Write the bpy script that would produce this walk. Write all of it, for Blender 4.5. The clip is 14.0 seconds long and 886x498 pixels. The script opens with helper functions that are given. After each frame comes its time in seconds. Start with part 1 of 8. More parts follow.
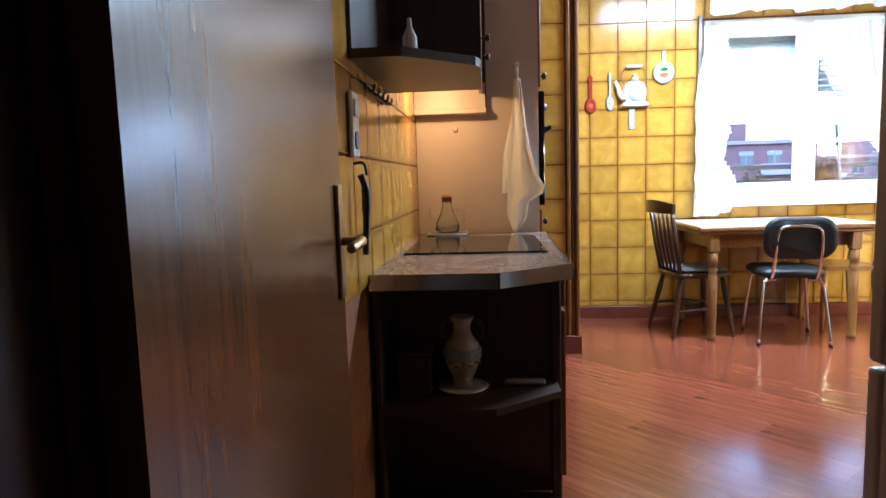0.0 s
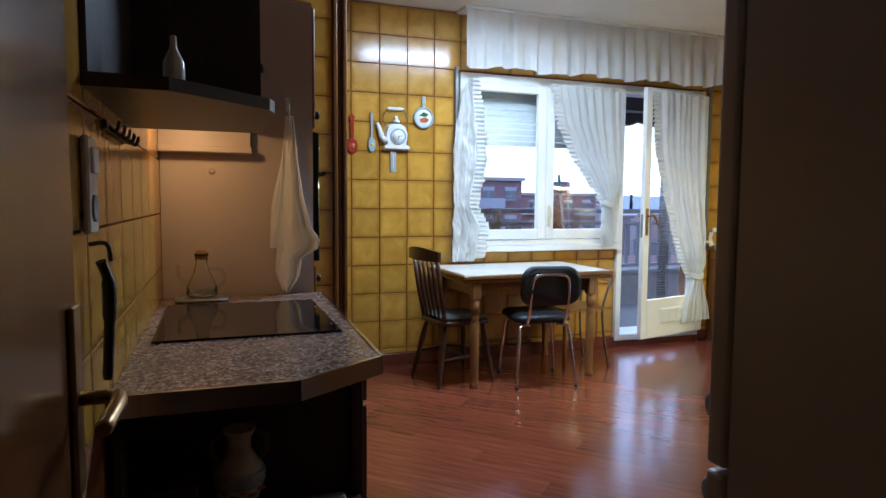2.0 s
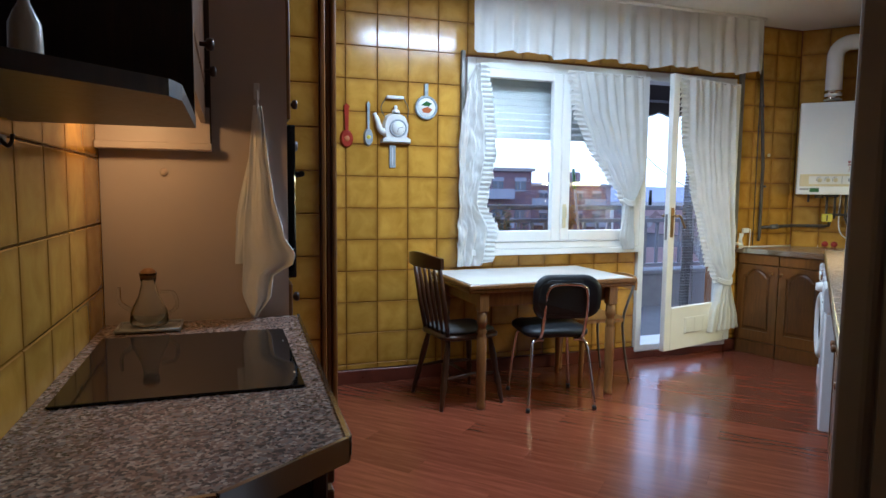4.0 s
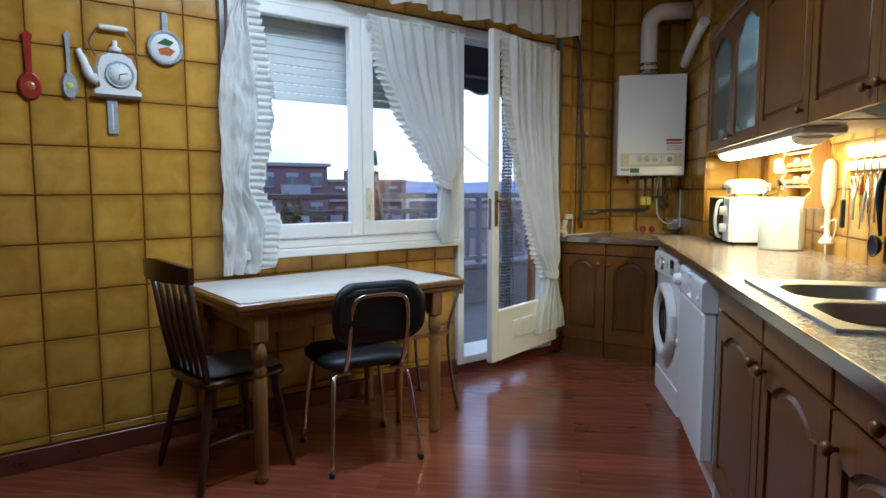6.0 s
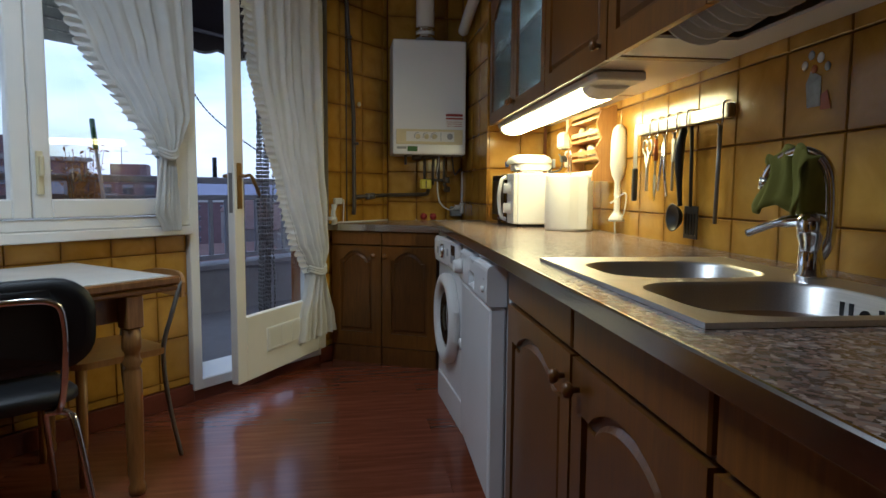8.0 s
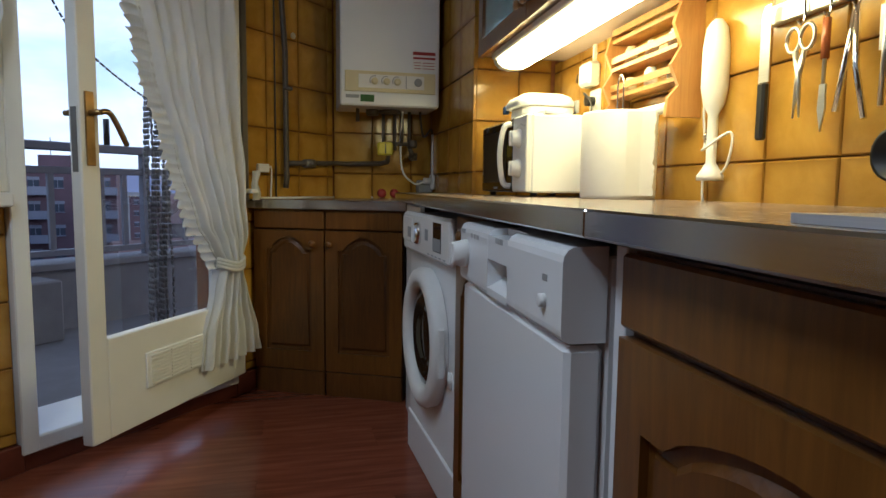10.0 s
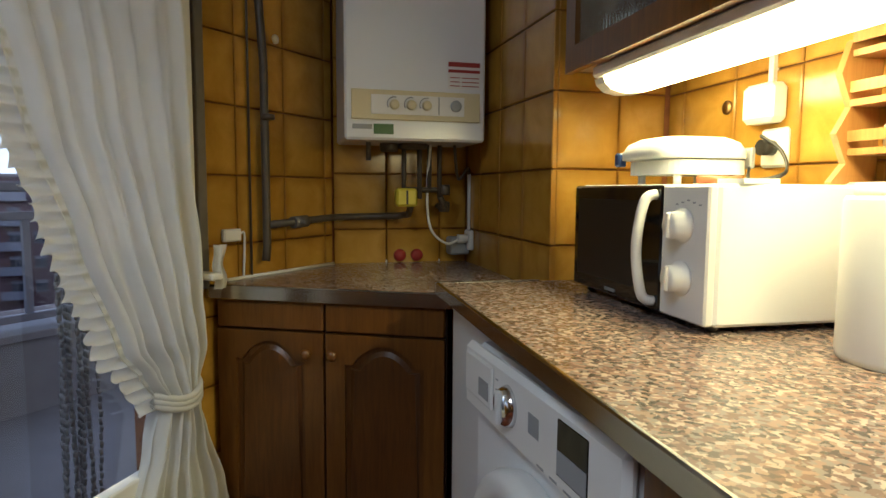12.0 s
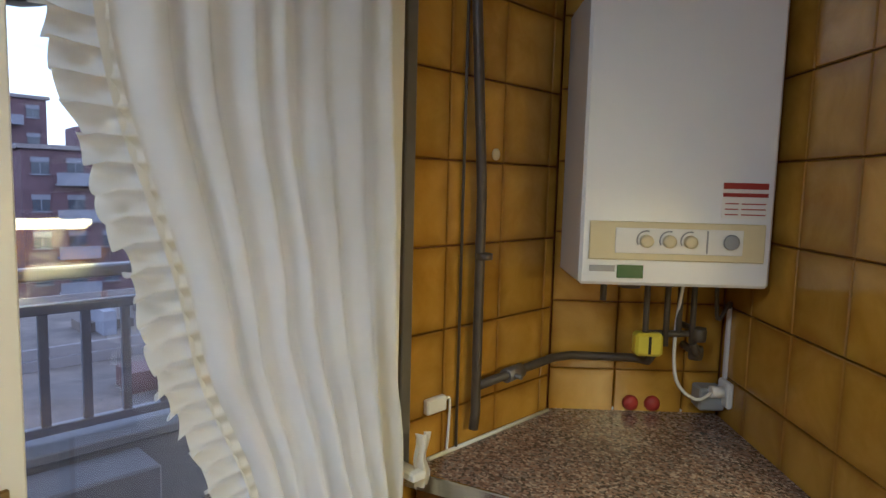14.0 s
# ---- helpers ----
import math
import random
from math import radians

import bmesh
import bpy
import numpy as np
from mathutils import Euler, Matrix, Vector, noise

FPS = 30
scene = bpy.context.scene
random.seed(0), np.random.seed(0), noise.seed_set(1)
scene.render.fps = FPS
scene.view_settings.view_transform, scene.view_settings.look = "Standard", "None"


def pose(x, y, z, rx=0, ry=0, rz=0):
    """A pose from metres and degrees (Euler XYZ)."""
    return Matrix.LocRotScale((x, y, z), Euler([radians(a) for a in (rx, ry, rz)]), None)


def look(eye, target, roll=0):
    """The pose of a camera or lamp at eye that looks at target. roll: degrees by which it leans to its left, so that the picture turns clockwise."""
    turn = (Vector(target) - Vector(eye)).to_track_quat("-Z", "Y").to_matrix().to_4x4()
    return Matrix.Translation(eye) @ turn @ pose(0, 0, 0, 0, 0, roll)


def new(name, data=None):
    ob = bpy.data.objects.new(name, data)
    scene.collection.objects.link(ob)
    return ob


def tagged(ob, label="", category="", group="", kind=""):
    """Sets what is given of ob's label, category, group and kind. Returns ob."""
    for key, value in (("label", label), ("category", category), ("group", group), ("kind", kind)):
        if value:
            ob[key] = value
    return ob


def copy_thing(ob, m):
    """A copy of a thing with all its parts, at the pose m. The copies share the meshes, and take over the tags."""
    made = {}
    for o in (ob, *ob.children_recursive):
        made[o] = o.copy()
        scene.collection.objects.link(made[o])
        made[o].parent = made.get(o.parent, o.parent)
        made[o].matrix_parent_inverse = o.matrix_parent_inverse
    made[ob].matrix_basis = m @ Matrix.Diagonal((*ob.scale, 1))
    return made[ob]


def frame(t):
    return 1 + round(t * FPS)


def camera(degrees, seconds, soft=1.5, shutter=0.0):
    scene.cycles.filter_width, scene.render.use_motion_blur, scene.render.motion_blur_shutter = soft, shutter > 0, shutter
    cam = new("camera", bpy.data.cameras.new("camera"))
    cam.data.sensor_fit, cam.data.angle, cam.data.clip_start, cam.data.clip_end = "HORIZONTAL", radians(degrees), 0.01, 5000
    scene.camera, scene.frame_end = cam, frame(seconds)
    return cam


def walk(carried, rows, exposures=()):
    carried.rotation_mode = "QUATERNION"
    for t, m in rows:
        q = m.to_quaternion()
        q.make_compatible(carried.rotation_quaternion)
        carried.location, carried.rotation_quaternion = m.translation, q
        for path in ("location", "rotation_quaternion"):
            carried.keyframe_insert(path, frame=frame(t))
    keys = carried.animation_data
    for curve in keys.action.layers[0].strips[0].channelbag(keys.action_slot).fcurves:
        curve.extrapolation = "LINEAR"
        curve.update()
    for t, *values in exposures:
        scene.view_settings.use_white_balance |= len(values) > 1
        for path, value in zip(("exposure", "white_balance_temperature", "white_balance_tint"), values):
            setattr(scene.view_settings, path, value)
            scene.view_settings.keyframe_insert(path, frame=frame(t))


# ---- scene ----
cam = camera(70.4, 14.0)
EXPOSURES = [(0.0, 3.60, 4900, 4), (0.5, 3.00, 4900, 4), (1.0, 2.45, 4900, 4), (2.2, 2.22, 4900, 4), (5.0, 1.95, 4950, 4), (6.0, 1.60, 5050, 4), (7.0, 1.00, 5200, 5), (8.2, 0.88, 5350, 5),
             (10.3, 1.00, 5400, 6), (11.0, 1.12, 5400, 6), (12.0, 1.12, 5550, 6), (12.5, 0.85, 5800, 6), (13.2, 1.10, 5650, 7), (14.0, 1.72, 5400, 8)]
PATH = [
    (0, (0.655, 1.441, 1.167), (1.901, 2.99, 0.947), -1.7),
    (0.5, (0.728, 1.599, 1.072), (2.324, 2.789, 0.882), -0.7),
    (1, (0.758, 1.705, 1.033), (2.482, 2.705, 0.861), 0.5),
    (1.5, (0.791, 1.799, 1.105), (2.555, 2.727, 0.944), 0.4),
    (2, (0.835, 1.838, 1.292), (2.609, 2.75, 1.143), 0.4),
    (2.2, (0.846, 1.845, 1.364), (2.621, 2.755, 1.212), 0.4),
    (4.3, (1.436, 2.073, 1.349), (3.194, 3.01, 1.165), 0.6),
    (4.5, (1.568, 2.112, 1.336), (3.328, 3.043, 1.148), 0.5),
    (5, (1.865, 2.232, 1.297), (3.676, 3.061, 1.121), 0.5),
    (5.5, (2.119, 2.373, 1.281), (4.015, 2.983, 1.096), 0.4),
    (6, (2.327, 2.393, 1.26), (4.289, 2.731, 1.071), -0.1),
    (6.5, (2.533, 2.354, 1.254), (4.524, 2.412, 1.076), -0.0),
    (7, (2.694, 2.316, 1.218), (4.685, 2.233, 1.039), 0.2),
    (7.5, (2.909, 2.283, 1.164), (4.891, 2.095, 0.977), 0.3),
    (8, (3.105, 2.218, 1.114), (5.073, 1.911, 0.932), 0.4),
    (8.2, (3.191, 2.187, 1.097), (5.15, 1.832, 0.909), 0.4),
    (10.3, (4.36, 2.13, 0.929), (6.294, 1.661, 0.734), 0.7),
    (10.5, (4.45, 2.152, 0.907), (6.383, 1.679, 0.71), 0.7),
    (11, (4.7, 2.19, 0.897), (6.631, 1.713, 0.69), 0.6),
    (11.5, (4.955, 2.185, 0.997), (6.884, 1.697, 0.796), 0.5),
    (12, (5.214, 2.115, 1.196), (7.14, 1.613, 1.008), 0.4),
    (12.5, (5.384, 2.055, 1.367), (7.315, 1.568, 1.183), 0.8),
    (13, (5.528, 2.083, 1.55), (7.476, 1.658, 1.385), 0.9),
    (13.5, (5.583, 2.156, 1.637), (7.552, 1.859, 1.444), 1.0),
    (14, (5.732, 2.225, 1.615), (7.721, 2.262, 1.41), 1.5),
]
walk(cam, [(t, look(eye, target, roll)) for t, eye, target, roll in PATH],
     exposures=EXPOSURES)

# ---- world and light ----
world = bpy.data.worlds.new("dusk_sky")
scene.world = world
world.use_nodes = True
wn = world.node_tree.nodes
sky = wn.new("ShaderNodeTexSky")
sky.sky_type = "NISHITA"
sky.sun_disc = False
sky.sun_elevation = radians(14)
sky.sun_rotation = radians(150)
sky.air_density, sky.dust_density, sky.ozone_density = 1.0, 2.0, 2.0
tc = wn.new("ShaderNodeTexCoord")
cloud = wn.new("ShaderNodeTexNoise")
cloud.inputs["Scale"].default_value = 3.0
cloud.inputs["Detail"].default_value = 6
cloud_map = wn.new("ShaderNodeMapping")
cloud_map.inputs["Scale"].default_value = (1, 1, 3.5)
cloud_ramp = wn.new("ShaderNodeValToRGB")
cloud_ramp.color_ramp.elements[0].position, cloud_ramp.color_ramp.elements[1].position = 0.30, 0.58
cloud_mix = wn.new("ShaderNodeMix")
cloud_mix.data_type = "RGBA"
cloud_mix.inputs["B"].default_value = (4.3, 4.6, 6.0, 1)
wl = world.node_tree.links
wl.new(tc.outputs["Generated"], cloud_map.inputs["Vector"])
wl.new(cloud_map.outputs["Vector"], cloud.inputs["Vector"])
wl.new(cloud.outputs["Fac"], cloud_ramp.inputs["Fac"])
wl.new(cloud_ramp.outputs["Color"], cloud_mix.inputs["Factor"])
wl.new(sky.outputs["Color"], cloud_mix.inputs["A"])
wl.new(cloud_mix.outputs["Result"], wn["Background"].inputs["Color"])
wn["Background"].inputs["Strength"].default_value = 0.15
sun = new("sun", bpy.data.lights.new("sun", "SUN"))
sun.data.energy, sun.data.angle, sun.data.color = 0.5, radians(12), (1.0, 0.9, 0.82)
sun.matrix_world = look((-70, 20, 18), (0, 0, 0))


def tube_lamp(name, m, length, width, watts, colour):
    """An area lamp that shines downwards out of a fixture."""
    lamp = new(name, bpy.data.lights.new(name, "AREA"))
    lamp.data.shape, lamp.data.size, lamp.data.size_y = "RECTANGLE", length, width
    lamp.data.energy, lamp.data.color = watts, colour
    lamp.matrix_world = m
    return lamp


WIN = pose(0, 0, 0, 0, 0, -43)          # window wall's frame: x along the wall, y towards the window
RUN = pose(6.875, 1.364, 0, 0, 0, -2.5)   # sink run's frame: x along the run, y out of the wall
TOPRUN = RUN @ pose(0, 0, 0.006)  # what stands on the sink run's worktop
CEIL = 2.79
tube_lamp("hood_light", WIN @ pose(-0.74, 4.34, 1.625, 38, 0, 0), 0.06, 0.06, 0.36, (1.0, 0.50, 0.16))
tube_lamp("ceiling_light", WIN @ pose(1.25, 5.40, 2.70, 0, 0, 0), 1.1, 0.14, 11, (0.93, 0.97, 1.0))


# ---- materials ----
def rgb(c):
    return (*c, 1.0)


def base(name, rough=0.5, metal=0.0):
    m = bpy.data.materials.new(name)
    m.use_nodes = True
    b = m.node_tree.nodes["Principled BSDF"]
    b.inputs["Roughness"].default_value, b.inputs["Metallic"].default_value = rough, metal
    return m, m.node_tree.nodes, m.node_tree.links, b


def spread(m, coords="Object", scale=(1, 1, 1)):
    n, l = m.node_tree.nodes, m.node_tree.links
    tcn, mp = n.new("ShaderNodeTexCoord"), n.new("ShaderNodeMapping")
    mp.inputs["Scale"].default_value = scale
    l.new(tcn.outputs[coords], mp.inputs["Vector"])
    return mp.outputs["Vector"]


def noise_ramp(m, vec, scale, stops, detail=4, rough=0.55, distort=0.0):
    n, l = m.node_tree.nodes, m.node_tree.links
    t, r = n.new("ShaderNodeTexNoise"), n.new("ShaderNodeValToRGB")
    t.inputs["Scale"].default_value, t.inputs["Detail"].default_value = scale, detail
    t.inputs["Roughness"].default_value, t.inputs["Distortion"].default_value = rough, distort
    l.new(vec, t.inputs["Vector"])
    l.new(t.outputs["Fac"], r.inputs["Fac"])
    e = r.color_ramp.elements
    e[0].position, e[0].color = stops[0][0], rgb(stops[0][1])
    e[1].position, e[1].color = stops[-1][0], rgb(stops[-1][1])
    for p, c in stops[1:-1]:
        x = e.new(p)
        x.color = rgb(c)
    return r.outputs["Color"], t.outputs["Fac"]


def mix(m, a, b, fac, how="MIX"):
    n, l = m.node_tree.nodes, m.node_tree.links
    x = n.new("ShaderNodeMix")
    x.data_type, x.blend_type = "RGBA", how
    for key, v in (("A", a), ("B", b), ("Factor", fac)):
        if isinstance(v, (tuple, list)):
            x.inputs[key].default_value = rgb(v)
        elif isinstance(v, (int, float)):
            x.inputs[key].default_value = v
        else:
            l.new(v, x.inputs[key])
    return x.outputs["Result"]


def bump(m, b, fac, strength=0.2, dist=0.002):
    n, l = m.node_tree.nodes, m.node_tree.links
    x = n.new("ShaderNodeBump")
    x.inputs["Strength"].default_value, x.inputs["Distance"].default_value = strength, dist
    l.new(fac, x.inputs["Height"])
    l.new(x.outputs["Normal"], b.inputs["Normal"])


def rough_map(m, b, fac, lo, hi):
    n, l = m.node_tree.nodes, m.node_tree.links
    x = n.new("ShaderNodeMapRange")
    x.inputs["To Min"].default_value, x.inputs["To Max"].default_value = lo, hi
    l.new(fac, x.inputs["Value"])
    l.new(x.outputs["Result"], b.inputs["Roughness"])


def plain(name, colour, rough=0.5, metal=0.0, vary=0.12, scale=8, bumps=0.08):
    """A painted, plastic or metal surface with slight mottling and fine relief."""
    m, n, l, b = base(name, rough, metal)
    v = spread(m)
    lo, hi = tuple(c * (1 - vary) for c in colour), tuple(min(1, c * (1 + vary * 0.6)) for c in colour)
    col, fac = noise_ramp(m, v, scale, [(0.3, lo), (0.7, hi)])
    l.new(col, b.inputs["Base Color"])
    _, fine = noise_ramp(m, v, scale * 22, [(0, (0, 0, 0)), (1, (1, 1, 1))])
    rough_map(m, b, fac, max(0.02, rough * 0.8), min(1, rough * 1.2))
    if bumps:
        bump(m, b, fine, bumps, 0.001)
    return m


def wood(name, dark, light, rough=0.35, grain=(14, 14, 1.2), scale=4.0, coat=0.2):
    """Stained wood with long grain along local z."""
    m, n, l, b = base(name, rough)
    v = spread(m, "Object", grain)
    mid = tuple((a + c) / 2 for a, c in zip(dark, light))
    col, fac = noise_ramp(m, v, scale, [(0.25, dark), (0.5, mid), (0.75, light)], 6, 0.65, 0.8)
    big, _ = noise_ramp(m, spread(m, "Object"), 2.5, [(0.3, (0.72, 0.72, 0.72)), (0.7, (1.1, 1.08, 1.05))])
    oi = n.new("ShaderNodeObjectInfo")
    tone, _ = n.new("ShaderNodeMapRange"), None
    tone.inputs["To Min"].default_value, tone.inputs["To Max"].default_value = 0.88, 1.1
    l.new(oi.outputs["Random"], tone.inputs["Value"])
    c2 = mix(m, col, big, 1.0, "MULTIPLY")
    hsv = n.new("ShaderNodeHueSaturation")
    l.new(c2, hsv.inputs["Color"])
    l.new(tone.outputs["Result"], hsv.inputs["Value"])
    l.new(hsv.outputs["Color"], b.inputs["Base Color"])
    b.inputs["Coat Weight"].default_value, b.inputs["Coat Roughness"].default_value = coat, 0.25
    rough_map(m, b, fac, rough * 0.8, rough * 1.25)
    bump(m, b, fac, 0.12, 0.001)
    return m


def tile_material(name, dark, light, edge):
    """Glazed tile: mottled, browner along its rim, each tile a little different."""
    m, n, l, b = base(name, 0.16)
    oi = n.new("ShaderNodeObjectInfo")
    add = n.new("ShaderNodeVectorMath")
    add.operation = "ADD"
    comb = n.new("ShaderNodeCombineXYZ")
    mul = n.new("ShaderNodeMath")
    mul.operation, mul.inputs[1].default_value = "MULTIPLY", 40.0
    l.new(oi.outputs["Random"], mul.inputs[0])
    l.new(mul.outputs[0], comb.inputs[0])
    l.new(mul.outputs[0], comb.inputs[2])
    l.new(spread(m), add.inputs[0])
    l.new(comb.outputs[0], add.inputs[1])
    col, fac = noise_ramp(m, add.outputs[0], 7, [(0.3, dark), (0.7, light)], 5, 0.6, 0.5)
    sep, tcn = n.new("ShaderNodeSeparateXYZ"), n.new("ShaderNodeTexCoord")
    l.new(tcn.outputs["Generated"], sep.inputs[0])
    rim = None
    for axis in ("X", "Z"):
        s1, ab, mr = n.new("ShaderNodeMath"), n.new("ShaderNodeMath"), n.new("ShaderNodeMapRange")
        s1.operation, s1.inputs[1].default_value = "SUBTRACT", 0.5
        ab.operation = "ABSOLUTE"
        mr.inputs["From Min"].default_value, mr.inputs["From Max"].default_value = 0.30, 0.5
        l.new(sep.outputs[axis], s1.inputs[0])
        l.new(s1.outputs[0], ab.inputs[0])
        l.new(ab.outputs[0], mr.inputs["Value"])
        if rim is None:
            rim = mr.outputs[0]
        else:
            mx = n.new("ShaderNodeMath")
            mx.operation = "MAXIMUM"
            l.new(rim, mx.inputs[0])
            l.new(mr.outputs[0], mx.inputs[1])
            pw = n.new("ShaderNodeMath")
            pw.operation, pw.inputs[1].default_value = "POWER", 1.6
            l.new(mx.outputs[0], pw.inputs[0])
            sc = n.new("ShaderNodeMath")
            sc.operation, sc.inputs[1].default_value = "MULTIPLY", 0.6
            l.new(pw.outputs[0], sc.inputs[0])
            rim = sc.outputs[0]
    col = mix(m, col, edge, rim)
    hsv, mr = n.new("ShaderNodeHueSaturation"), n.new("ShaderNodeMapRange")
    mr.inputs["To Min"].default_value, mr.inputs["To Max"].default_value = 0.86, 1.1
    l.new(oi.outputs["Random"], mr.inputs["Value"])
    l.new(mr.outputs[0], hsv.inputs["Value"])
    l.new(col, hsv.inputs["Color"])
    l.new(hsv.outputs["Color"], b.inputs["Base Color"])
    rough_map(m, b, fac, 0.10, 0.24)
    bump(m, b, fac, 0.10, 0.002)
    return m


def granite_material():
    m, n, l, b = base("granite", 0.22)
    v = spread(m)
    cell = n.new("ShaderNodeTexVoronoi")
    cell.inputs["Scale"].default_value = 140
    warp, _ = noise_ramp(m, v, 60, [(0.2, (0, 0, 0)), (0.8, (1, 1, 1))])
    vm = n.new("ShaderNodeVectorMath")
    vm.operation = "MULTIPLY_ADD"
    vm.inputs[1].default_value = (0.01, 0.01, 0.01)
    l.new(warp, vm.inputs[0])
    l.new(v, vm.inputs[2])
    l.new(vm.outputs[0], cell.inputs["Vector"])
    r = n.new("ShaderNodeValToRGB")
    sepc = n.new("ShaderNodeSeparateColor")
    l.new(cell.outputs["Color"], sepc.inputs[0])
    l.new(sepc.outputs[0], r.inputs["Fac"])
    e = r.color_ramp.elements
    r.color_ramp.interpolation = "CONSTANT"
    e[0].position, e[0].color = 0.0, (0.085, 0.066, 0.056, 1)
    e[1].position, e[1].color = 0.85, (0.45, 0.36, 0.30, 1)
    for p, c in ((0.2, (0.17, 0.11, 0.09)), (0.42, (0.30, 0.20, 0.155)), (0.66, (0.24, 0.20, 0.18))):
        x = e.new(p)
        x.color = rgb(c)
    big, _ = noise_ramp(m, v, 9, [(0.3, (0.82, 0.8, 0.8)), (0.7, (1.05, 1.05, 1.05))])
    l.new(mix(m, r.outputs["Color"], big, 1.0, "MULTIPLY"), b.inputs["Base Color"])
    return m


def cloth(name, colour, through_it=0.45):
    m, n, l, b = base(name, 0.9)
    v = spread(m)
    col, fac = noise_ramp(m, v, 6, [(0.3, tuple(c * 0.9 for c in colour)), (0.7, colour)])
    _, weave = noise_ramp(m, v, 420, [(0, (0, 0, 0)), (1, (1, 1, 1))])
    l.new(col, b.inputs["Base Color"])
    bump(m, b, weave, 0.25, 0.0008)
    tr, mx = n.new("ShaderNodeBsdfTranslucent"), n.new("ShaderNodeMixShader")
    l.new(col, tr.inputs["Color"])
    mx.inputs[0].default_value = through_it
    l.new(b.outputs[0], mx.inputs[1])
    l.new(tr.outputs[0], mx.inputs[2])
    l.new(mx.outputs[0], n["Material Output"].inputs["Surface"])
    return m


def glass_material(name, tint=(1, 1, 1), rough=0.0):
    m, n, l, b = base(name, rough)
    b.inputs["Base Color"].default_value = rgb(tint)
    b.inputs["Transmission Weight"].default_value = 1.0
    b.inputs["IOR"].default_value = 1.45
    return m


def glow(name, colour, strength):
    m, n, l, b = base(name, 0.5)
    b.inputs["Base Color"].default_value = rgb(colour)
    b.inputs["Emission Color"].default_value = rgb(colour)
    b.inputs["Emission Strength"].default_value = strength
    return m


def brushed(name, colour, rough=0.28, stretch=(1, 60, 60)):
    m, n, l, b = base(name, rough, 1.0)
    v = spread(m, "Object", stretch)
    col, fac = noise_ramp(m, v, 6, [(0.3, tuple(c * 0.85 for c in colour)), (0.7, colour)])
    l.new(col, b.inputs["Base Color"])
    rough_map(m, b, fac, rough * 0.8, rough * 1.3)
    return m


def laminate_material():
    """Reddish strip laminate with a satin gloss; the grain runs along local y."""
    m, n, l, b = base("floor_laminate", 0.25)
    v = spread(m, "Object", (9, 0.8, 9))
    col, fac = noise_ramp(m, v, 3.5, [(0.2, (0.12, 0.030, 0.014)), (0.5, (0.185, 0.049, 0.023)), (0.8, (0.26, 0.078, 0.038))], 6, 0.6, 0.5)
    oi, hsv, mr = n.new("ShaderNodeObjectInfo"), n.new("ShaderNodeHueSaturation"), n.new("ShaderNodeMapRange")
    mr.inputs["To Min"].default_value, mr.inputs["To Max"].default_value = 0.8, 1.15
    l.new(oi.outputs["Random"], mr.inputs["Value"])
    l.new(mr.outputs[0], hsv.inputs["Value"])
    l.new(col, hsv.inputs["Color"])
    l.new(hsv.outputs["Color"], b.inputs["Base Color"])
    _, smear = noise_ramp(m, spread(m), 5, [(0, (0, 0, 0)), (1, (1, 1, 1))])
    rough_map(m, b, smear, 0.13, 0.24)
    bump(m, b, fac, 0.025, 0.001)
    return m


TILE = tile_material("amber_tile", (0.39, 0.200, 0.022), (0.55, 0.315, 0.046), (0.22, 0.090, 0.011))
GROUT = plain("brown_grout", (0.23, 0.080, 0.022), 0.85, vary=0.3, scale=30)
LAMINATE = laminate_material()
OAK = wood("honey_oak", (0.10, 0.036, 0.005), (0.21, 0.085, 0.012), 0.32)
OAK_FIELD = wood("honey_oak_field", (0.075, 0.026, 0.004), (0.165, 0.064, 0.010), 0.34)
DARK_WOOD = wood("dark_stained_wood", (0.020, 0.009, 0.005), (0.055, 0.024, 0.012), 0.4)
DOOR_WOOD = wood("varnished_door_veneer", (0.080, 0.029, 0.008), (0.18, 0.070, 0.019), 0.20, (10, 10, 0.6), 3.0, 0.3)
TABLE_WOOD = wood("table_wood", (0.16, 0.068, 0.016), (0.33, 0.16, 0.045), 0.3)
CHAIR_DARK = wood("dark_chair_wood", (0.028, 0.010, 0.004), (0.070, 0.027, 0.010), 0.3)
CHAIR_LIGHT = wood("light_chair_wood", (0.30, 0.14, 0.038), (0.46, 0.24, 0.075), 0.35)
PINE = wood("orange_pine", (0.42, 0.19, 0.045), (0.62, 0.32, 0.09), 0.4)
GRANITE = granite_material()
WHITE_PAINT = plain("white_gloss_paint", (0.78, 0.77, 0.73), 0.35, vary=0.06, scale=3)
CEILING_PAINT = plain("ceiling_paint", (0.74, 0.71, 0.66), 0.9, vary=0.05, scale=2)
PLASTER = plain("beige_plaster", (0.50, 0.42, 0.33), 0.9, vary=0.1, scale=3)
ENAMEL = plain("white_enamel", (0.80, 0.81, 0.82), 0.22, vary=0.02, scale=2, bumps=0.0)
WHITE_PLASTIC = plain("white_plastic", (0.76, 0.75, 0.72), 0.4, vary=0.03, scale=5)
CREAM = plain("cream_plastic", (0.66, 0.58, 0.36), 0.4, vary=0.05)
GREY = plain("grey_plastic", (0.30, 0.31, 0.32), 0.45, vary=0.06)
BLACK = plain("black_plastic", (0.012, 0.012, 0.013), 0.35, vary=0.2)
BLACK_GLASS = plain("black_glass", (0.008, 0.008, 0.009), 0.06, vary=0.1, bumps=0.0)
VINYL = plain("black_vinyl", (0.006, 0.007, 0.009), 0.48, vary=0.2, scale=20, bumps=0.25)
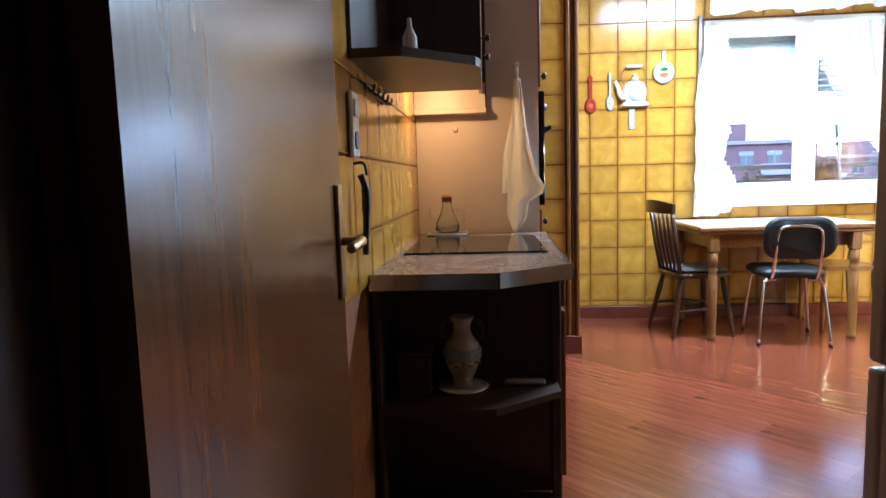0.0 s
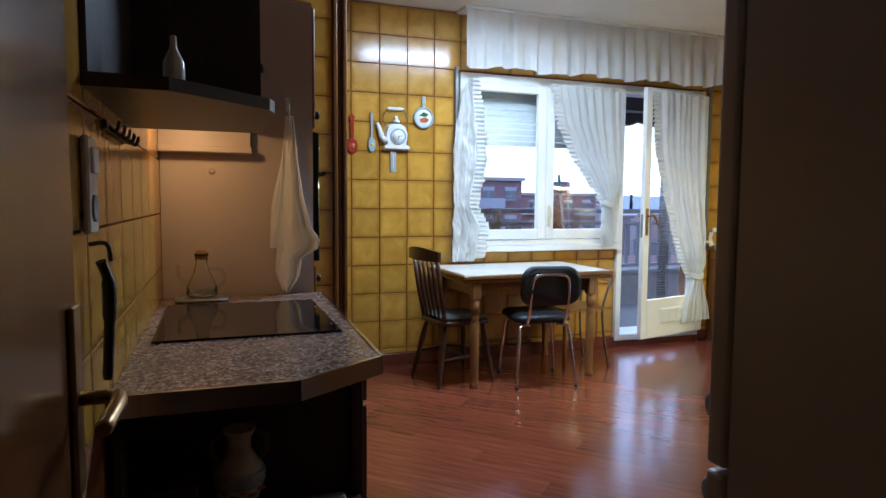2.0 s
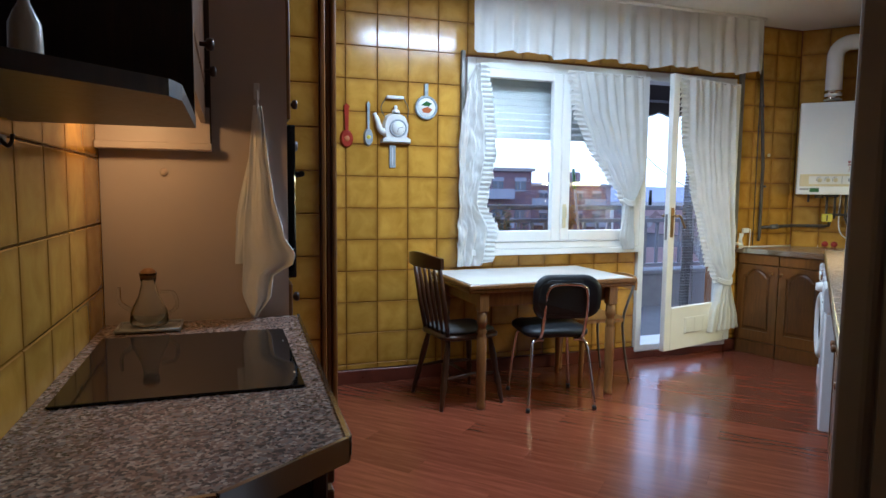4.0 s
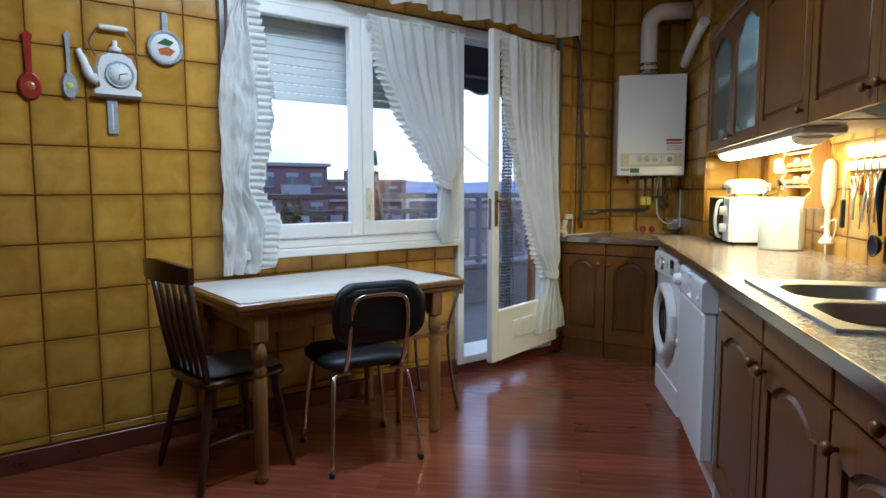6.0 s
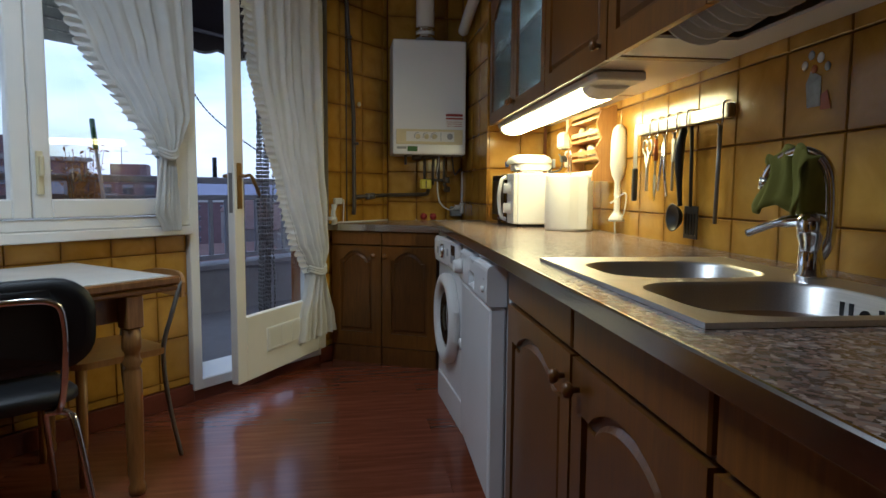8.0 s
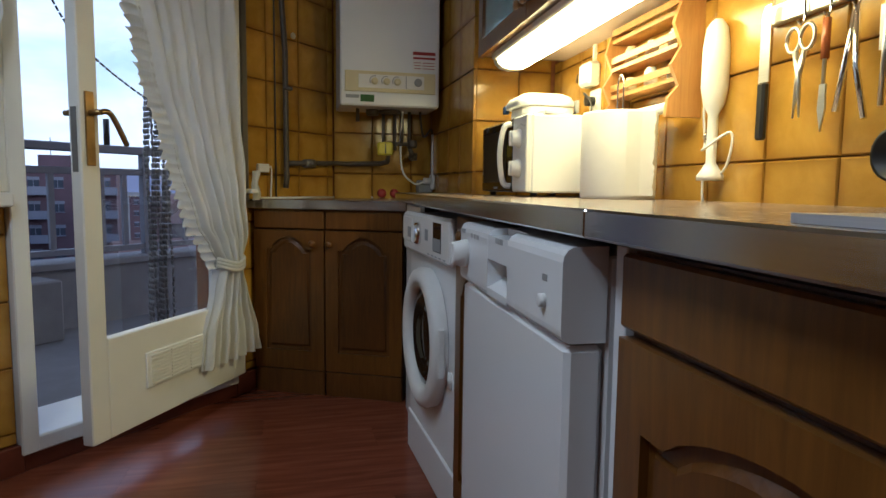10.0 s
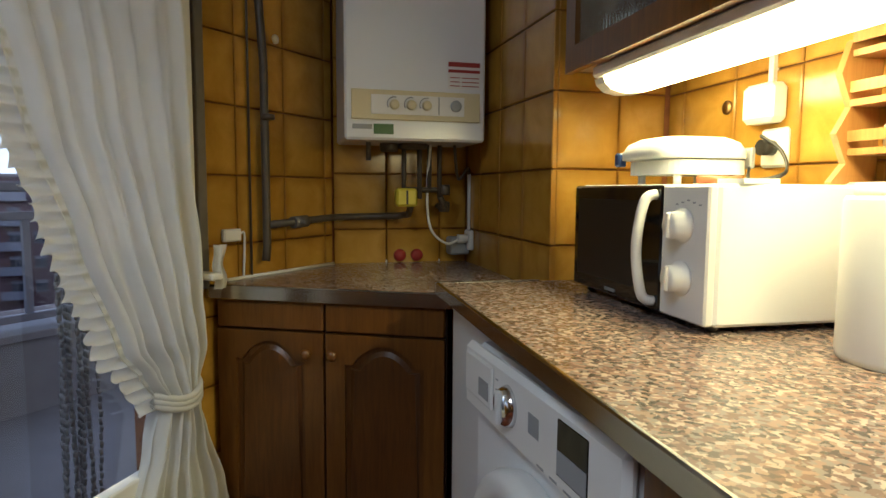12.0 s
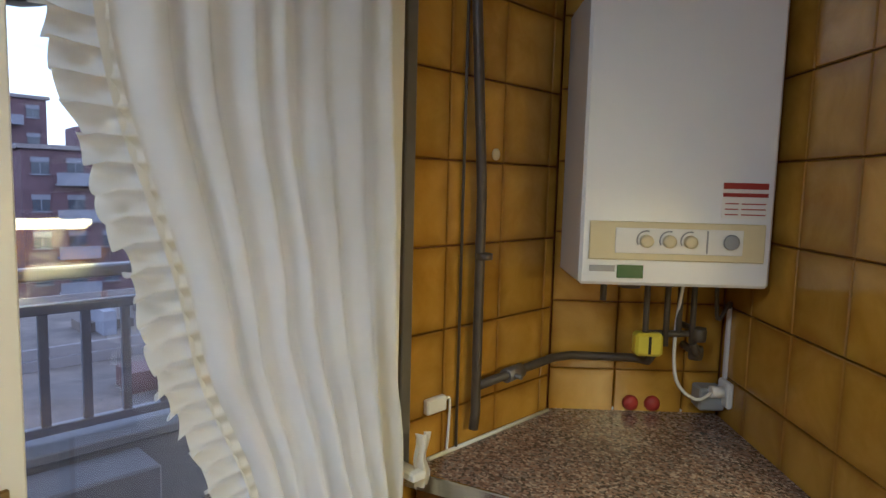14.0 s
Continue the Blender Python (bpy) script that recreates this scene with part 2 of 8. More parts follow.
STEEL = brushed("stainless_steel", (0.66, 0.65, 0.63), 0.36)
CHROME = plain("chrome", (0.72, 0.72, 0.73), 0.10, 1.0, vary=0.03, bumps=0.0)
ALU = brushed("aluminium_edge", (0.60, 0.60, 0.61), 0.16)
BRASS = plain("aged_brass", (0.36, 0.24, 0.10), 0.35, 1.0, vary=0.2, scale=25)
DARK_METAL = plain("dark_pipe_paint", (0.075, 0.058, 0.042), 0.45, vary=0.25, scale=25)
GREY_METAL = plain("grey_metal", (0.22, 0.21, 0.20), 0.45, 0.6, vary=0.15)
PANEL_BEIGE = plain("pinkish_laminate", (0.52, 0.43, 0.37), 0.45, vary=0.05, scale=3)
TABLE_WHITE = plain("white_table_laminate", (0.74, 0.73, 0.69), 0.24, vary=0.04, scale=4)
LACE = cloth("white_curtain_cotton", (0.88, 0.88, 0.86), 0.45)
TOWEL = cloth("white_towel_cotton", (0.84, 0.83, 0.80), 0.04)
GREEN_CLOTH = cloth("green_dish_cloth", (0.21, 0.195, 0.03), 0.1)
PAPER = cloth("kitchen_paper", (0.85, 0.84, 0.80), 0.1)
GLASS = glass_material("window_glass")
RIBBED = glass_material("ribbed_glass", (0.80, 0.90, 0.90), 0.22)
CLEAR = glass_material("clear_glass", (0.93, 0.95, 0.93))
SHUTTER = plain("grey_white_shutter", (0.34, 0.36, 0.35), 0.5, vary=0.05)
BASEBOARD = plain("red_brown_tile_skirting", (0.14, 0.035, 0.018), 0.3, vary=0.2, scale=15)
TERRACOTTA = plain("red_ceramic", (0.30, 0.035, 0.02), 0.15, vary=0.2)
CERAMIC = plain("white_ceramic", (0.74, 0.74, 0.72), 0.1, vary=0.05)
CERAMIC_GREY = plain("blue_grey_ceramic", (0.38, 0.42, 0.44), 0.12, vary=0.3, scale=40)
PAINT_GREEN = plain("green_glaze", (0.05, 0.13, 0.04), 0.2)
PAINT_ORANGE = plain("orange_glaze", (0.40, 0.12, 0.04), 0.2)
PAINT_BLUE = plain("blue_glaze", (0.05, 0.09, 0.22), 0.2)
YELLOW = plain("yellow_valve_paint", (0.62, 0.52, 0.04), 0.4)
RED = plain("red_plastic", (0.32, 0.03, 0.025), 0.5)
CONCRETE = plain("balcony_concrete", (0.15, 0.145, 0.155), 0.85, vary=0.15, scale=9)
RAIL_PAINT = plain("grey_railing_paint", (0.13, 0.13, 0.155), 0.5, vary=0.1)
AWNING = plain("dark_awning_canvas", (0.030, 0.022, 0.020), 0.9, vary=0.2)
# Red brick, darkened and blued to carry distance haze in its colour.
BRICK = plain("hazed_brick_facade", (0.075, 0.045, 0.058), 0.9, vary=0.2, scale=0.6)
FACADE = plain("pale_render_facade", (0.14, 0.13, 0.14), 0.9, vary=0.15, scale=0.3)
ROOF = plain("tiled_roof", (0.085, 0.05, 0.05), 0.9, vary=0.25, scale=1.2)
PANE_DARK = plain("far_window_glass", (0.045, 0.055, 0.075), 0.15, vary=0.3, scale=0.4)
# Distance haze is put into the hills' pale blue colour.
HILL = plain("hazed_far_hill", (0.20, 0.22, 0.32), 1.0, vary=0.2, scale=0.004)
# Pale trim, dulled and blued for the same painted haze.
FAR_TRIM = plain("hazed_balcony_paint", (0.13, 0.14, 0.18), 0.7, vary=0.15, scale=0.5)
FRIDGE = plain("off_white_lacquer", (0.42, 0.40, 0.37), 0.36, 0.0, vary=0.06, scale=3)
ROOF_FELT = plain("grey_roof_felt", (0.10, 0.085, 0.08), 0.95, vary=0.45, scale=0.7)
GROUND = plain("town_ground", (0.07, 0.065, 0.065), 0.95, vary=0.4, scale=0.08)
LEAF = plain("dull_green_leaf", (0.040, 0.060, 0.028), 0.6, vary=0.3, scale=20)
DRY_LEAF = plain("dry_brown_leaf", (0.16, 0.075, 0.028), 0.8, vary=0.35, scale=20)
VASE = plain("painted_cream_glaze", (0.55, 0.48, 0.36), 0.2, vary=0.35, scale=18)
POT = plain("terracotta_pot", (0.28, 0.11, 0.06), 0.8, vary=0.15)


# ---- mesh helpers ----
def box(bm, x0, y0, z0, x1, y1, z1, bevel=0.0, seg=1):
    v = [bm.verts.new(p) for p in ((x0, y0, z0), (x1, y0, z0), (x1, y1, z0), (x0, y1, z0), (x0, y0, z1), (x1, y0, z1), (x1, y1, z1), (x0, y1, z1))]
    fs = [bm.faces.new([v[i] for i in q]) for q in ((3, 2, 1, 0), (4, 5, 6, 7), (0, 1, 5, 4), (1, 2, 6, 5), (2, 3, 7, 6), (3, 0, 4, 7))]
    if bevel:
        edges = {e for f in fs for e in f.edges}
        bmesh.ops.bevel(bm, geom=list(edges), offset=bevel, segments=seg, affect="EDGES", profile=0.5)
    return v


def rod(bm, p, q, r, r2=None, seg=12, caps=True):
    """A round bar from p to q."""
    p, q = Vector(p), Vector(q)
    r2 = r if r2 is None else r2
    z = (q - p).normalized()
    x = z.orthogonal().normalized()
    y = z.cross(x)
    rings = []
    for c, rr in ((p, r), (q, r2)):
        rings.append([bm.verts.new(c + (x * math.cos(a) + y * math.sin(a)) * rr) for a in [2 * math.pi * i / seg for i in range(seg)]])
    for i in range(seg):
        f = bm.faces.new((rings[0][i], rings[0][(i + 1) % seg], rings[1][(i + 1) % seg], rings[1][i]))
        f.smooth = True
    if caps:
        bm.faces.new(rings[0][::-1])
        bm.faces.new(rings[1])


def pipe(bm, pts, r, seg=10, caps=True):
    """A bent tube through pts; r is a number or one radius a point."""
    pts = [Vector(p) for p in pts]
    rs = r if isinstance(r, (list, tuple)) else [r] * len(pts)
    t0 = (pts[1] - pts[0]).normalized()
    x = t0.orthogonal().normalized()
    rings = []
    for i, p in enumerate(pts):
        t = (pts[min(i + 1, len(pts) - 1)] - pts[max(i - 1, 0)]).normalized()
        x = (x - t * x.dot(t)).normalized()
        y = t.cross(x)
        rings.append([bm.verts.new(p + (x * math.cos(a) + y * math.sin(a)) * rs[i]) for a in [2 * math.pi * k / seg for k in range(seg)]])
    for a, b in zip(rings, rings[1:]):
        for k in range(seg):
            f = bm.faces.new((a[k], a[(k + 1) % seg], b[(k + 1) % seg], b[k]))
            f.smooth = True
    if caps:
        bm.faces.new(rings[0][::-1])
        bm.faces.new(rings[-1])


def curve(pts, steps=6):
    """Points of a smooth line through pts."""
    pts = [Vector(p) for p in pts]
    out = []
    for i in range(len(pts) - 1):
        a, b, c, d = pts[max(i - 1, 0)], pts[i], pts[i + 1], pts[min(i + 2, len(pts) - 1)]
        for k in range(steps):
            t = k / steps
            out.append(0.5 * (2 * b + (c - a) * t + (2 * a - 5 * b + 4 * c - d) * t * t + (3 * b - a - 3 * c + d) * t ** 3))
    return out + [pts[-1]]


def lathe(bm, profile, seg=20, at=(0, 0, 0), axis="Z"):
    """Turns a profile of (radius, height) pairs round an axis."""
    rings = []
    for r, h in profile:
        ring = []
        for k in range(seg):
            a = 2 * math.pi * k / seg
            p = Vector((r * math.cos(a), r * math.sin(a), h))
            if axis == "Y":
                p = Vector((p.x, p.z, p.y))
            elif axis == "X":
                p = Vector((p.z, p.x, p.y))
            ring.append(bm.verts.new(p + Vector(at)))
        rings.append(ring)
    for a, b in zip(rings, rings[1:]):
        for k in range(seg):
            f = bm.faces.new((a[k], a[(k + 1) % seg], b[(k + 1) % seg], b[k]))
            f.smooth = True
    bm.faces.new(rings[0][::-1])
    bm.faces.new(rings[-1])


def prism(bm, pts, y0, y1, slope=0.0):
    """A flat outline of (x, z) pairs, from depth y0 to y1; slope shrinks the y1 side."""
    cx, cz = sum(p[0] for p in pts) / len(pts), sum(p[1] for p in pts) / len(pts)
    a = [bm.verts.new((x, y0, z)) for x, z in pts]
    b = []
    for x, z in pts:
        d = Vector((x - cx, z - cz))
        k = max(0.0, 1 - slope / max(d.length, 1e-6))
        b.append(bm.verts.new((cx + d.x * k, y1, cz + d.y * k)))
    n = len(pts)
    for i in range(n):
        bm.faces.new((a[i], a[(i + 1) % n], b[(i + 1) % n], b[i]))
    bm.faces.new(a[::-1])
    bm.faces.new(b)


def slab(bm, pts, z0, z1):
    """A flat outline of (x, y) pairs, from height z0 to z1."""
    a, b = [bm.verts.new((x, y, z0)) for x, y in pts], [bm.verts.new((x, y, z1)) for x, y in pts]
    n = len(pts)
    for i in range(n):
        bm.faces.new((a[i], a[(i + 1) % n], b[(i + 1) % n], b[i]))
    bm.faces.new(a[::-1])
    bm.faces.new(b)


def finish(bm, name, material):
    bmesh.ops.recalc_face_normals(bm, faces=bm.faces)
    me = bpy.data.meshes.new(name)
    bm.to_mesh(me)
    bm.free()
    me.materials.append(material)
    return me


def thing(name, m, label, category, group="", kind=""):
    ob = new(name)
    ob.empty_display_size = 0.1
    ob.matrix_world = m
    return tagged(ob, label, category, group, kind)


def part(name, bm, material, parent, label=""):
    ob = new(name, finish(bm, name, material))
    ob.parent = parent
    return tagged(ob, label) if label else ob


def solid(name, bm, material, m, label, category, group="", kind=""):
    ob = new(name, finish(bm, name, material))
    ob.matrix_world = m
    return tagged(ob, label, category, group, kind)


def boxes(*rows, bevel=0.0):
    bm = bmesh.new()
    for r in rows:
        box(bm, *r, bevel=bevel)
    return bm


def rods(*rows, seg=12):
    bm = bmesh.new()
    for r in rows:
        rod(bm, *r, seg=seg)
    return bm


# ---- large structure ----
IDENT = Matrix.Identity(4)
SILL, DOOR_TOP, FLOOR_OUT = 0.90, 2.32, 0.06
bm = boxes((-0.9, 6.665, 0, 1.19, 6.9, CEIL), (1.19, 6.665, 0, 2.69, 6.9, SILL), (1.19, 6.665, DOOR_TOP, 3.62, 6.9, CEIL),
           (2.69, 6.665, 0, 3.62, 6.9, FLOOR_OUT), (3.62, 6.665, 0, 4.46, 6.9, CEIL))
wall_window = solid("wall_window", bm, GROUT, WIN, "amber-tiled wall with window and balcony door", "wall", kind="structure")
bm = boxes((0.855, 0.0, 0, 1.0, 0.62, CEIL))
wall_boiler = solid("wall_boiler", bm, GROUT, pose(6.875, 1.364, 0), "amber-tiled niche wall behind the boiler", "wall", kind="structure")
bm = boxes((0.015, -0.40, 0, 0.98, -0.015, CEIL))
wall_column = solid("wall_column", bm, GROUT, pose(6.875, 1.364, 0), "amber-tiled projecting column beside the boiler niche", "wall", kind="structure")
bm = boxes((-5.0, -0.56, 0, 0.30, -0.392, CEIL))
wall_sink = solid("wall_sink", bm, GROUT, RUN, "amber-tiled wall behind the sink run", "wall", kind="structure")
bm = boxes((-1.05, 1.98, 0, -0.875, 6.665, CEIL))
wall_hob = solid("wall_hob", bm, GROUT, WIN, "amber-tiled wall behind the hob counter", "wall", kind="structure")
bm = boxes((-0.875, 5.625, 0, 0.0, 5.72, CEIL))
wall_pier = solid("wall_pier", bm, GROUT, WIN, "narrow amber-tiled pier beside the tall cupboard", "wall", kind="structure")
bm = boxes((-2.2, 1.86, 0, -0.93, 1.98, CEIL), (0.05, 1.86, 0, 1.25, 1.98, CEIL), (-0.93, 1.86, 2.12, 0.05, 1.98, CEIL))
wall_hall_door = solid("wall_hall_door", bm, PLASTER, WIN, "plastered wall with the doorway to the hall", "wall", kind="structure")
bm = boxes((1.08, 1.98, 0, 1.2, 2.75, CEIL))
solid("wall_fridge", bm, PLASTER, WIN, "plain plastered wall behind the fridge", "wall", kind="structure")
bm = boxes((-2.2, -0.4, 0, -2.08, 1.86, CEIL), (1.13, -0.4, 0, 1.25, 1.86, CEIL), (-2.2, -0.52, 0, 1.25, -0.4, CEIL))
solid("wall_hall", bm, PLASTER, WIN, "plain plastered hall walls", "wall", kind="structure")
bm2 = bmesh.new()
slab(bm2, [(-2.3, -0.6), (1.3, -0.6), (6.2, 3.6), (4.75, 6.92), (-1.1, 6.92), (-2.3, 1.9)], CEIL, CEIL + 0.15)
solid("ceiling", bm2, CEILING_PAINT, WIN, "plain off-white painted ceiling", "ceiling", kind="structure")
bm = bmesh.new()
slab(bm, [(-2.3, -0.6), (1.3, -0.6), (6.2, 3.6), (4.75, 6.66), (-1.1, 6.66), (-2.3, 1.9)], -0.12, -0.006)
floor = solid("floor", bm, GROUT, WIN, "reddish strip laminate floor with a satin gloss", "floor", kind="structure")
bm = boxes((0.12, 6.63, 0, 2.70, 6.664, 0.095), (3.615, 6.63, 0, 3.76, 6.664, 0.095), (2.70, 6.636, 0, 3.615, 6.664, 0.056), bevel=0.003)
tagged(solid("baseboard", bm, BASEBOARD, WIN, "red-brown tile skirting", "skirting"), kind="structure")

# hall door frame
bm = boxes((-0.93, 1.83, 0, -0.875, 2.01, 2.10), (0.0, 1.83, 0, 0.05, 2.01, 2.10), (-0.93, 1.83, 2.06, 0.05, 2.01, 2.12), (-1.0, 1.815, 0, -0.93, 1.86, 2.19),
           (0.05, 1.815, 0, 0.12, 1.86, 2.19), bevel=0.006)
solid("trim", bm, DARK_WOOD, WIN, "dark stained hall door frame", "door frame", kind="structure")
hall_door = thing("door_1", WIN @ pose(-0.835, 2.02, 0, 0, 0, 90.0), "open varnished brown hall door with a brass handle", "door", kind="structure")
part("leaf", boxes((0, -0.02, 0.01, 0.80, 0.02, 2.05), bevel=0.003), DOOR_WOOD, hall_door)
plate = part("handle_plate", boxes((0.745, -0.028, 0.925, 0.785, -0.0205, 1.162), bevel=0.002), BRASS, hall_door, "long aged brass handle plate")
bm = bmesh.new()
rod(bm, (0.765, -0.025, 1.045), (0.765, -0.075, 1.045), 0.009)
pipe(bm, curve([(0.765, -0.07, 1.045), (0.72, -0.076, 1.047), (0.65, -0.07, 1.04)]), [0.010] * 12 + [0.008])
part("handle", bm, BRASS, plate, "brass lever handle")
part("latch", boxes((0.8, -0.012, 1.0, 0.803, 0.012, 1.16)), BRASS, hall_door)

# ---- window, balcony door ----
window = thing("window_1", WIN @ pose(1.19, 6.65, 0), "white two-sash window with a half-lowered roller shutter", "window", kind="structure")
bm = boxes((0, -0.03, SILL + 0.035, 0.065, 0.07, DOOR_TOP), (1.43, -0.03, SILL + 0.035, 1.50, 0.07, DOOR_TOP), (0.065, -0.03, 2.25, 1.43, 0.07, DOOR_TOP),
           (0.065, -0.03, SILL + 0.035, 1.43, 0.07, 0.985), bevel=0.004)
part("window_frame", bm, WHITE_PAINT, window)
part("window_sill", boxes((-0.04, -0.06, SILL - 0.012, 1.50, 0.07, SILL + 0.033), bevel=0.005), WHITE_PAINT, window)
for x0, x1 in ((0.067, 0.768), (0.772, 1.428)):
    bm = boxes((x0, -0.045, 0.99, x0 + 0.075, 0.01, 2.247), (x1 - 0.075, -0.045, 0.99, x1, 0.01, 2.247), (x0 + 0.075, -0.045, 0.99, x1 - 0.075, 0.01, 1.07),
               (x0 + 0.075, -0.045, 2.185, x1 - 0.075, 0.01, 2.247), bevel=0.006)
    sash = part("sash", bm, WHITE_PAINT, window)
    pane = part("pane", boxes((x0 + 0.07, -0.014, 1.065, x1 - 0.07, -0.010, 2.19)), GLASS, sash)
    pane.visible_shadow = False
grip = part("window_handle", boxes((0.785, -0.060, 1.09, 0.812, -0.045, 1.27), bevel=0.004), CREAM, window, "cream window handle plate")
part("lever", boxes((0.79, -0.085, 1.165, 0.806, -0.060, 1.25), bevel=0.005), CREAM, grip)
shutter = thing("roller_shutter", WIN @ pose(1.25, 6.77, 0), "pale grey slatted roller shutter, lowered over the upper third", "shutter")
for k in range(10):
    z = 1.765 + k * 0.0495
    bm = bmesh.new()
    prism(bm, [(0, z), (1.39, z), (1.39, z + 0.047), (0, z + 0.047)], 0.0, -0.012, 0.006)
    part("slat", bm, SHUTTER, shutter)
# White strips imitate daylight in the slots; the slats have no openings.
bm = bmesh.new()
for row in (1.762, 1.81, 1.86, 1.91):
    for k in range(34):
        x = 0.03 + k * 0.04
        box(bm, x, -0.0135, row + 0.044, x + 0.022, -0.0125, row + 0.0478)
tagged(part("slot_light_strips", bm, WHITE_PLASTIC, shutter, "white strips painted as daylight in the shutter slots"), kind="stuff")

door_frame = thing("balcony_door_frame", WIN @ pose(2.69, 6.65, 0), "white painted balcony door frame with a raised sill", "door frame", kind="structure")
bm = boxes((0, -0.03, 0.06, 0.055, 0.12, DOOR_TOP), (0.885, -0.03, 0.06, 0.925, 0.12, DOOR_TOP), (0.055, -0.03, 2.25, 0.885, 0.12, DOOR_TOP), bevel=0.004)
part("frame", bm, WHITE_PAINT, door_frame)
part("threshold", boxes((0, -0.028, 0.058, 0.925, 0.26, 0.115), bevel=0.006), WHITE_PAINT, door_frame, "scuffed white raised threshold")
LEAF_W = 0.865
DOORM = WIN @ pose(3.612, 6.600, 0, 0, 0, 14.0 + 180)
balcony_door = thing("door_2", DOORM, "white glazed balcony door standing ajar inwards", "door", kind="structure")
bm = boxes((0, -0.022, 0.115, 0.085, 0.022, 2.27), (LEAF_W - 0.075, -0.022, 0.115, LEAF_W, 0.022, 2.27), (0.085, -0.022, 2.19, LEAF_W - 0.075, 0.022, 2.27),
           (0.085, -0.022, 0.115, LEAF_W - 0.075, 0.022, 0.455), bevel=0.004)
part("leaf", bm, WHITE_PAINT, balcony_door)
pane = part("pane", boxes((0.08, -0.003, 0.45, LEAF_W - 0.07, 0.003, 2.195)), GLASS, balcony_door)
pane.visible_shadow = False
vent = part("vent", boxes((0.285, 0.022, 0.235, 0.625, 0.030, 0.365), bevel=0.003), WHITE_PLASTIC, balcony_door, "cream louvred vent grille")
for k in range(9):
    for j in range(3):
        part("louvre", boxes((0.297 + j * 0.108, 0.030, 0.246 + k * 0.0125, 0.390 + j * 0.108, 0.034, 0.253 + k * 0.0125)), WHITE_PLASTIC, vent)
hp = part("handle_plate", boxes((LEAF_W - 0.052, 0.022, 1.02, LEAF_W - 0.018, 0.029, 1.25), bevel=0.002), BRASS, balcony_door, "aged brass handle plate")
bm = bmesh.new()
rod(bm, (LEAF_W - 0.035, 0.026, 1.185), (LEAF_W - 0.035, 0.07, 1.185), 0.009)
pipe(bm, curve([(LEAF_W - 0.035, 0.065, 1.185), (LEAF_W - 0.075, 0.07, 1.182), (LEAF_W - 0.14, 0.068, 1.09)]), 0.009)
rod(bm, (LEAF_W - 0.035, -0.022, 1.185), (LEAF_W - 0.035, -0.07, 1.185), 0.009)
pipe(bm, curve([(LEAF_W - 0.035, -0.065, 1.185), (LEAF_W - 0.075, -0.07, 1.182), (LEAF_W - 0.13, -0.068, 1.09)]), 0.009)
part("handle", bm, BRASS, hp, "brass lever handles")
part("lock_plate", boxes((LEAF_W, -0.010, 1.0, LEAF_W + 0.003, 0.010, 1.2)), GREY_METAL, balcony_door)


# ---- curtains ----
def curtain_sheet(bm, zs, left, right, folds, amp, thick_y=0.0, cols=60, seed=0, low=0.0, high=1.0, crumple=0.004):
    """Cloth between two edges given at the heights zs, in soft folds."""
    rnd = random.Random(seed)
    ph = [rnd.uniform(0, 6.28) for _ in range(4)]
    rows = []
    for i, z in enumerate(zs):
        row = []
        for k in range(cols + 1):
            u = low + (high - low) * k / cols
            w = folds * 2 * math.pi * (u + 0.025 * math.sin(5 * u + ph[0] + 0.7 * z))
            drift = noise.noise(Vector((u * folds * 0.9, z * 0.9, seed * 3.1)))
            w += 1.5 * drift
            y = amp[i] * (0.75 + 0.7 * drift) * (math.sin(w + ph[1]) + 0.20 * math.sin(2.3 * w + ph[2] + z) + 0.22 * math.sin(0.43 * w + ph[3]))
            y += crumple * noise.noise(Vector((u * 5.0, z * 9.0, seed + 0.5))) + 0.4 * crumple * noise.noise(Vector((u * 13.0, z * 21.0, seed)))
            row.append(bm.verts.new((left[i] + (right[i] - left[i]) * u, thick_y + y, z)))
        rows.append(row)
    for a, b in zip(rows, rows[1:]):
        for k in range(cols):
            f = bm.faces.new((a[k], a[k + 1], b[k + 1], b[k]))
            f.smooth = True


def along(zs, keys):
    """Values at the heights zs from (z, value) keys, eased."""
    keys = sorted(keys)
    out = []
    for z in zs:
        for (za, va), (zb, vb) in zip(keys, keys[1:]):
            if z <= zb:
                break
        t = max(0.0, min(1.0, (z - za) / (zb - za)))
        t = t * t * (3 - 2 * t) * 0.5 + t * 0.5
        out.append(va + (vb - va) * t)
    return out


def ruffle(bm, zs, edge, wide, waves=34, amp=0.02, y0=0.0):
    """A gathered frill along a curtain's edge; wide is signed."""
    prev = None
    n = len(zs)
    for i, z in enumerate(zs):
        w = 2 * math.pi * waves * i / (n - 1)
        s = 0.84 + 0.16 * noise.noise(Vector((z * 14.0, 4.0, wide))) + 0.05 * math.sin(w * 0.23) + 0.04 * math.sin(w * 0.61 + 1.0) + 0.14 * math.sin(w + 0.8 * math.sin(w * 0.17))
        row = [bm.verts.new((edge[i] - wide * 0.3, y0 * 0.3, z)), bm.verts.new((edge[i] + wide * 0.5 * s, y0 + amp * 0.5 * math.sin(w), z + 0.004 * math.cos(w))),
               bm.verts.new((edge[i] + wide * s, y0 + amp * math.sin(w), z + 0.010 * math.cos(w * 0.97)))]
        if prev:
            for k in range(2):
                f = bm.faces.new((prev[k], prev[k + 1], row[k + 1], row[k]))
                f.smooth = True
        prev = row


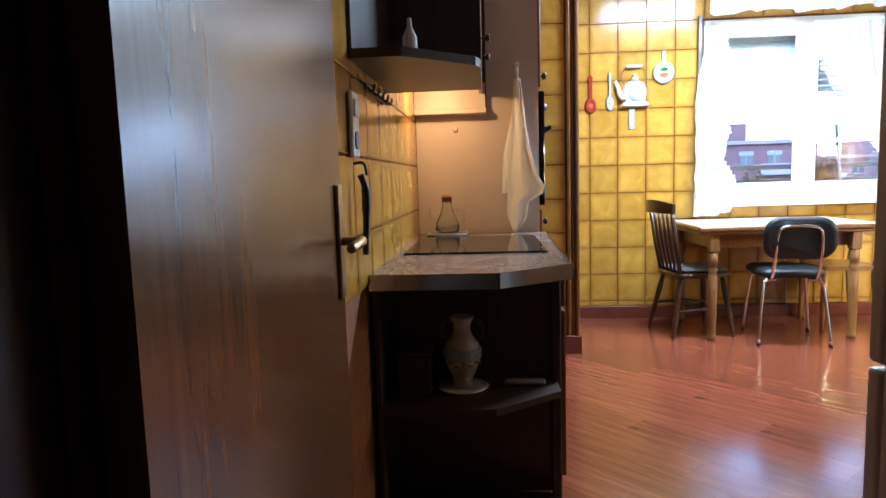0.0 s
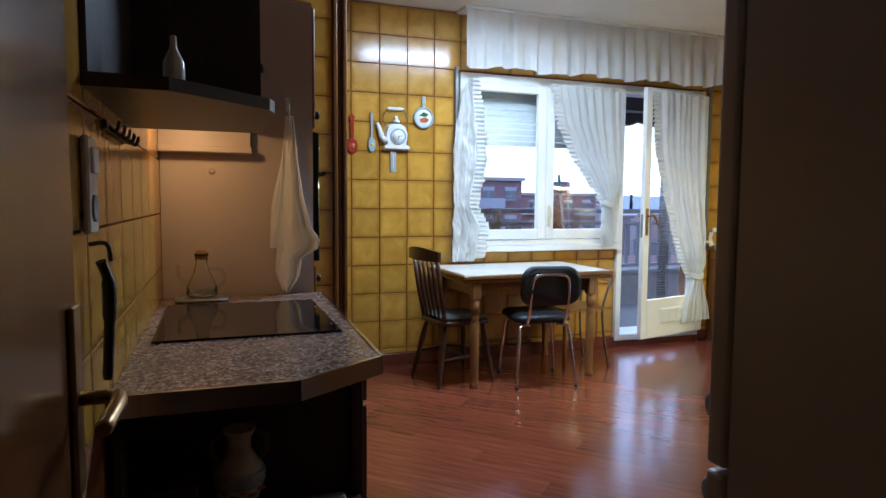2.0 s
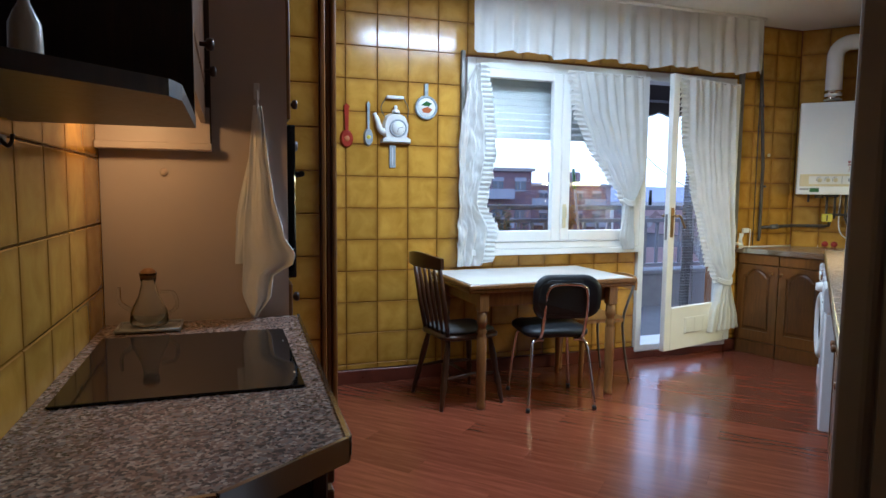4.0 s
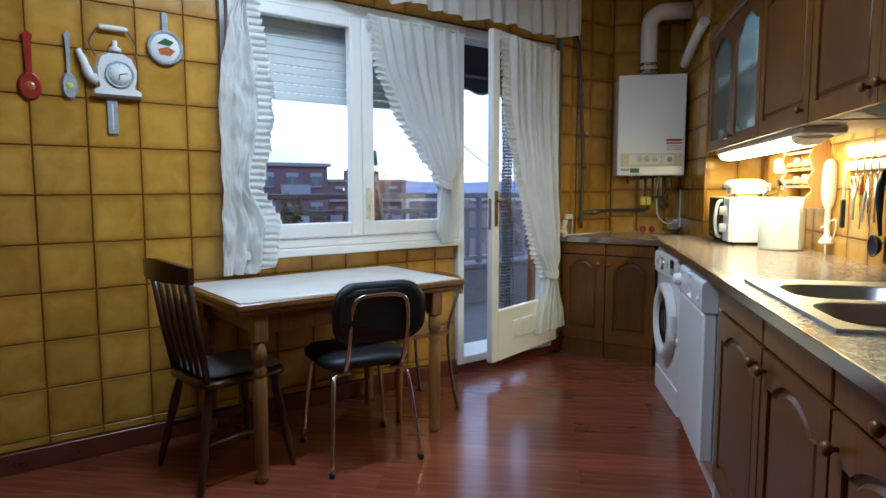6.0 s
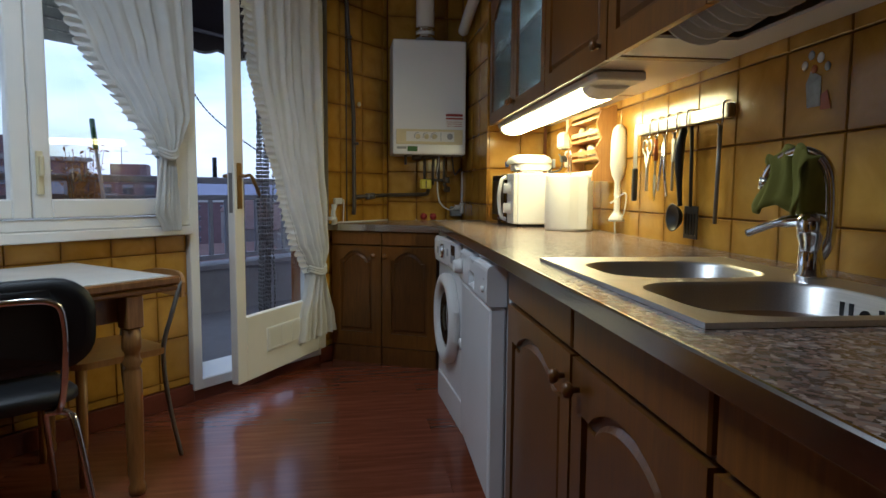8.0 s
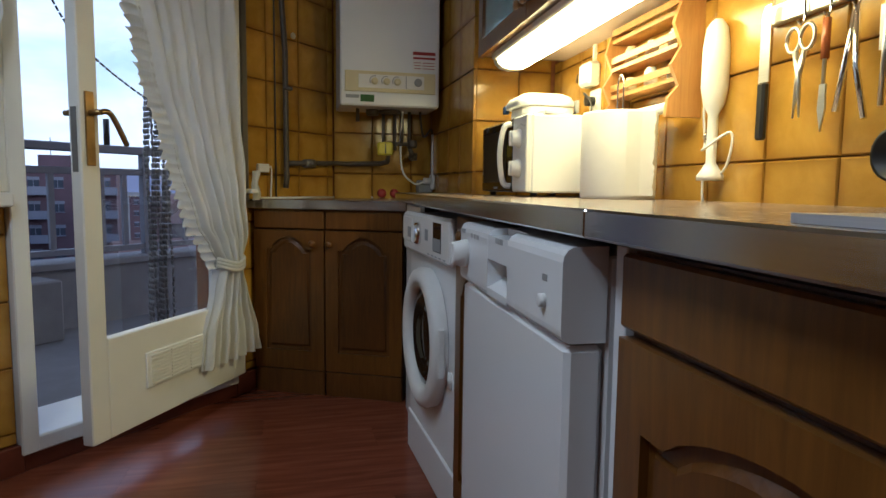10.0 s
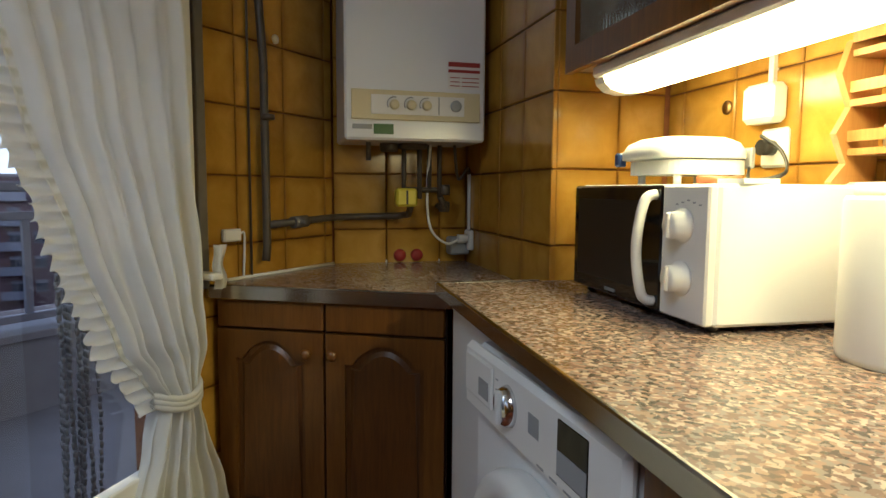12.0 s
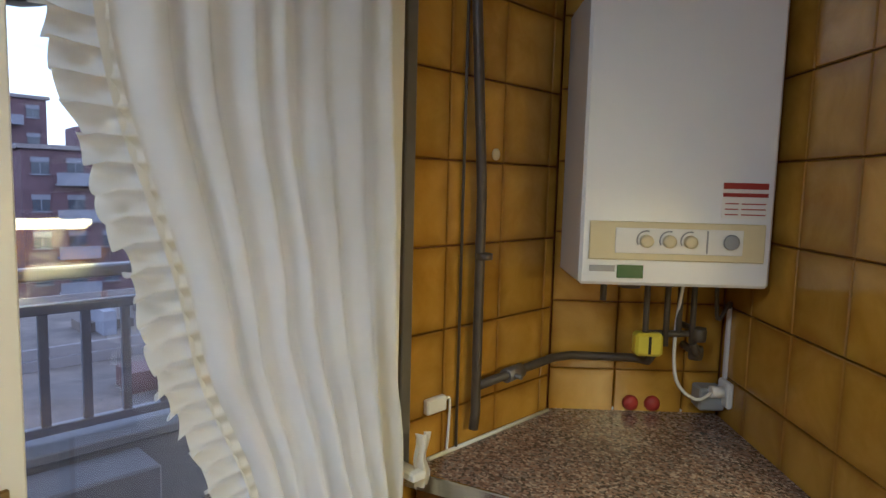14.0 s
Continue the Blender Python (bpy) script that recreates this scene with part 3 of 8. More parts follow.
def tied_curtain(m, label, top, bottom, left_keys, right_keys, frill_side, tie_z, folds=7, seed=1, amp0=0.012, tied=True, crumple=0.005):
    c = thing("curtain", m, label, "curtain", "white cotton curtains")
    zs = [bottom + (top - bottom) * i / 110 for i in range(111)]
    le, ri = along(zs, left_keys), along(zs, right_keys)
    amp = [amp0 + 0.016 * max(0.0, 1 - abs(z - tie_z) / 0.5) for z in zs]
    bm = bmesh.new()
    curtain_sheet(bm, zs, le, ri, folds, amp, 0.0, 110, seed, crumple=crumple)
    part("cloth", bm, LACE, c)
    fz = [bottom + (top - bottom) * i / 640 for i in range(641)]
    fe = along(fz, left_keys if frill_side < 0 else right_keys)
    keep = [i for i, z in enumerate(fz) if z > tie_z - 0.02]
    bm = bmesh.new()
    ruffle(bm, [fz[i] for i in keep], [fe[i] for i in keep], 0.070 * frill_side, int((top - tie_z) / 0.034), 0.016, -0.012)
    part("frill", bm, LACE, c, "gathered white frill")
    i = min(range(len(zs)), key=lambda k: abs(zs[k] - tie_z))
    bm = bmesh.new()
    if not tied:
        rod(bm, (le[-1] - 0.01, 0.0, top - 0.012), (ri[-1] + 0.01, 0.0, top - 0.012), 0.005)
        part("curtain_rod", bm, WHITE_PAINT, c)
        return c
    mid, half = (le[i] + ri[i]) / 2, abs(ri[i] - le[i]) / 2 + 0.012
    ring = [(mid + half * math.cos(a), 0.042 * math.sin(a), tie_z + 0.012 * math.cos(2 * a)) for a in [2 * math.pi * k / 24 for k in range(25)]]
    for dz in (-0.014, 0.0, 0.014):
        pipe(bm, [(x, y, z + dz) for x, y, z in ring], 0.009, 6, False)
    part("tie_band", bm, LACE, c, "bunched white tie band")
    bm = bmesh.new()
    rod(bm, (min(le[-1], ri[-1]) - 0.01, 0.0, top - 0.012), (max(le[-1], ri[-1]) + 0.01, 0.0, top - 0.012), 0.005)
    part("curtain_rod", bm, WHITE_PAINT, c)
    return c


tied_curtain(WIN @ pose(0, 6.555, 0), "white frilled cotton curtain bunched to one side over the table", 2.26, 0.82,
             [(0.82, 1.10), (1.09, 1.11), (1.43, 1.105), (1.77, 1.11), (2.1, 1.16), (2.26, 1.235)], [(0.82, 1.30), (0.88, 1.33), (1.09, 1.355), (1.285, 1.265), (1.5, 1.31), (1.685, 1.335), (2.02, 1.30), (2.2, 1.27), (2.26, 1.255)],
             1, 0.86, 2.7, 3, 0.022, False, 0.034)
tied_curtain(WIN @ pose(0, 6.575, 0), "white frilled cotton curtain tied back over the window sash", 2.27, 0.915,
             [(0.915, 2.51), (1.01, 2.47), (1.15, 2.49), (1.29, 2.51), (1.36, 2.47), (1.473, 2.375), (1.73, 2.205), (2.01, 2.08), (2.27, 2.03)], [(0.915, 2.61), (1.15, 2.595), (1.29, 2.585), (1.36, 2.63), (1.48, 2.675), (1.8, 2.655), (2.27, 2.63)], -1, 1.29, 7, 5, 0.014)
# the door's curtain hangs on its leaf; x runs from the hinge to the free edge
tied_curtain(DOORM @ pose(-0.045, 0.045, 0), "white frilled cotton curtain tied back on the balcony door", 2.25, 0.215,
             [(0.215, -0.04), (0.32, -0.02), (0.50, 0.07), (0.635, 0.115), (0.75, 0.07), (0.95, 0.075), (1.3, 0.11), (2.25, 0.13)], [(0.215, 0.38), (0.35, 0.36), (0.52, 0.29), (0.635, 0.255), (0.72, 0.32), (0.80, 0.39), (1.08, 0.51), (1.36, 0.62), (1.8, 0.75), (2.25, 0.80)], 1, 0.635, 7, 8, 0.020)
holdback = boxes((3.625, 6.53, 0.93, 3.665, 6.64, 0.95), bevel=0.004)
solid("curtain_holdback", holdback, WHITE_PAINT, WIN, "small white curtain hook on the door frame", "hook")
bm = bmesh.new()
zs = [0.90 + 0.13 * i / 10 for i in range(11)]
curtain_sheet(bm, zs, [3.650 + 0.004 * math.sin(i) for i in range(11)], [3.690 + 0.008 * math.sin(i * 0.8) for i in range(11)], 2, [0.012] * 11, 6.555, 20, 12)
solid("curtain_tieback", bm, LACE, WIN, "loose white tieback cloth on a hook", "tieback")

valance = thing("valance", WIN @ pose(0, 6.47, 0), "gathered white cotton valance along the ceiling", "valance")
zs = [2.335 + (CEIL - 0.012 - 2.335) * i / 14 for i in range(15)]
bm = bmesh.new()
amp = [0.030 - 0.022 * i / 14 for i in range(15)]
curtain_sheet(bm, zs, [1.175] * 15, [3.715] * 15, 19, amp, 0.0, 300, 21)
for v in bm.verts:
    if v.co.z < 2.34:
        v.co.z += 0.012 * math.sin(v.co.x * 9) + 0.008 * math.sin(v.co.x * 23)
part("cloth", bm, LACE, valance)
bm = bmesh.new()
curtain_sheet(bm, [2.38, CEIL - 0.012], [3.715, 3.715], [3.716, 3.716], 1, [0.0, 0.0], 0.0, 2, 2)
for v in bm.verts:
    if v.co.x > 3.7155:
        v.co.y = 0.16
part("return", bm, LACE, valance)
part("curtain_rail", boxes((1.16, -0.015, CEIL - 0.022, 3.73, 0.18, CEIL - 0.002), bevel=0.003), WHITE_PAINT, valance)


# ---- cabinet pieces ----
def arch_points(x0, x1, z0, z1, rise, n=14):
    """Outline of a door field with a shouldered arch at its top."""
    pts = [(x0, z0), (x1, z0), (x1, z1 - rise)]
    w, sh = x1 - x0, 0.10 * (x1 - x0)
    for k in range(n + 1):
        t = k / n
        x = x1 - sh - (w - 2 * sh) * t
        pts.append((x, z1 - rise + rise * math.sin(math.pi * t) ** 0.75))
    pts.append((x0, z1 - rise))
    return pts


def framed(bm, x0, x1, z0, z1, hole, y0, y1):
    """A board from depth y0 (back) to y1 (face) with a hole cut through it."""
    def rim(p):
        x, z = p
        cx, cz = (x0 + x1) / 2, (z0 + z1) / 2
        dx, dz = x - cx, z - cz
        k = min((x1 - x0) / 2 / max(abs(dx), 1e-6), (z1 - z0) / 2 / max(abs(dz), 1e-6))
        return cx + dx * k, cz + dz * k
    corners = [(x0, z0), (x1, z0), (x1, z1), (x0, z1)]
    n = len(hole)
    outer = [rim(p) for p in hole]
    for c in corners:
        i = min(range(n), key=lambda k: (outer[k][0] - c[0]) ** 2 + (outer[k][1] - c[1]) ** 2)
        outer[i] = c
    f_in = [bm.verts.new((x, y1, z)) for x, z in hole]
    f_out = [bm.verts.new((x, y1, z)) for x, z in outer]
    b_in = [bm.verts.new((x, y0, z)) for x, z in hole]
    b_out = [bm.verts.new((x, y0, z)) for x, z in outer]
    for i in range(n):
        j = (i + 1) % n
        bm.faces.new((f_in[i], f_in[j], f_out[j], f_out[i]))
        bm.faces.new((f_in[j], f_in[i], b_in[i], b_in[j]))
        bm.faces.new((f_out[i], f_out[j], b_out[j], b_out[i]))
        bm.faces.new((b_in[i], b_in[j], b_out[j], b_out[i]))


def knob(parent, x, y, z, material=None, r=0.017):
    bm = bmesh.new()
    lathe(bm, [(0.006, 0), (0.007, 0.012), (r * 0.8, 0.016), (r, 0.024), (r * 0.85, 0.031), (0.004, 0.034)], 14, (x, y, z), "Y")
    part("knob", bm, material or OAK, parent, "turned wooden knob")


def arched_door(cab, x0, x1, z0, z1, y, rise=0.06, knob_at=None, material=None, field=None):
    """A framed cabinet door with an arched raised field, its face at depth y."""
    material, field = material or OAK, field or OAK_FIELD
    m = 0.062
    hole = arch_points(x0 + m, x1 - m, z0 + m + 0.01, z1 - m * 0.75, rise)
    bm = bmesh.new()
    framed(bm, x0, x1, z0, z1, hole, y - 0.02, y)
    door = part("door", bm, material, cab)
    bm = bmesh.new()
    inner = arch_points(x0 + m - 0.004, x1 - m + 0.004, z0 + m + 0.006, z1 - m * 0.75 + 0.004, rise)
    prism(bm, inner, y - 0.020, y - 0.012, 0.0)
    raised = arch_points(x0 + m + 0.014, x1 - m - 0.014, z0 + m + 0.024, z1 - m * 0.75 - 0.014, rise)
    prism(bm, raised, y - 0.0125, y - 0.003, 0.014)
    part("panel", bm, field, door)
    if knob_at:
        knob(door, knob_at[0], y, knob_at[1])
    return door


def drawer_front(cab, x0, x1, z0, z1, y, knobs=(), material=None):
    d = part("drawer_front", boxes((x0, y - 0.02, z0, x1, y, z1), bevel=0.004), material or OAK, cab)
    for x, z in knobs:
        knob(d, x, y, z)
    return d


# ---- sink run ----
FRONT = 0.290


def base_unit(x0, x1, label, doors, drawers, group="oak base units"):
    u = thing("base_cabinet", RUN, label, "cabinet", group)
    part("body", boxes((x0, -0.34, 0.09, x1, FRONT - 0.022, 0.890)), OAK_FIELD, u)
    part("plinth", boxes((x0, -0.30, 0.0, x1, FRONT - 0.06, 0.09)), DARK_WOOD, u)
    for a, b, k in doors:
        arched_door(u, a, b, 0.10, 0.785, FRONT, 0.055, k)
    for a, b, ks in drawers:
        drawer_front(u, a, b, 0.797, 0.888, FRONT, ks)
    return u


base_unit(-1.325, -1.030, "narrow honey-oak base cabinet with a drawer between the two machines", [(-1.32, -1.035, (-1.285, 0.715))], [(-1.32, -1.035, [(-1.18, 0.842)])])
base_unit(-2.59, -1.986, "honey-oak sink cabinet with one arched door", [(-2.585, -1.99, (-2.545, 0.730))], [(-2.585, -1.99, [])])
base_unit(-3.12, -2.595, "honey-oak sink cabinet with a wide arched door", [(-3.115, -2.60, (-2.642, 0.730))], [(-3.115, -2.60, [])])
base_unit(-3.665, -3.125, "honey-oak cabinet with a drawer beside the sink", [(-3.66, -3.13, (-3.17, 0.715))], [(-3.66, -3.13, [(-3.385, 0.840)])])
base_unit(-4.35, -3.67, "honey-oak end cabinet beside the fridge", [(-4.01, -3.675, (-3.72, 0.715)), (-4.345, -4.015, (-4.06, 0.715))], [(-4.345, -3.675, [(-4.01, 0.840)])])
solid("side_panel", boxes((-1.984, -0.34, 0.0, -1.955, FRONT - 0.010, 0.895), bevel=0.002), ENAMEL, RUN, "white side panel between the dishwasher and the oak units", "panel")

top = thing("worktop", TOPRUN, "speckled brown granite worktop with a metal front edge", "worktop")
SX0, SX1, SY0, SY1 = -3.045, -2.232, -0.232, 0.262
bm = bmesh.new()
slab_z = (0.902, 0.932)
hx = (SX0 + 0.02, SX1 - 0.02)
hy = (SY0 + 0.02, SY1 - 0.02)
ring_o = [(-4.35, -0.389), (-0.004, -0.389), (-0.004, 0.325), (-4.35, 0.325)]
ring_i = [(hx[0], hy[0]), (hx[1], hy[0]), (hx[1], hy[1]), (hx[0], hy[1])]
vo = [[bm.verts.new((x, y, z)) for x, y in ring_o] for z in slab_z]
vi = [[bm.verts.new((x, y, z)) for x, y in ring_i] for z in slab_z]
for i in range(4):
    j = (i + 1) % 4
    bm.faces.new((vo[1][i], vo[1][j], vi[1][j], vi[1][i]))
    bm.faces.new((vo[0][j], vo[0][i], vi[0][i], vi[0][j]))
    bm.faces.new((vo[0][i], vo[0][j], vo[1][j], vo[1][i]))
    bm.faces.new((vi[0][j], vi[0][i], vi[1][i], vi[1][j]))
part("slab", bm, GRANITE, top)
part("metal_edge", boxes((-4.35, 0.3255, 0.899, -1.9785, 0.336, 0.935), (-1.9783, 0.3255, 0.899, -0.004, 0.336, 0.935), bevel=0.003), ALU, top, "brushed metal front edge")
part("end_strip", boxes((-0.0035, 0.03, 0.898, 0.006, 0.336, 0.936), bevel=0.002), ALU, top)
sink = thing("kitchen_sink", TOPRUN, "stainless steel double-bowl sink set into the worktop", "sink")
BOWLS = ((-2.615, -2.318, -0.150, 0.200), (-3.005, -2.670, -0.150, 0.215))


def round_rect(x0, x1, y0, y1, r, n=6):
    pts = []
    for cx, cy, a0 in ((x1 - r, y1 - r, 0), (x0 + r, y1 - r, 90), (x0 + r, y0 + r, 180), (x1 - r, y0 + r, 270)):
        for k in range(n + 1):
            a = radians(a0 + 90 * k / n)
            pts.append((cx + r * math.cos(a), cy + r * math.sin(a)))
    return pts


for x0, x1, y0, y1 in BOWLS:
    bm = bmesh.new()
    rings = []
    for inset, z, r in ((0.0, 0.939, 0.10), (0.008, 0.932, 0.095), (0.014, 0.80, 0.09), (0.04, 0.772, 0.07), (0.14, 0.768, 0.02)):
        rings.append([bm.verts.new((x, y, z)) for x, y in round_rect(x0 + inset, x1 - inset, y0 + inset, y1 - inset, r)])
    for a, b in zip(rings, rings[1:]):
        for k in range(len(a)):
            f = bm.faces.new((a[k], a[(k + 1) % len(a)], b[(k + 1) % len(a)], b[k]))
            f.smooth = True
    bm.faces.new(rings[-1])
    bowl = part("bowl", bm, STEEL, sink)
    bm = bmesh.new()
    lathe(bm, [(0.038, 0), (0.038, 0.003), (0.03, 0.003), (0.026, -0.002), (0.004, -0.001)], 20, ((x0 + x1) / 2, (y0 + y1) / 2, 0.7690))
    part("drain", bm, CHROME, bowl)
bm = bmesh.new()
xm = (BOWLS[0][0] + BOWLS[1][1]) / 2
for (x0, x1, y0, y1), (hx0, hx1) in ((BOWLS[0], (xm, SX1)), (BOWLS[1], (SX0, xm))):
    hole = round_rect(x0, x1, y0, y1, 0.10)
    framed_v = []
    cx, cy = (x0 + x1) / 2, (y0 + y1) / 2
    out = []
    for x, y in hole:
        dx, dy = x - cx, y - cy
        kx = ((hx1 - cx) / dx if dx > 0 else (hx0 - cx) / dx) if abs(dx) > 1e-6 else 1e9
        ky = ((SY1 - cy) / dy if dy > 0 else (SY0 - cy) / dy) if abs(dy) > 1e-6 else 1e9
        k = min(kx, ky)
        out.append([cx + dx * k, cy + dy * k])
    for c in ((hx0, SY0), (hx1, SY0), (hx1, SY1), (hx0, SY1)):
        i = min(range(len(out)), key=lambda q: (out[q][0] - c[0]) ** 2 + (out[q][1] - c[1]) ** 2)
        out[i] = list(c)
    a = [bm.verts.new((x, y, 0.939)) for x, y in hole]
    b = [bm.verts.new((x, y, 0.941)) for x, y in out]
    c = [bm.verts.new((x, y, 0.9325)) for x, y in out]
    for i in range(len(hole)):
        j = (i + 1) % len(hole)
        bm.faces.new((a[i], a[j], b[j], b[i]))
        bm.faces.new((b[i], b[j], c[j], c[i]))
part("rim", bm, STEEL, sink)
bm = bmesh.new()
for k in range(6):
    if k != 2 and k != 3:
        box(bm, -2.90 + k * 0.022, -0.1415, 0.885, -2.89 + k * 0.022, -0.1395, 0.918)
rod(bm, (-2.84, -0.141, 0.90), (-2.84, -0.138, 0.90), 0.012)
part("overflow", bm, BLACK, sink, "dark overflow slots")

tap = thing("mixer_tap", TOPRUN @ pose(-2.635, -0.188, 0.940), "chrome single-lever mixer tap with a tall swan-neck spout", "tap")
bm = bmesh.new()
lathe(bm, [(0.030, 0), (0.030, 0.006), (0.025, 0.012), (0.024, 0.07), (0.029, 0.085), (0.030, 0.115), (0.022, 0.13), (0.006, 0.134)], 20)
part("body", bm, CHROME, tap)
bm = bmesh.new()
pipe(bm, curve([(-0.006, -0.006, 0.035), (-0.020, -0.018, 0.07), (-0.022, -0.020, 0.155), (-0.016, -0.014, 0.215), (0.008, 0.002, 0.248), (0.048, 0.020, 0.251), (0.084, 0.036, 0.225), (0.095, 0.042, 0.200)]), 0.0115)
rod(bm, (0.0945, 0.042, 0.203), (0.098, 0.043, 0.178), 0.0145)
part("spout", bm, CHROME, tap)
bm = bmesh.new()
pipe(bm, curve([(0.0, 0.0, 0.118), (0.06, 0.035, 0.108), (0.125, 0.06, 0.082)]), [0.013] * 6 + [0.008] * 7)
part("lever", bm, CHROME, tap)
cl = bmesh.new()
N = 22
grid = {}
rnd = random.Random(4)
for i in range(N + 1):
    for j in range(N + 1):
        u, v = i / N, j / N
        along_x = -0.004 + 0.080 * u
        side = (v - 0.5) * 2
        drop = abs(side) ** 1.4
        y = 0.008 + along_x * 0.40 + side * (0.030 + 0.016 * abs(side)) + 0.010 * math.sin(u * 9 + side * 2) + 0.005 * math.sin(u * 23 + side * 5)
        x = 0.004 + along_x * (1 + 0.15 * abs(side)) + side * -0.012 + 0.012 * math.sin(v * 11 + u * 3)
        zz = 0.268 - 0.10 * (u - 0.45) ** 2 - drop * (0.142 + 0.020 * math.sin(u * 6 + 0.6 + side)) * (1 - 0.45 * abs(2 * u - 1) ** 3) + 0.007 * math.sin(u * 17 + v * 7) * (1 - 0.6 * drop)
        grid[i, j] = cl.verts.new((x, y, zz))
for i in range(N):
    for j in range(N):
        f = cl.faces.new((grid[i, j], grid[i + 1, j], grid[i + 1, j + 1], grid[i, j + 1]))
        f.smooth = True
cloth_ob = solid("dish_cloth", cl, GREEN_CLOTH, TOPRUN @ pose(-2.635, -0.188, 0.940), "olive-green dish cloth draped over the tap spout", "cloth")
sm = cloth_ob.modifiers.new("thick", "SOLIDIFY")
sm.thickness = 0.005


# ---- machines ----
def dishwasher():
    d = thing("dishwasher", RUN @ pose(0.012, 0.045, 0.028), "white freestanding dishwasher under the worktop", "dishwasher")
    part("body", boxes((-1.948, -0.30, 0.10, -1.350, 0.235, 0.850), bevel=0.004), ENAMEL, d)
    part("door", boxes((-1.948, 0.237, 0.115, -1.350, 0.292, 0.730), bevel=0.008), ENAMEL, d)
    part("plinth", boxes((-1.94, -0.25, -0.0278, -1.36, 0.225, 0.10)), ENAMEL, d)
    bm = bmesh.new()
    pr = [(0.237, 0.735), (0.288, 0.735), (0.295, 0.738), (0.299, 0.744), (0.300, 0.752), (0.300, 0.842), (0.298, 0.851), (0.293, 0.858), (0.285, 0.862), (0.237, 0.863)]
    hx0, hx1 = -1.705, -1.578
    for a, b in ((-1.950, hx0), (hx1, -1.348)):
        va, vb = [bm.verts.new((a, y, z)) for y, z in pr], [bm.verts.new((b, y, z)) for y, z in pr]
        for i in range(len(pr)):
            bm.faces.new((va[i], va[(i + 1) % len(pr)], vb[(i + 1) % len(pr)], vb[i]))
        bm.faces.new(va)
        bm.faces.new(vb[::-1])
    box(bm, hx0, 0.237, 0.735, hx1, 0.262, 0.862)
    box(bm, hx0, 0.262, 0.806, hx1, 0.2996, 0.850)
    prism_y = [(0.262, 0.739), (0.2996, 0.739), (0.2996, 0.752), (0.262, 0.772)]
    va, vb = [bm.verts.new((hx0, y, z)) for y, z in prism_y], [bm.verts.new((hx1, y, z)) for y, z in prism_y]
    for i in range(4):
        bm.faces.new((va[i], va[(i + 1) % 4], vb[(i + 1) % 4], vb[i]))
    panel = part("control_panel", bm, ENAMEL, d)
    bm = bmesh.new()
    lathe(bm, [(0.030, 0), (0.029, 0.012), (0.024, 0.032), (0.021, 0.034)], 24, (-1.405, 0.298, 0.798), "Y")
    box(bm, -1.410, 0.330, 0.776, -1.400, 0.337, 0.820, bevel=0.002)
    part("dial", bm, WHITE_PLASTIC, panel)
    part("recess_shade", boxes((hx0 + 0.003, 0.2625, 0.774, hx1 - 0.003, 0.264, 0.804)), WHITE_PLASTIC, panel)
    bm = bmesh.new()
    lathe(bm, [(0.010, 0), (0.010, 0.008), (0.007, 0.010)], 16, (-1.885, 0.2995, 0.782), "Y")
    part("button", bm, WHITE_PLASTIC, panel)
    for x, z, w in ((-1.375, 0.845, 0.03), (-1.45, 0.840, 0.014), (-1.475, 0.840, 0.014), (-1.50, 0.84, 0.02), (-1.64, 0.845, 0.02), (-1.665, 0.845, 0.02), (-1.885, 0.815, 0.02)):
        part("marking", boxes((x - w / 2, 0.2985, z - 0.006, x + w / 2, 0.3006, z + 0.004), bevel=0.0008), GREY, panel, "small grey unreadable marking")
    return d


dishwasher()


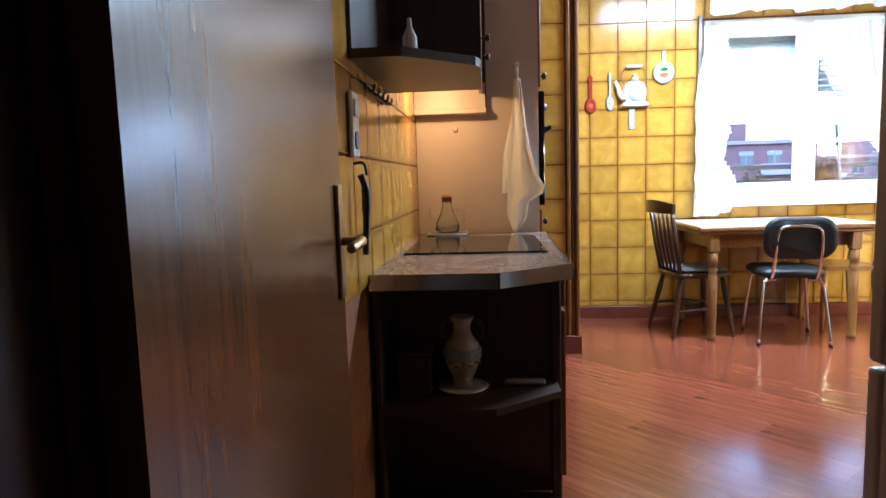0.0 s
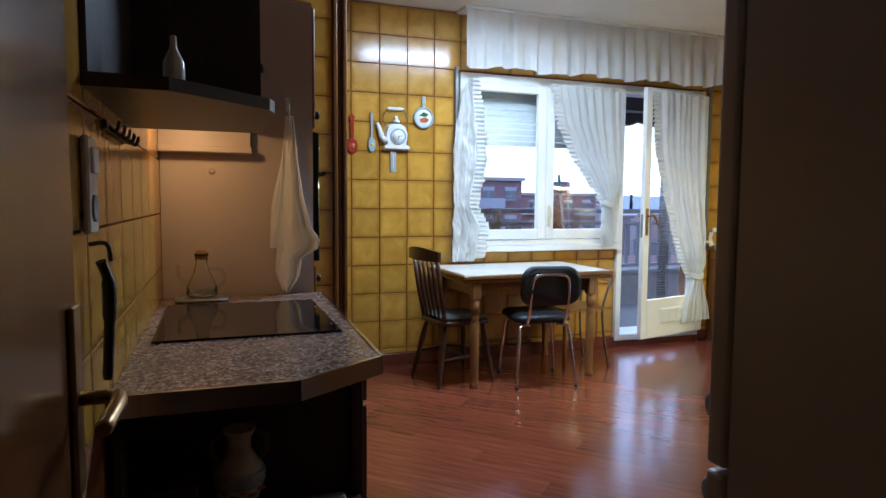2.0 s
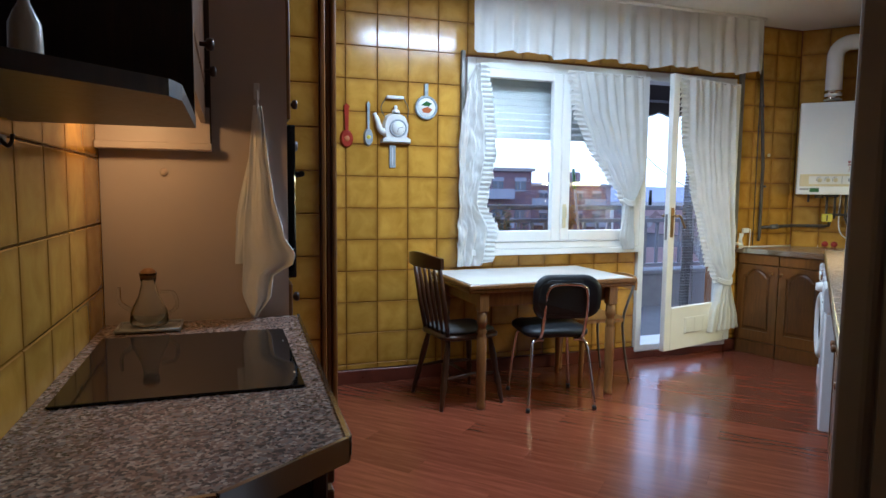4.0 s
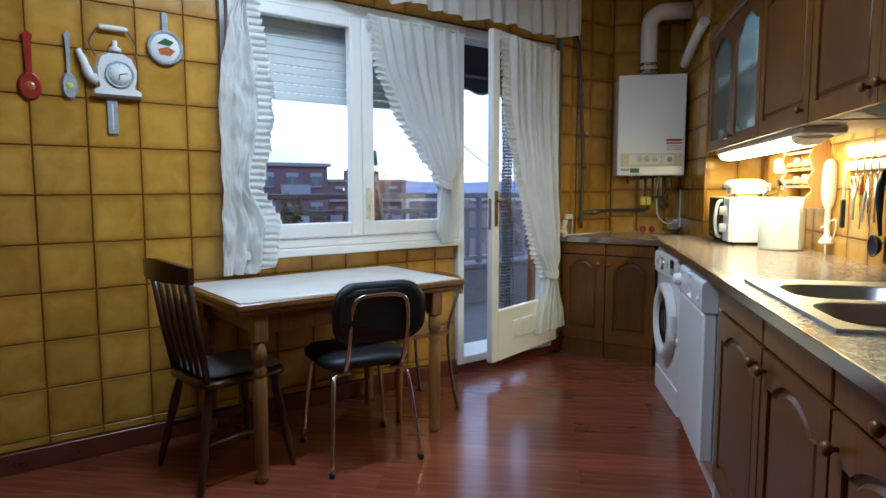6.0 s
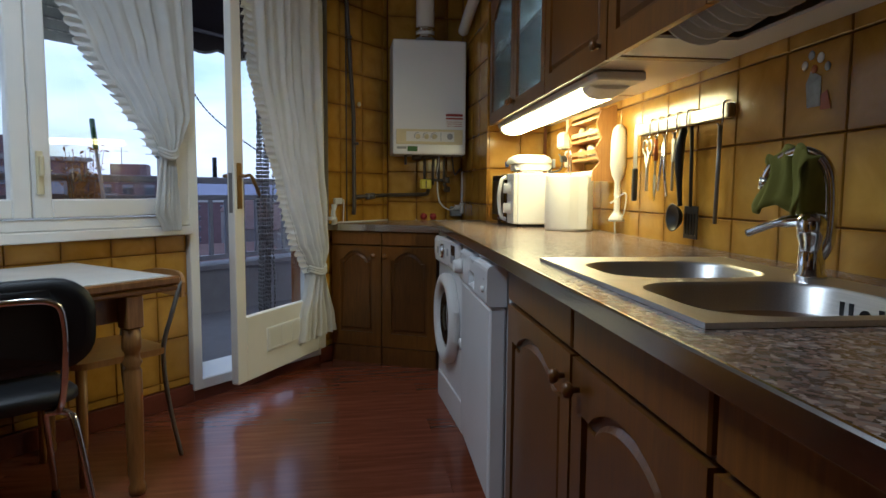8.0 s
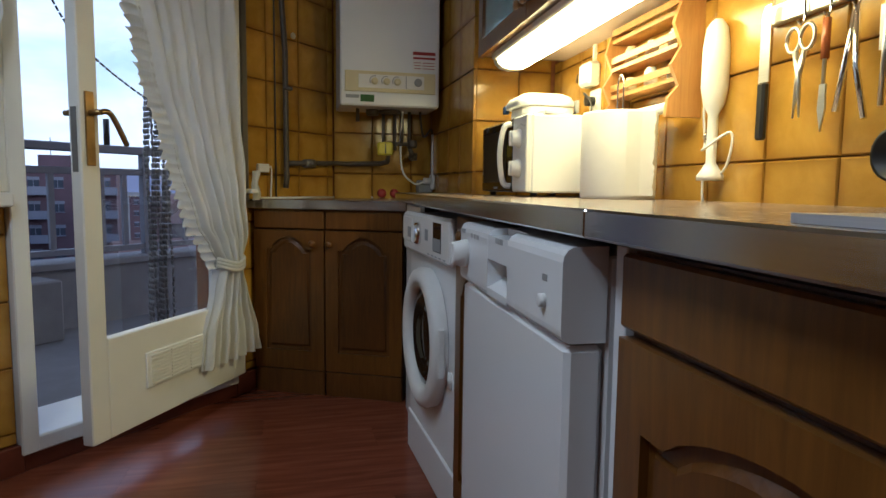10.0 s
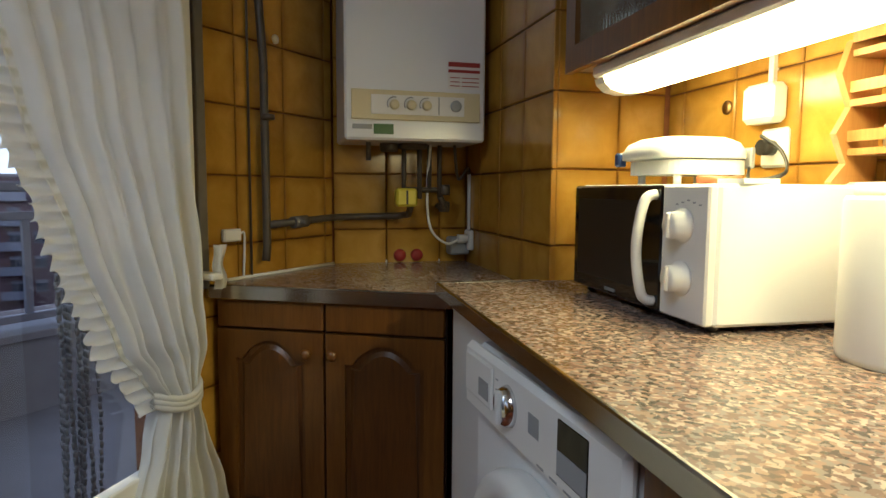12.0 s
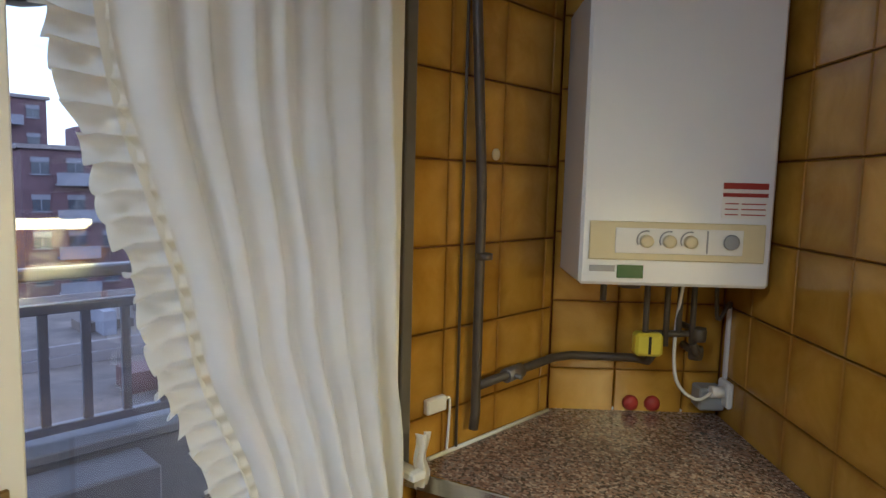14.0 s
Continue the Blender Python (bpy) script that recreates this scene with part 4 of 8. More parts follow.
def washing_machine():
    w = thing("washing_machine", RUN @ pose(-0.700, 0.020, 0.030, 0, 0, 4.5), "white front-loading washing machine with a round door", "washing machine")
    part("body", boxes((-0.305, -0.27, -0.010, 0.305, 0.285, 0.845), bevel=0.012), ENAMEL, w)
    panel = part("control_panel", boxes((-0.303, 0.287, 0.715, 0.303, 0.312, 0.850), bevel=0.010), WHITE_PLASTIC, w)
    part("plinth", boxes((-0.300, 0.27, -0.0298, 0.300, 0.292, 0.115), bevel=0.004), ENAMEL, w)
    bm = bmesh.new()
    seg, zc = 40, 0.455
    ring = [(0.222, 0.287), (0.226, 0.312), (0.219, 0.328), (0.200, 0.336), (0.178, 0.333), (0.164, 0.322), (0.160, 0.305), (0.162, 0.292)]
    loops = []
    for r, y in ring:
        loops.append([bm.verts.new((r * math.cos(2 * math.pi * k / seg), y, zc + r * math.sin(2 * math.pi * k / seg))) for k in range(seg)])
    for a, b in zip(loops, loops[1:]):
        for k in range(seg):
            f = bm.faces.new((a[k], a[(k + 1) % seg], b[(k + 1) % seg], b[k]))
            f.smooth = True
    door = part("door_ring", bm, WHITE_PLASTIC, w, "round white door ring")
    bm = bmesh.new()
    lathe(bm, [(0.161, 0.300), (0.155, 0.308), (0.12, 0.316), (0.08, 0.300), (0.02, 0.294)], 32, (0, 0, zc), "Y")
    part("porthole", bm, BLACK_GLASS, door, "dark glass porthole")
    part("door_catch", boxes((-0.231, 0.300, zc - 0.075, -0.222, 0.322, zc + 0.075), bevel=0.004), WHITE_PLASTIC, door)
    bm = bmesh.new()
    rod(bm, (-0.246, 0.288, zc - 0.10), (-0.246, 0.288, zc - 0.05), 0.008)
    part("hinge", bm, WHITE_PLASTIC, w)
    bm = bmesh.new()
    lathe(bm, [(0.038, 0), (0.036, 0.008), (0.030, 0.018), (0.006, 0.019)], 24, (0.065, 0.311, 0.785), "Y")
    dial = part("dial", bm, CHROME, panel)
    part("dial_grip", boxes((0.058, 0.325, 0.755, 0.072, 0.337, 0.815), bevel=0.003), WHITE_PLASTIC, dial)
    part("display", boxes((-0.215, 0.311, 0.745, -0.125, 0.3135, 0.832), bevel=0.001), BLACK_GLASS, panel, "small dark display")
    part("display_low", boxes((-0.213, 0.3135, 0.748, -0.127, 0.3145, 0.785)), GREY, panel)
    part("detergent_drawer", boxes((0.135, 0.311, 0.75, 0.285, 0.318, 0.835), bevel=0.004), WHITE_PLASTIC, panel)
    part("drawer_grip", boxes((0.15, 0.318, 0.765, 0.20, 0.3195, 0.80)), GREY, panel)
    part("button", boxes((-0.06, 0.311, 0.77, -0.02, 0.3125, 0.805)), GREY, panel)
    for k in range(5):
        part("marking", boxes((-0.26 + k * 0.045, 0.311, 0.728, -0.235 + k * 0.045, 0.3122, 0.732)), GREY, panel)
    for k in range(4):
        part("marking", boxes((0.115, 0.311, 0.755 + k * 0.02, 0.128, 0.3122, 0.758 + k * 0.02)), GREY, panel)
    return w


washing_machine()
solid("filler_panel", boxes((-0.38, 0.270, 0.0, -0.015, 0.288, 0.893), bevel=0.002), ENAMEL, RUN, "white filler panel beside the washing machine", "panel")

# ---- diagonal corner cabinet ----
CORNER = pose(7.24, 2.31, 0, 0, 0, math.degrees(math.atan2(-0.65, -0.32)))  # x along the front, -y into the niche
corner = thing("corner_cabinet", CORNER, "honey-oak corner base cabinet with two arched doors under the boiler", "cabinet")
CW = 0.7245
body = bmesh.new()
slab(body, [(0.002, 0.022), (CW, 0.022), (CW - 0.10, 0.40), (0.15, 0.30)], 0.004, 0.858)
for x0, x1, kx in ((0.004, 0.350, 0.303), (0.358, CW - 0.004, 0.385)):
    m, zt, zb, yy = 0.060, 0.735, 0.205, 0.0
    hole = arch_points(x0 + m, x1 - m, zb, zt, 0.06)
    bm = bmesh.new()
    framed(bm, x0, x1, 0.118, 0.765, hole, 0.020, 0.0)
    d = part("door", bm, OAK, corner)
    bm = bmesh.new()
    prism(bm, arch_points(x0 + m - 0.004, x1 - m + 0.004, zb - 0.004, zt + 0.004, 0.06), 0.020, 0.012)
    prism(bm, arch_points(x0 + m + 0.014, x1 - m - 0.014, zb + 0.016, zt - 0.014, 0.06), 0.0125, 0.003, 0.014)
    part("panel", bm, OAK_FIELD, d)
    bm = bmesh.new()
    lathe(bm, [(0.006, 0), (0.007, -0.012), (0.014, -0.016), (0.017, -0.024), (0.014, -0.031), (0.004, -0.034)], 14, (kx, 0, 0.705), "Y")
    part("knob", bm, OAK, d, "turned wooden knob")
    part("drawer_front", boxes((x0, 0.0, 0.772, x1, 0.02, 0.858), bevel=0.004), OAK, corner)
    part("plinth", boxes((x0, 0.003, 0.0, x1, 0.02, 0.112), bevel=0.002), OAK_FIELD, corner)
part("body", body, DARK_WOOD, corner)
ctop = thing("corner_worktop", IDENT, "speckled brown granite corner worktop below the boiler", "worktop")
bm = bmesh.new()
OUT = [(7.232, 2.335), (7.704, 1.905), (7.724, 1.900), (7.724, 1.368), (6.882, 1.368), (6.882, 1.650), (6.908, 1.652)]
slab(bm, OUT, 0.862, 0.902)
part("slab", bm, GRANITE, ctop)
bm = boxes((-0.02, -0.020, 0.860, CW + 0.02, -0.008, 0.905), bevel=0.003)
edge = part("metal_edge", bm, ALU, ctop, "brushed metal front edge")
edge.matrix_basis = CORNER
bm = bmesh.new()
pipe(bm, [WIN @ Vector((3.78, 6.640, 0.906)), WIN @ Vector((4.315, 6.640, 0.906))], 0.006, 6)
pipe(bm, [(7.722, 1.90, 0.906), (7.722, 1.372, 0.906)], 0.006, 6)
part("sealant", bm, WHITE_PLASTIC, ctop, "white silicone seam")

# ---- wall cabinets ----
UP0, UP1, UF = 1.512, 2.215, 0.0


def wall_unit(x0, x1, label, open_bottom=False):
    u = thing("wall_cabinet", RUN, label, "cabinet", "oak wall units")
    part("side", boxes((x0, -0.389, UP0, x0 + 0.018, UF - 0.022, UP1)), OAK, u)
    part("side", boxes((x1 - 0.018, -0.389, UP0, x1, UF - 0.022, UP1)), OAK, u)
    part("top", boxes((x0 + 0.018, -0.389, UP1 - 0.02, x1 - 0.018, UF - 0.022, UP1)), OAK, u)
    part("back", boxes((x0 + 0.018, -0.389, UP0 + 0.02, x1 - 0.018, -0.382, UP1 - 0.02)), PANEL_BEIGE, u)
    if not open_bottom:
        part("bottom", boxes((x0 + 0.018, -0.389, UP0, x1 - 0.018, UF - 0.022, UP0 + 0.018)), PANEL_BEIGE, u, "pale underside board")
        part("shelf", boxes((x0 + 0.018, -0.34, 1.88, x1 - 0.018, UF - 0.05, 1.898)), OAK_FIELD, u)
    part("cornice", boxes((x0, UF - 0.03, UP1 + 0.002, x1, UF + 0.02, UP1 + 0.055), bevel=0.008), OAK, u)
    return u


def glass_door(u, x0, x1, knob_x):
    m = 0.058
    hole = arch_points(x0 + m, x1 - m, UP0 + m, UP1 - 0.05, 0.07)
    bm = bmesh.new()
    framed(bm, x0, x1, UP0 - 0.006, UP1, hole, UF - 0.02, UF)
    d = part("door", bm, OAK, u)
    bm = bmesh.new()
    n = int((x1 - x0 - 2 * m) / 0.016)
    for k in range(n):
        xa = x0 + m + (x1 - x0 - 2 * m) * k / n
        xb = x0 + m + (x1 - x0 - 2 * m) * (k + 1) / n
        t0, t1 = (xa + xb) / 2 - (x0 + x1) / 2, (x1 - x0) / 2 - m
        zt = UP1 - 0.06 - 0.07 * (1 - math.sin(math.pi * (0.5 + 0.5 * t0 / t1)) ** 0.75)
        c = [(xa, UF - 0.014), ((xa + xb) / 2, UF - 0.010), (xb, UF - 0.014)]
        lo, hi = [bm.verts.new((x, y, UP0 + m - 0.004)) for x, y in c], [bm.verts.new((x, y, zt + 0.02)) for x, y in c]
        for i in range(2):
            bm.faces.new((lo[i], lo[i + 1], hi[i + 1], hi[i]))
    pane = part("pane", bm, RIBBED, d, "ribbed translucent glass")
    sm = pane.modifiers.new("thick", "SOLIDIFY")
    sm.thickness = 0.004
    pane.visible_shadow = False
    knob(d, knob_x, UF, UP0 + 0.048)
    return d


u = wall_unit(-1.278, -0.075, "oak wall cabinet with two ribbed-glass doors holding crockery")
glass_door(u, -0.700, -0.078, -0.668)
glass_door(u, -1.274, -0.705, -0.738)
for k in range(9):
    bm = bmesh.new()
    lathe(bm, [(0.03, 0), (0.035, 0.06), (0.042, 0.11), (0.038, 0.11), (0.03, 0.06), (0.004, 0.008)], 14)
    solid("drinking_glass", bm, CERAMIC if k % 3 == 0 else CLEAR, RUN @ pose(-0.17 - 0.115 * k, -0.16 - 0.06 * (k % 2), UP0 + 0.019), "plain drinking glass standing in the glazed cabinet", "glass", "glasses in the cabinet")
for k in range(4):
    bm = bmesh.new()
    for j in range(6):
        lathe(bm, [(0.05, 0.012 * j), (0.095, 0.012 * j + 0.014), (0.095, 0.012 * j + 0.017), (0.048, 0.012 * j + 0.004)], 20)
    solid("plate_stack", bm, CERAMIC, RUN @ pose(-0.17 - 0.27 * k, -0.19, 1.8985), "stack of white plates on the cabinet shelf", "plates", "plate stacks")
u = wall_unit(-1.962, -1.280, "oak wall cabinet with one arched door")
arched_door(u, -1.958, -1.284, UP0 - 0.006, UP1, UF, 0.07, (-1.905, UP0 + 0.048))
u = wall_unit(-3.092, -1.964, "oak dish-drainer cabinet with an open bottom over the sink", True)
arched_door(u, -2.526, -1.968, UP0 - 0.006, UP1, UF, 0.07, (-2.478, UP0 + 0.046))
arched_door(u, -3.088, -2.531, UP0 - 0.006, UP1, UF, 0.07, (-2.572, UP0 + 0.046))
u = wall_unit(-4.2, -3.094, "oak wall cabinet with two arched doors near the fridge")
arched_door(u, -3.640, -3.098, UP0 - 0.006, UP1, UF, 0.07, (-3.60, UP0 + 0.046))
arched_door(u, -4.196, -3.645, UP0 - 0.006, UP1, UF, 0.07, (-3.69, UP0 + 0.046))
rack = thing("dish_rack", RUN, "wire dish-draining rack inside the cabinet over the sink", "dish rack")
for y in (-0.24, -0.17, -0.05):
    part("wire", rods(((-3.072, y, UP0 + 0.03), (-1.986, y, UP0 + 0.03), 0.003), seg=6), WHITE_PLASTIC, rack)
part("drip_tray", boxes((-3.072, -0.375, UP0 + 0.004, -2.20, -0.27, UP0 + 0.012), (-2.20, -0.375, UP0 + 0.004, -1.986, -0.026, UP0 + 0.012)), WHITE_PLASTIC, rack, "white drip tray")
pl = bmesh.new()
lathe(pl, [(0.055, 0.0), (0.070, 0.002), (0.120, 0.018), (0.122, 0.021), (0.070, 0.007), (0.05, 0.005)], 28, (0, 0, 0), "X")
plate0 = solid("plate", pl, CERAMIC, RUN @ pose(-2.225, -0.145, UP0 + 0.104, 0, 12, 6), "white plate standing in the drainer rack", "plate", "plates in the drainer")
for k in range(1, 19):
    copy_thing(plate0, RUN @ pose(-2.225 - 0.045 * k, -0.145, UP0 + 0.104 + 0.004 * (k % 3), 0, 12 + (k % 4), 6))

lamp = thing("under_cabinet_lamp", RUN @ pose(0, 0, -0.034), "lit white fluorescent lamp under the wall cabinets", "lamp")
part("housing", boxes((-1.80, -0.20, 1.513, -0.18, -0.03, 1.543), bevel=0.006), WHITE_PLASTIC, lamp)
bm = bmesh.new()
prof = [(-0.185, 1.512), (-0.178, 1.493), (-0.15, 1.478), (-0.10, 1.474), (-0.065, 1.482), (-0.047, 1.497), (-0.042, 1.512)]
a, b = [bm.verts.new((-1.62, y, z)) for y, z in prof], [bm.verts.new((-0.222, y, z)) for y, z in prof]
for i in range(len(prof) - 1):
    f = bm.faces.new((a[i], a[i + 1], b[i + 1], b[i]))
    f.smooth = True
part("diffuser", bm, glow("lamp_diffuser", (1.0, 0.80, 0.36), 12.5), lamp, "glowing white diffuser")
for x0, x1, deep in ((-1.80, -1.622, 0.35), (-0.220, -0.17, 1.0)):
    bm = bmesh.new()
    va = [bm.verts.new((x0 if deep == 1.0 else x0 + 0.10, y, 1.512 + (z - 1.512) * deep)) for y, z in prof]
    vb = [bm.verts.new((x1, y, z)) for y, z in prof]
    for i in range(len(prof) - 1):
        bm.faces.new((va[i], va[i + 1], vb[i + 1], vb[i]))
    bm.faces.new(va)
    bm.faces.new(vb[::-1])
    part("end_cap", bm, WHITE_PLASTIC, lamp)

# ---- things on the sink run ----
mw = thing("microwave_oven", TOPRUN @ pose(-0.43, -0.178, 0.932), "white microwave oven with a black door and two dials", "microwave")
part("body", boxes((-0.283, -0.165, 0.014, 0.283, 0.150, 0.272), bevel=0.006), ENAMEL, mw)
part("control_panel", boxes((-0.283, 0.1505, 0.016, -0.135, 0.170, 0.270), bevel=0.004), WHITE_PLASTIC, mw)
md = part("door", boxes((-0.133, 0.1505, 0.016, 0.283, 0.170, 0.270), bevel=0.005), BLACK_GLASS, mw, "black glass door")
part("window_mesh", boxes((-0.06, 0.170, 0.05, 0.255, 0.1712, 0.238)), BLACK, md)
bm = bmesh.new()
pipe(bm, curve([(-0.112, 0.170, 0.035), (-0.110, 0.196, 0.05), (-0.106, 0.208, 0.143), (-0.110, 0.196, 0.236), (-0.112, 0.170, 0.252)]), 0.0105)
part("handle", bm, WHITE_PLASTIC, md, "curved white door handle")
for z in (0.195, 0.095):
    bm = bmesh.new()
    lathe(bm, [(0.033, 0), (0.033, 0.006), (0.027, 0.010), (0.025, 0.030), (0.006, 0.031)], 24, (-0.208, 0.169, z), "Y")
    box(bm, -0.213, 0.198, z - 0.024, -0.203, 0.206, z + 0.024, bevel=0.002)
    part("dial", bm, WHITE_PLASTIC, mw)
bm = bmesh.new()
for k in range(5):
    box(bm, -0.262 + 0.018 * k, 0.1695, 0.240 - abs(k - 2) * 0.004, -0.254 + 0.018 * k, 0.1708, 0.243 - abs(k - 2) * 0.004)
box(bm, 0.05, 0.1705, 0.026, 0.10, 0.1718, 0.033)
part("markings", bm, GREY, mw, "small grey unreadable markings")
for x in (-0.25, 0.25):
    for y in (-0.13, 0.13):
        part("foot", rods(((x, y, 0.0005), (x, y, 0.015), 0.012)), BLACK, mw)

sw = thing("sandwich_maker", TOPRUN @ pose(-0.375, -0.19, 1.205) @ Matrix.Diagonal((0.88, 0.88, 1.22, 1.0)), "white electric sandwich maker lying on the microwave", "appliance")
bm = bmesh.new()
slab(bm, round_rect(-0.115, 0.125, -0.105, 0.125, 0.055), 0.018, 0.044)
part("base", bm, WHITE_PLASTIC, sw)
bm = bmesh.new()
rings = []
for inset, z in ((0.0, 0.047), (0.0, 0.060), (0.012, 0.076), (0.04, 0.086), (0.09, 0.089)):
    rings.append([bm.verts.new((x, y, z)) for x, y in round_rect(-0.125 + inset, 0.135 - inset, -0.105 + inset, 0.150 - inset, max(0.01, 0.065 - inset * 0.5))])
for a, b in zip(rings, rings[1:]):
    for k in range(len(a)):
        f = bm.faces.new((a[k], a[(k + 1) % len(a)], b[(k + 1) % len(a)], b[k]))
        f.smooth = True
bm.faces.new(rings[-1])
bm.faces.new(rings[0][::-1])
part("lid", bm, WHITE_PLASTIC, sw)
part("hinge_cover", boxes((-0.10, -0.118, 0.030, 0.10, -0.104, 0.068), bevel=0.003), GREY, sw, "dark hinge strip")
part("clip", boxes((0.100, 0.128, 0.035, 0.128, 0.152, 0.062), bevel=0.004), PAINT_BLUE, sw, "blue latch")
for x in (-0.085, 0.085):
    for y in (-0.08, 0.09):
        part("foot", rods(((x, y, 0.0), (x, y, 0.018), 0.010)), WHITE_PLASTIC, sw)
bm = bmesh.new()
pipe(bm, curve([(-0.10, -0.10, 0.03), (-0.16, -0.06, 0.008), (-0.20, -0.12, 0.02), (-0.16, -0.14, 0.06), (-0.08, -0.145, 0.09)]), 0.004, 6)
part("cord", bm, BLACK, sw, "black power cord")
solid("lighter", rods(((-0.575, -0.075, 1.213), (-0.60, -0.155, 1.213), 0.008)), PAINT_ORANGE, TOPRUN, "small orange lighter on the microwave", "lighter")
bm = bmesh.new()
slab(bm, [(-0.66, -0.06), (-0.72, -0.07), (-0.70, -0.16), (-0.63, -0.15)], 1.2045, 1.214)
solid("folded_paper", bm, PAPER, TOPRUN, "crumpled white paper on the microwave", "paper")

soc = thing("wall_socket", RUN @ pose(-0.425, -0.378, 1.297), "white wall socket with a black plug under the lamp", "socket")
part("plate", boxes((-0.042, -0.004, -0.045, 0.042, 0.012, 0.045), bevel=0.006), WHITE_PLASTIC, soc)
part("plug", rods(((0.0, 0.012, 0.0), (0.0, 0.045, 0.0), 0.018)), BLACK, soc, "black plug")
jb = thing("junction_box", RUN @ pose(-0.405, -0.378, 1.398), "white plastic junction box with a cable duct", "junction box")
part("box", boxes((-0.05, -0.004, -0.045, 0.05, 0.05, 0.045), bevel=0.012), WHITE_PLASTIC, jb)
part("duct", boxes((-0.008, -0.004, 0.046, 0.008, 0.01, 0.17)), WHITE_PLASTIC, jb)
bm = bmesh.new()
lathe(bm, [(0.018, 0), (0.018, 0.004), (0.004, 0.006)], 16, (-0.242, -0.378, 1.411), "Y")
solid("round_cover", bm, BRASS, RUN, "small round metal cap on the tiles", "cap")

roll = thing("paper_roll", TOPRUN @ pose(-0.93, -0.225, 0.933), "large roll of white kitchen paper with a torn edge", "paper roll")
bm = bmesh.new()
lathe(bm, [(0.108, 0.0), (0.110, 0.01), (0.110, 0.245), (0.106, 0.252), (0.025, 0.252), (0.022, 0.245)], 40)
part("roll", bm, PAPER, roll)
bm = bmesh.new()
prev = None
for k in range(61):
    z = 0.01 + 0.235 * k / 60
    e = 0.014 + 0.007 * noise.noise(Vector((k * 0.23, 3.0, 0))) + 0.003 * noise.noise(Vector((k * 0.9, 7.0, 0)))
    row = [bm.verts.new((-0.108, 0.03, z)), bm.verts.new((-0.114, -0.01, z)), bm.verts.new((-0.122 - e * 0.5, -0.03 - e, z))]
    if prev:
        for i in range(2):
            bm.faces.new((prev[i], prev[i + 1], row[i + 1], row[i]))
    prev = row
part("loose_sheet", bm, PAPER, roll)
bm = bmesh.new()
pipe(bm, curve([(0.018, 0.0, 0.245), (0.018, 0.0, 0.33), (0.012, 0.0, 0.355), (0.0, 0.0, 0.363), (-0.012, 0.0, 0.355), (-0.018, 0.0, 0.33), (-0.018, 0.0, 0.245)]), 0.003, 8)
part("wire_holder", bm, CHROME, roll, "chrome wire loop of the holder")

sr = thing("spice_rack", RUN @ pose(-0.89, -0.377, 1.165), "orange pine wall rack with shelves and a paper holder", "rack")
side = [(0.0, 0.0), (0.105, 0.0), (0.10, 0.05), (0.07, 0.085), (0.095, 0.14), (0.065, 0.19), (0.09, 0.25), (0.07, 0.31), (0.0, 0.335)]
for x0 in (-0.215, 0.200):
    bm = bmesh.new()
    a, b = [bm.verts.new((x0, y, z)) for y, z in side], [bm.verts.new((x0 + 0.015, y, z)) for y, z in side]
    for i in range(len(side)):
        bm.faces.new((a[i], a[(i + 1) % len(side)], b[(i + 1) % len(side)], b[i]))
    bm.faces.new(a)
    bm.faces.new(b[::-1])
    part("side", bm, PINE, sr)
for z in (0.10, 0.19, 0.28):
    part("shelf", boxes((-0.199, 0.002, z, 0.199, 0.07, z + 0.012)), PINE, sr)
    part("rail", boxes((-0.199, 0.066, z + 0.025, 0.199, 0.072, z + 0.045)), PINE, sr)
bm = bmesh.new()
rod(bm, (-0.199, 0.055, 0.035), (0.199, 0.055, 0.035), 0.016)
part("roller", bm, WHITE_PLASTIC, sr, "white paper roll bar")
for k, (mt, h) in enumerate(((CERAMIC, 0.05), (PAPER, 0.06), (CREAM, 0.05), (CERAMIC, 0.055), (PAPER, 0.05), (CREAM, 0.06))):
    bm = bmesh.new()
    lathe(bm, [(0.018, 0), (0.020, 0.004), (0.020, h - 0.012), (0.014, h - 0.006), (0.014, h)], 14)
    solid("spice_jar", bm, mt, RUN @ pose(-1.02 + 0.13 * (k % 3), -0.342, 1.2775 + 0.09 * (k // 3)), "small pale spice jar on the pine rack", "jar", "spice jars")

hb = thing("hand_blender", RUN @ pose(-1.20, -0.352, 0.972), "white hand blender hanging on the wall with its cord", "blender")
bm = bmesh.new()
lathe(bm, [(0.006, 0.02), (0.034, 0.02), (0.034, 0.032), (0.022, 0.05), (0.013, 0.065), (0.013, 0.19), (0.026, 0.215), (0.034, 0.26), (0.033, 0.36), (0.026, 0.41), (0.012, 0.43), (0.004, 0.432)], 20)
part("body", bm, WHITE_PLASTIC, hb)
bm = bmesh.new()
pipe(bm, curve([(0, -0.01, 0.43), (0.05, -0.012, 0.40), (0.06, -0.012, 0.22), (0.045, -0.010, 0.12), (-0.01, 0.03, 0.10), (-0.06, -0.012, 0.14), (-0.05, -0.012, 0.06), (0.0, -0.012, 0.03), (0.045, -0.012, 0.06), (0.05, -0.014, -0.03), (0.02, -0.012, -0.062)]), 0.0035, 6)
part("cord", bm, WHITE_PLASTIC, hb)
bm = bmesh.new()
rod(bm, (0, -0.025, 0.405), (0, 0.015, 0.425), 0.005)
lathe(bm, [(0.022, -0.024), (0.020, -0.01), (0.006, 0.0)], 14, (0.035, 0, 0.135), "Y")
part("hook", bm, CHROME, hb)

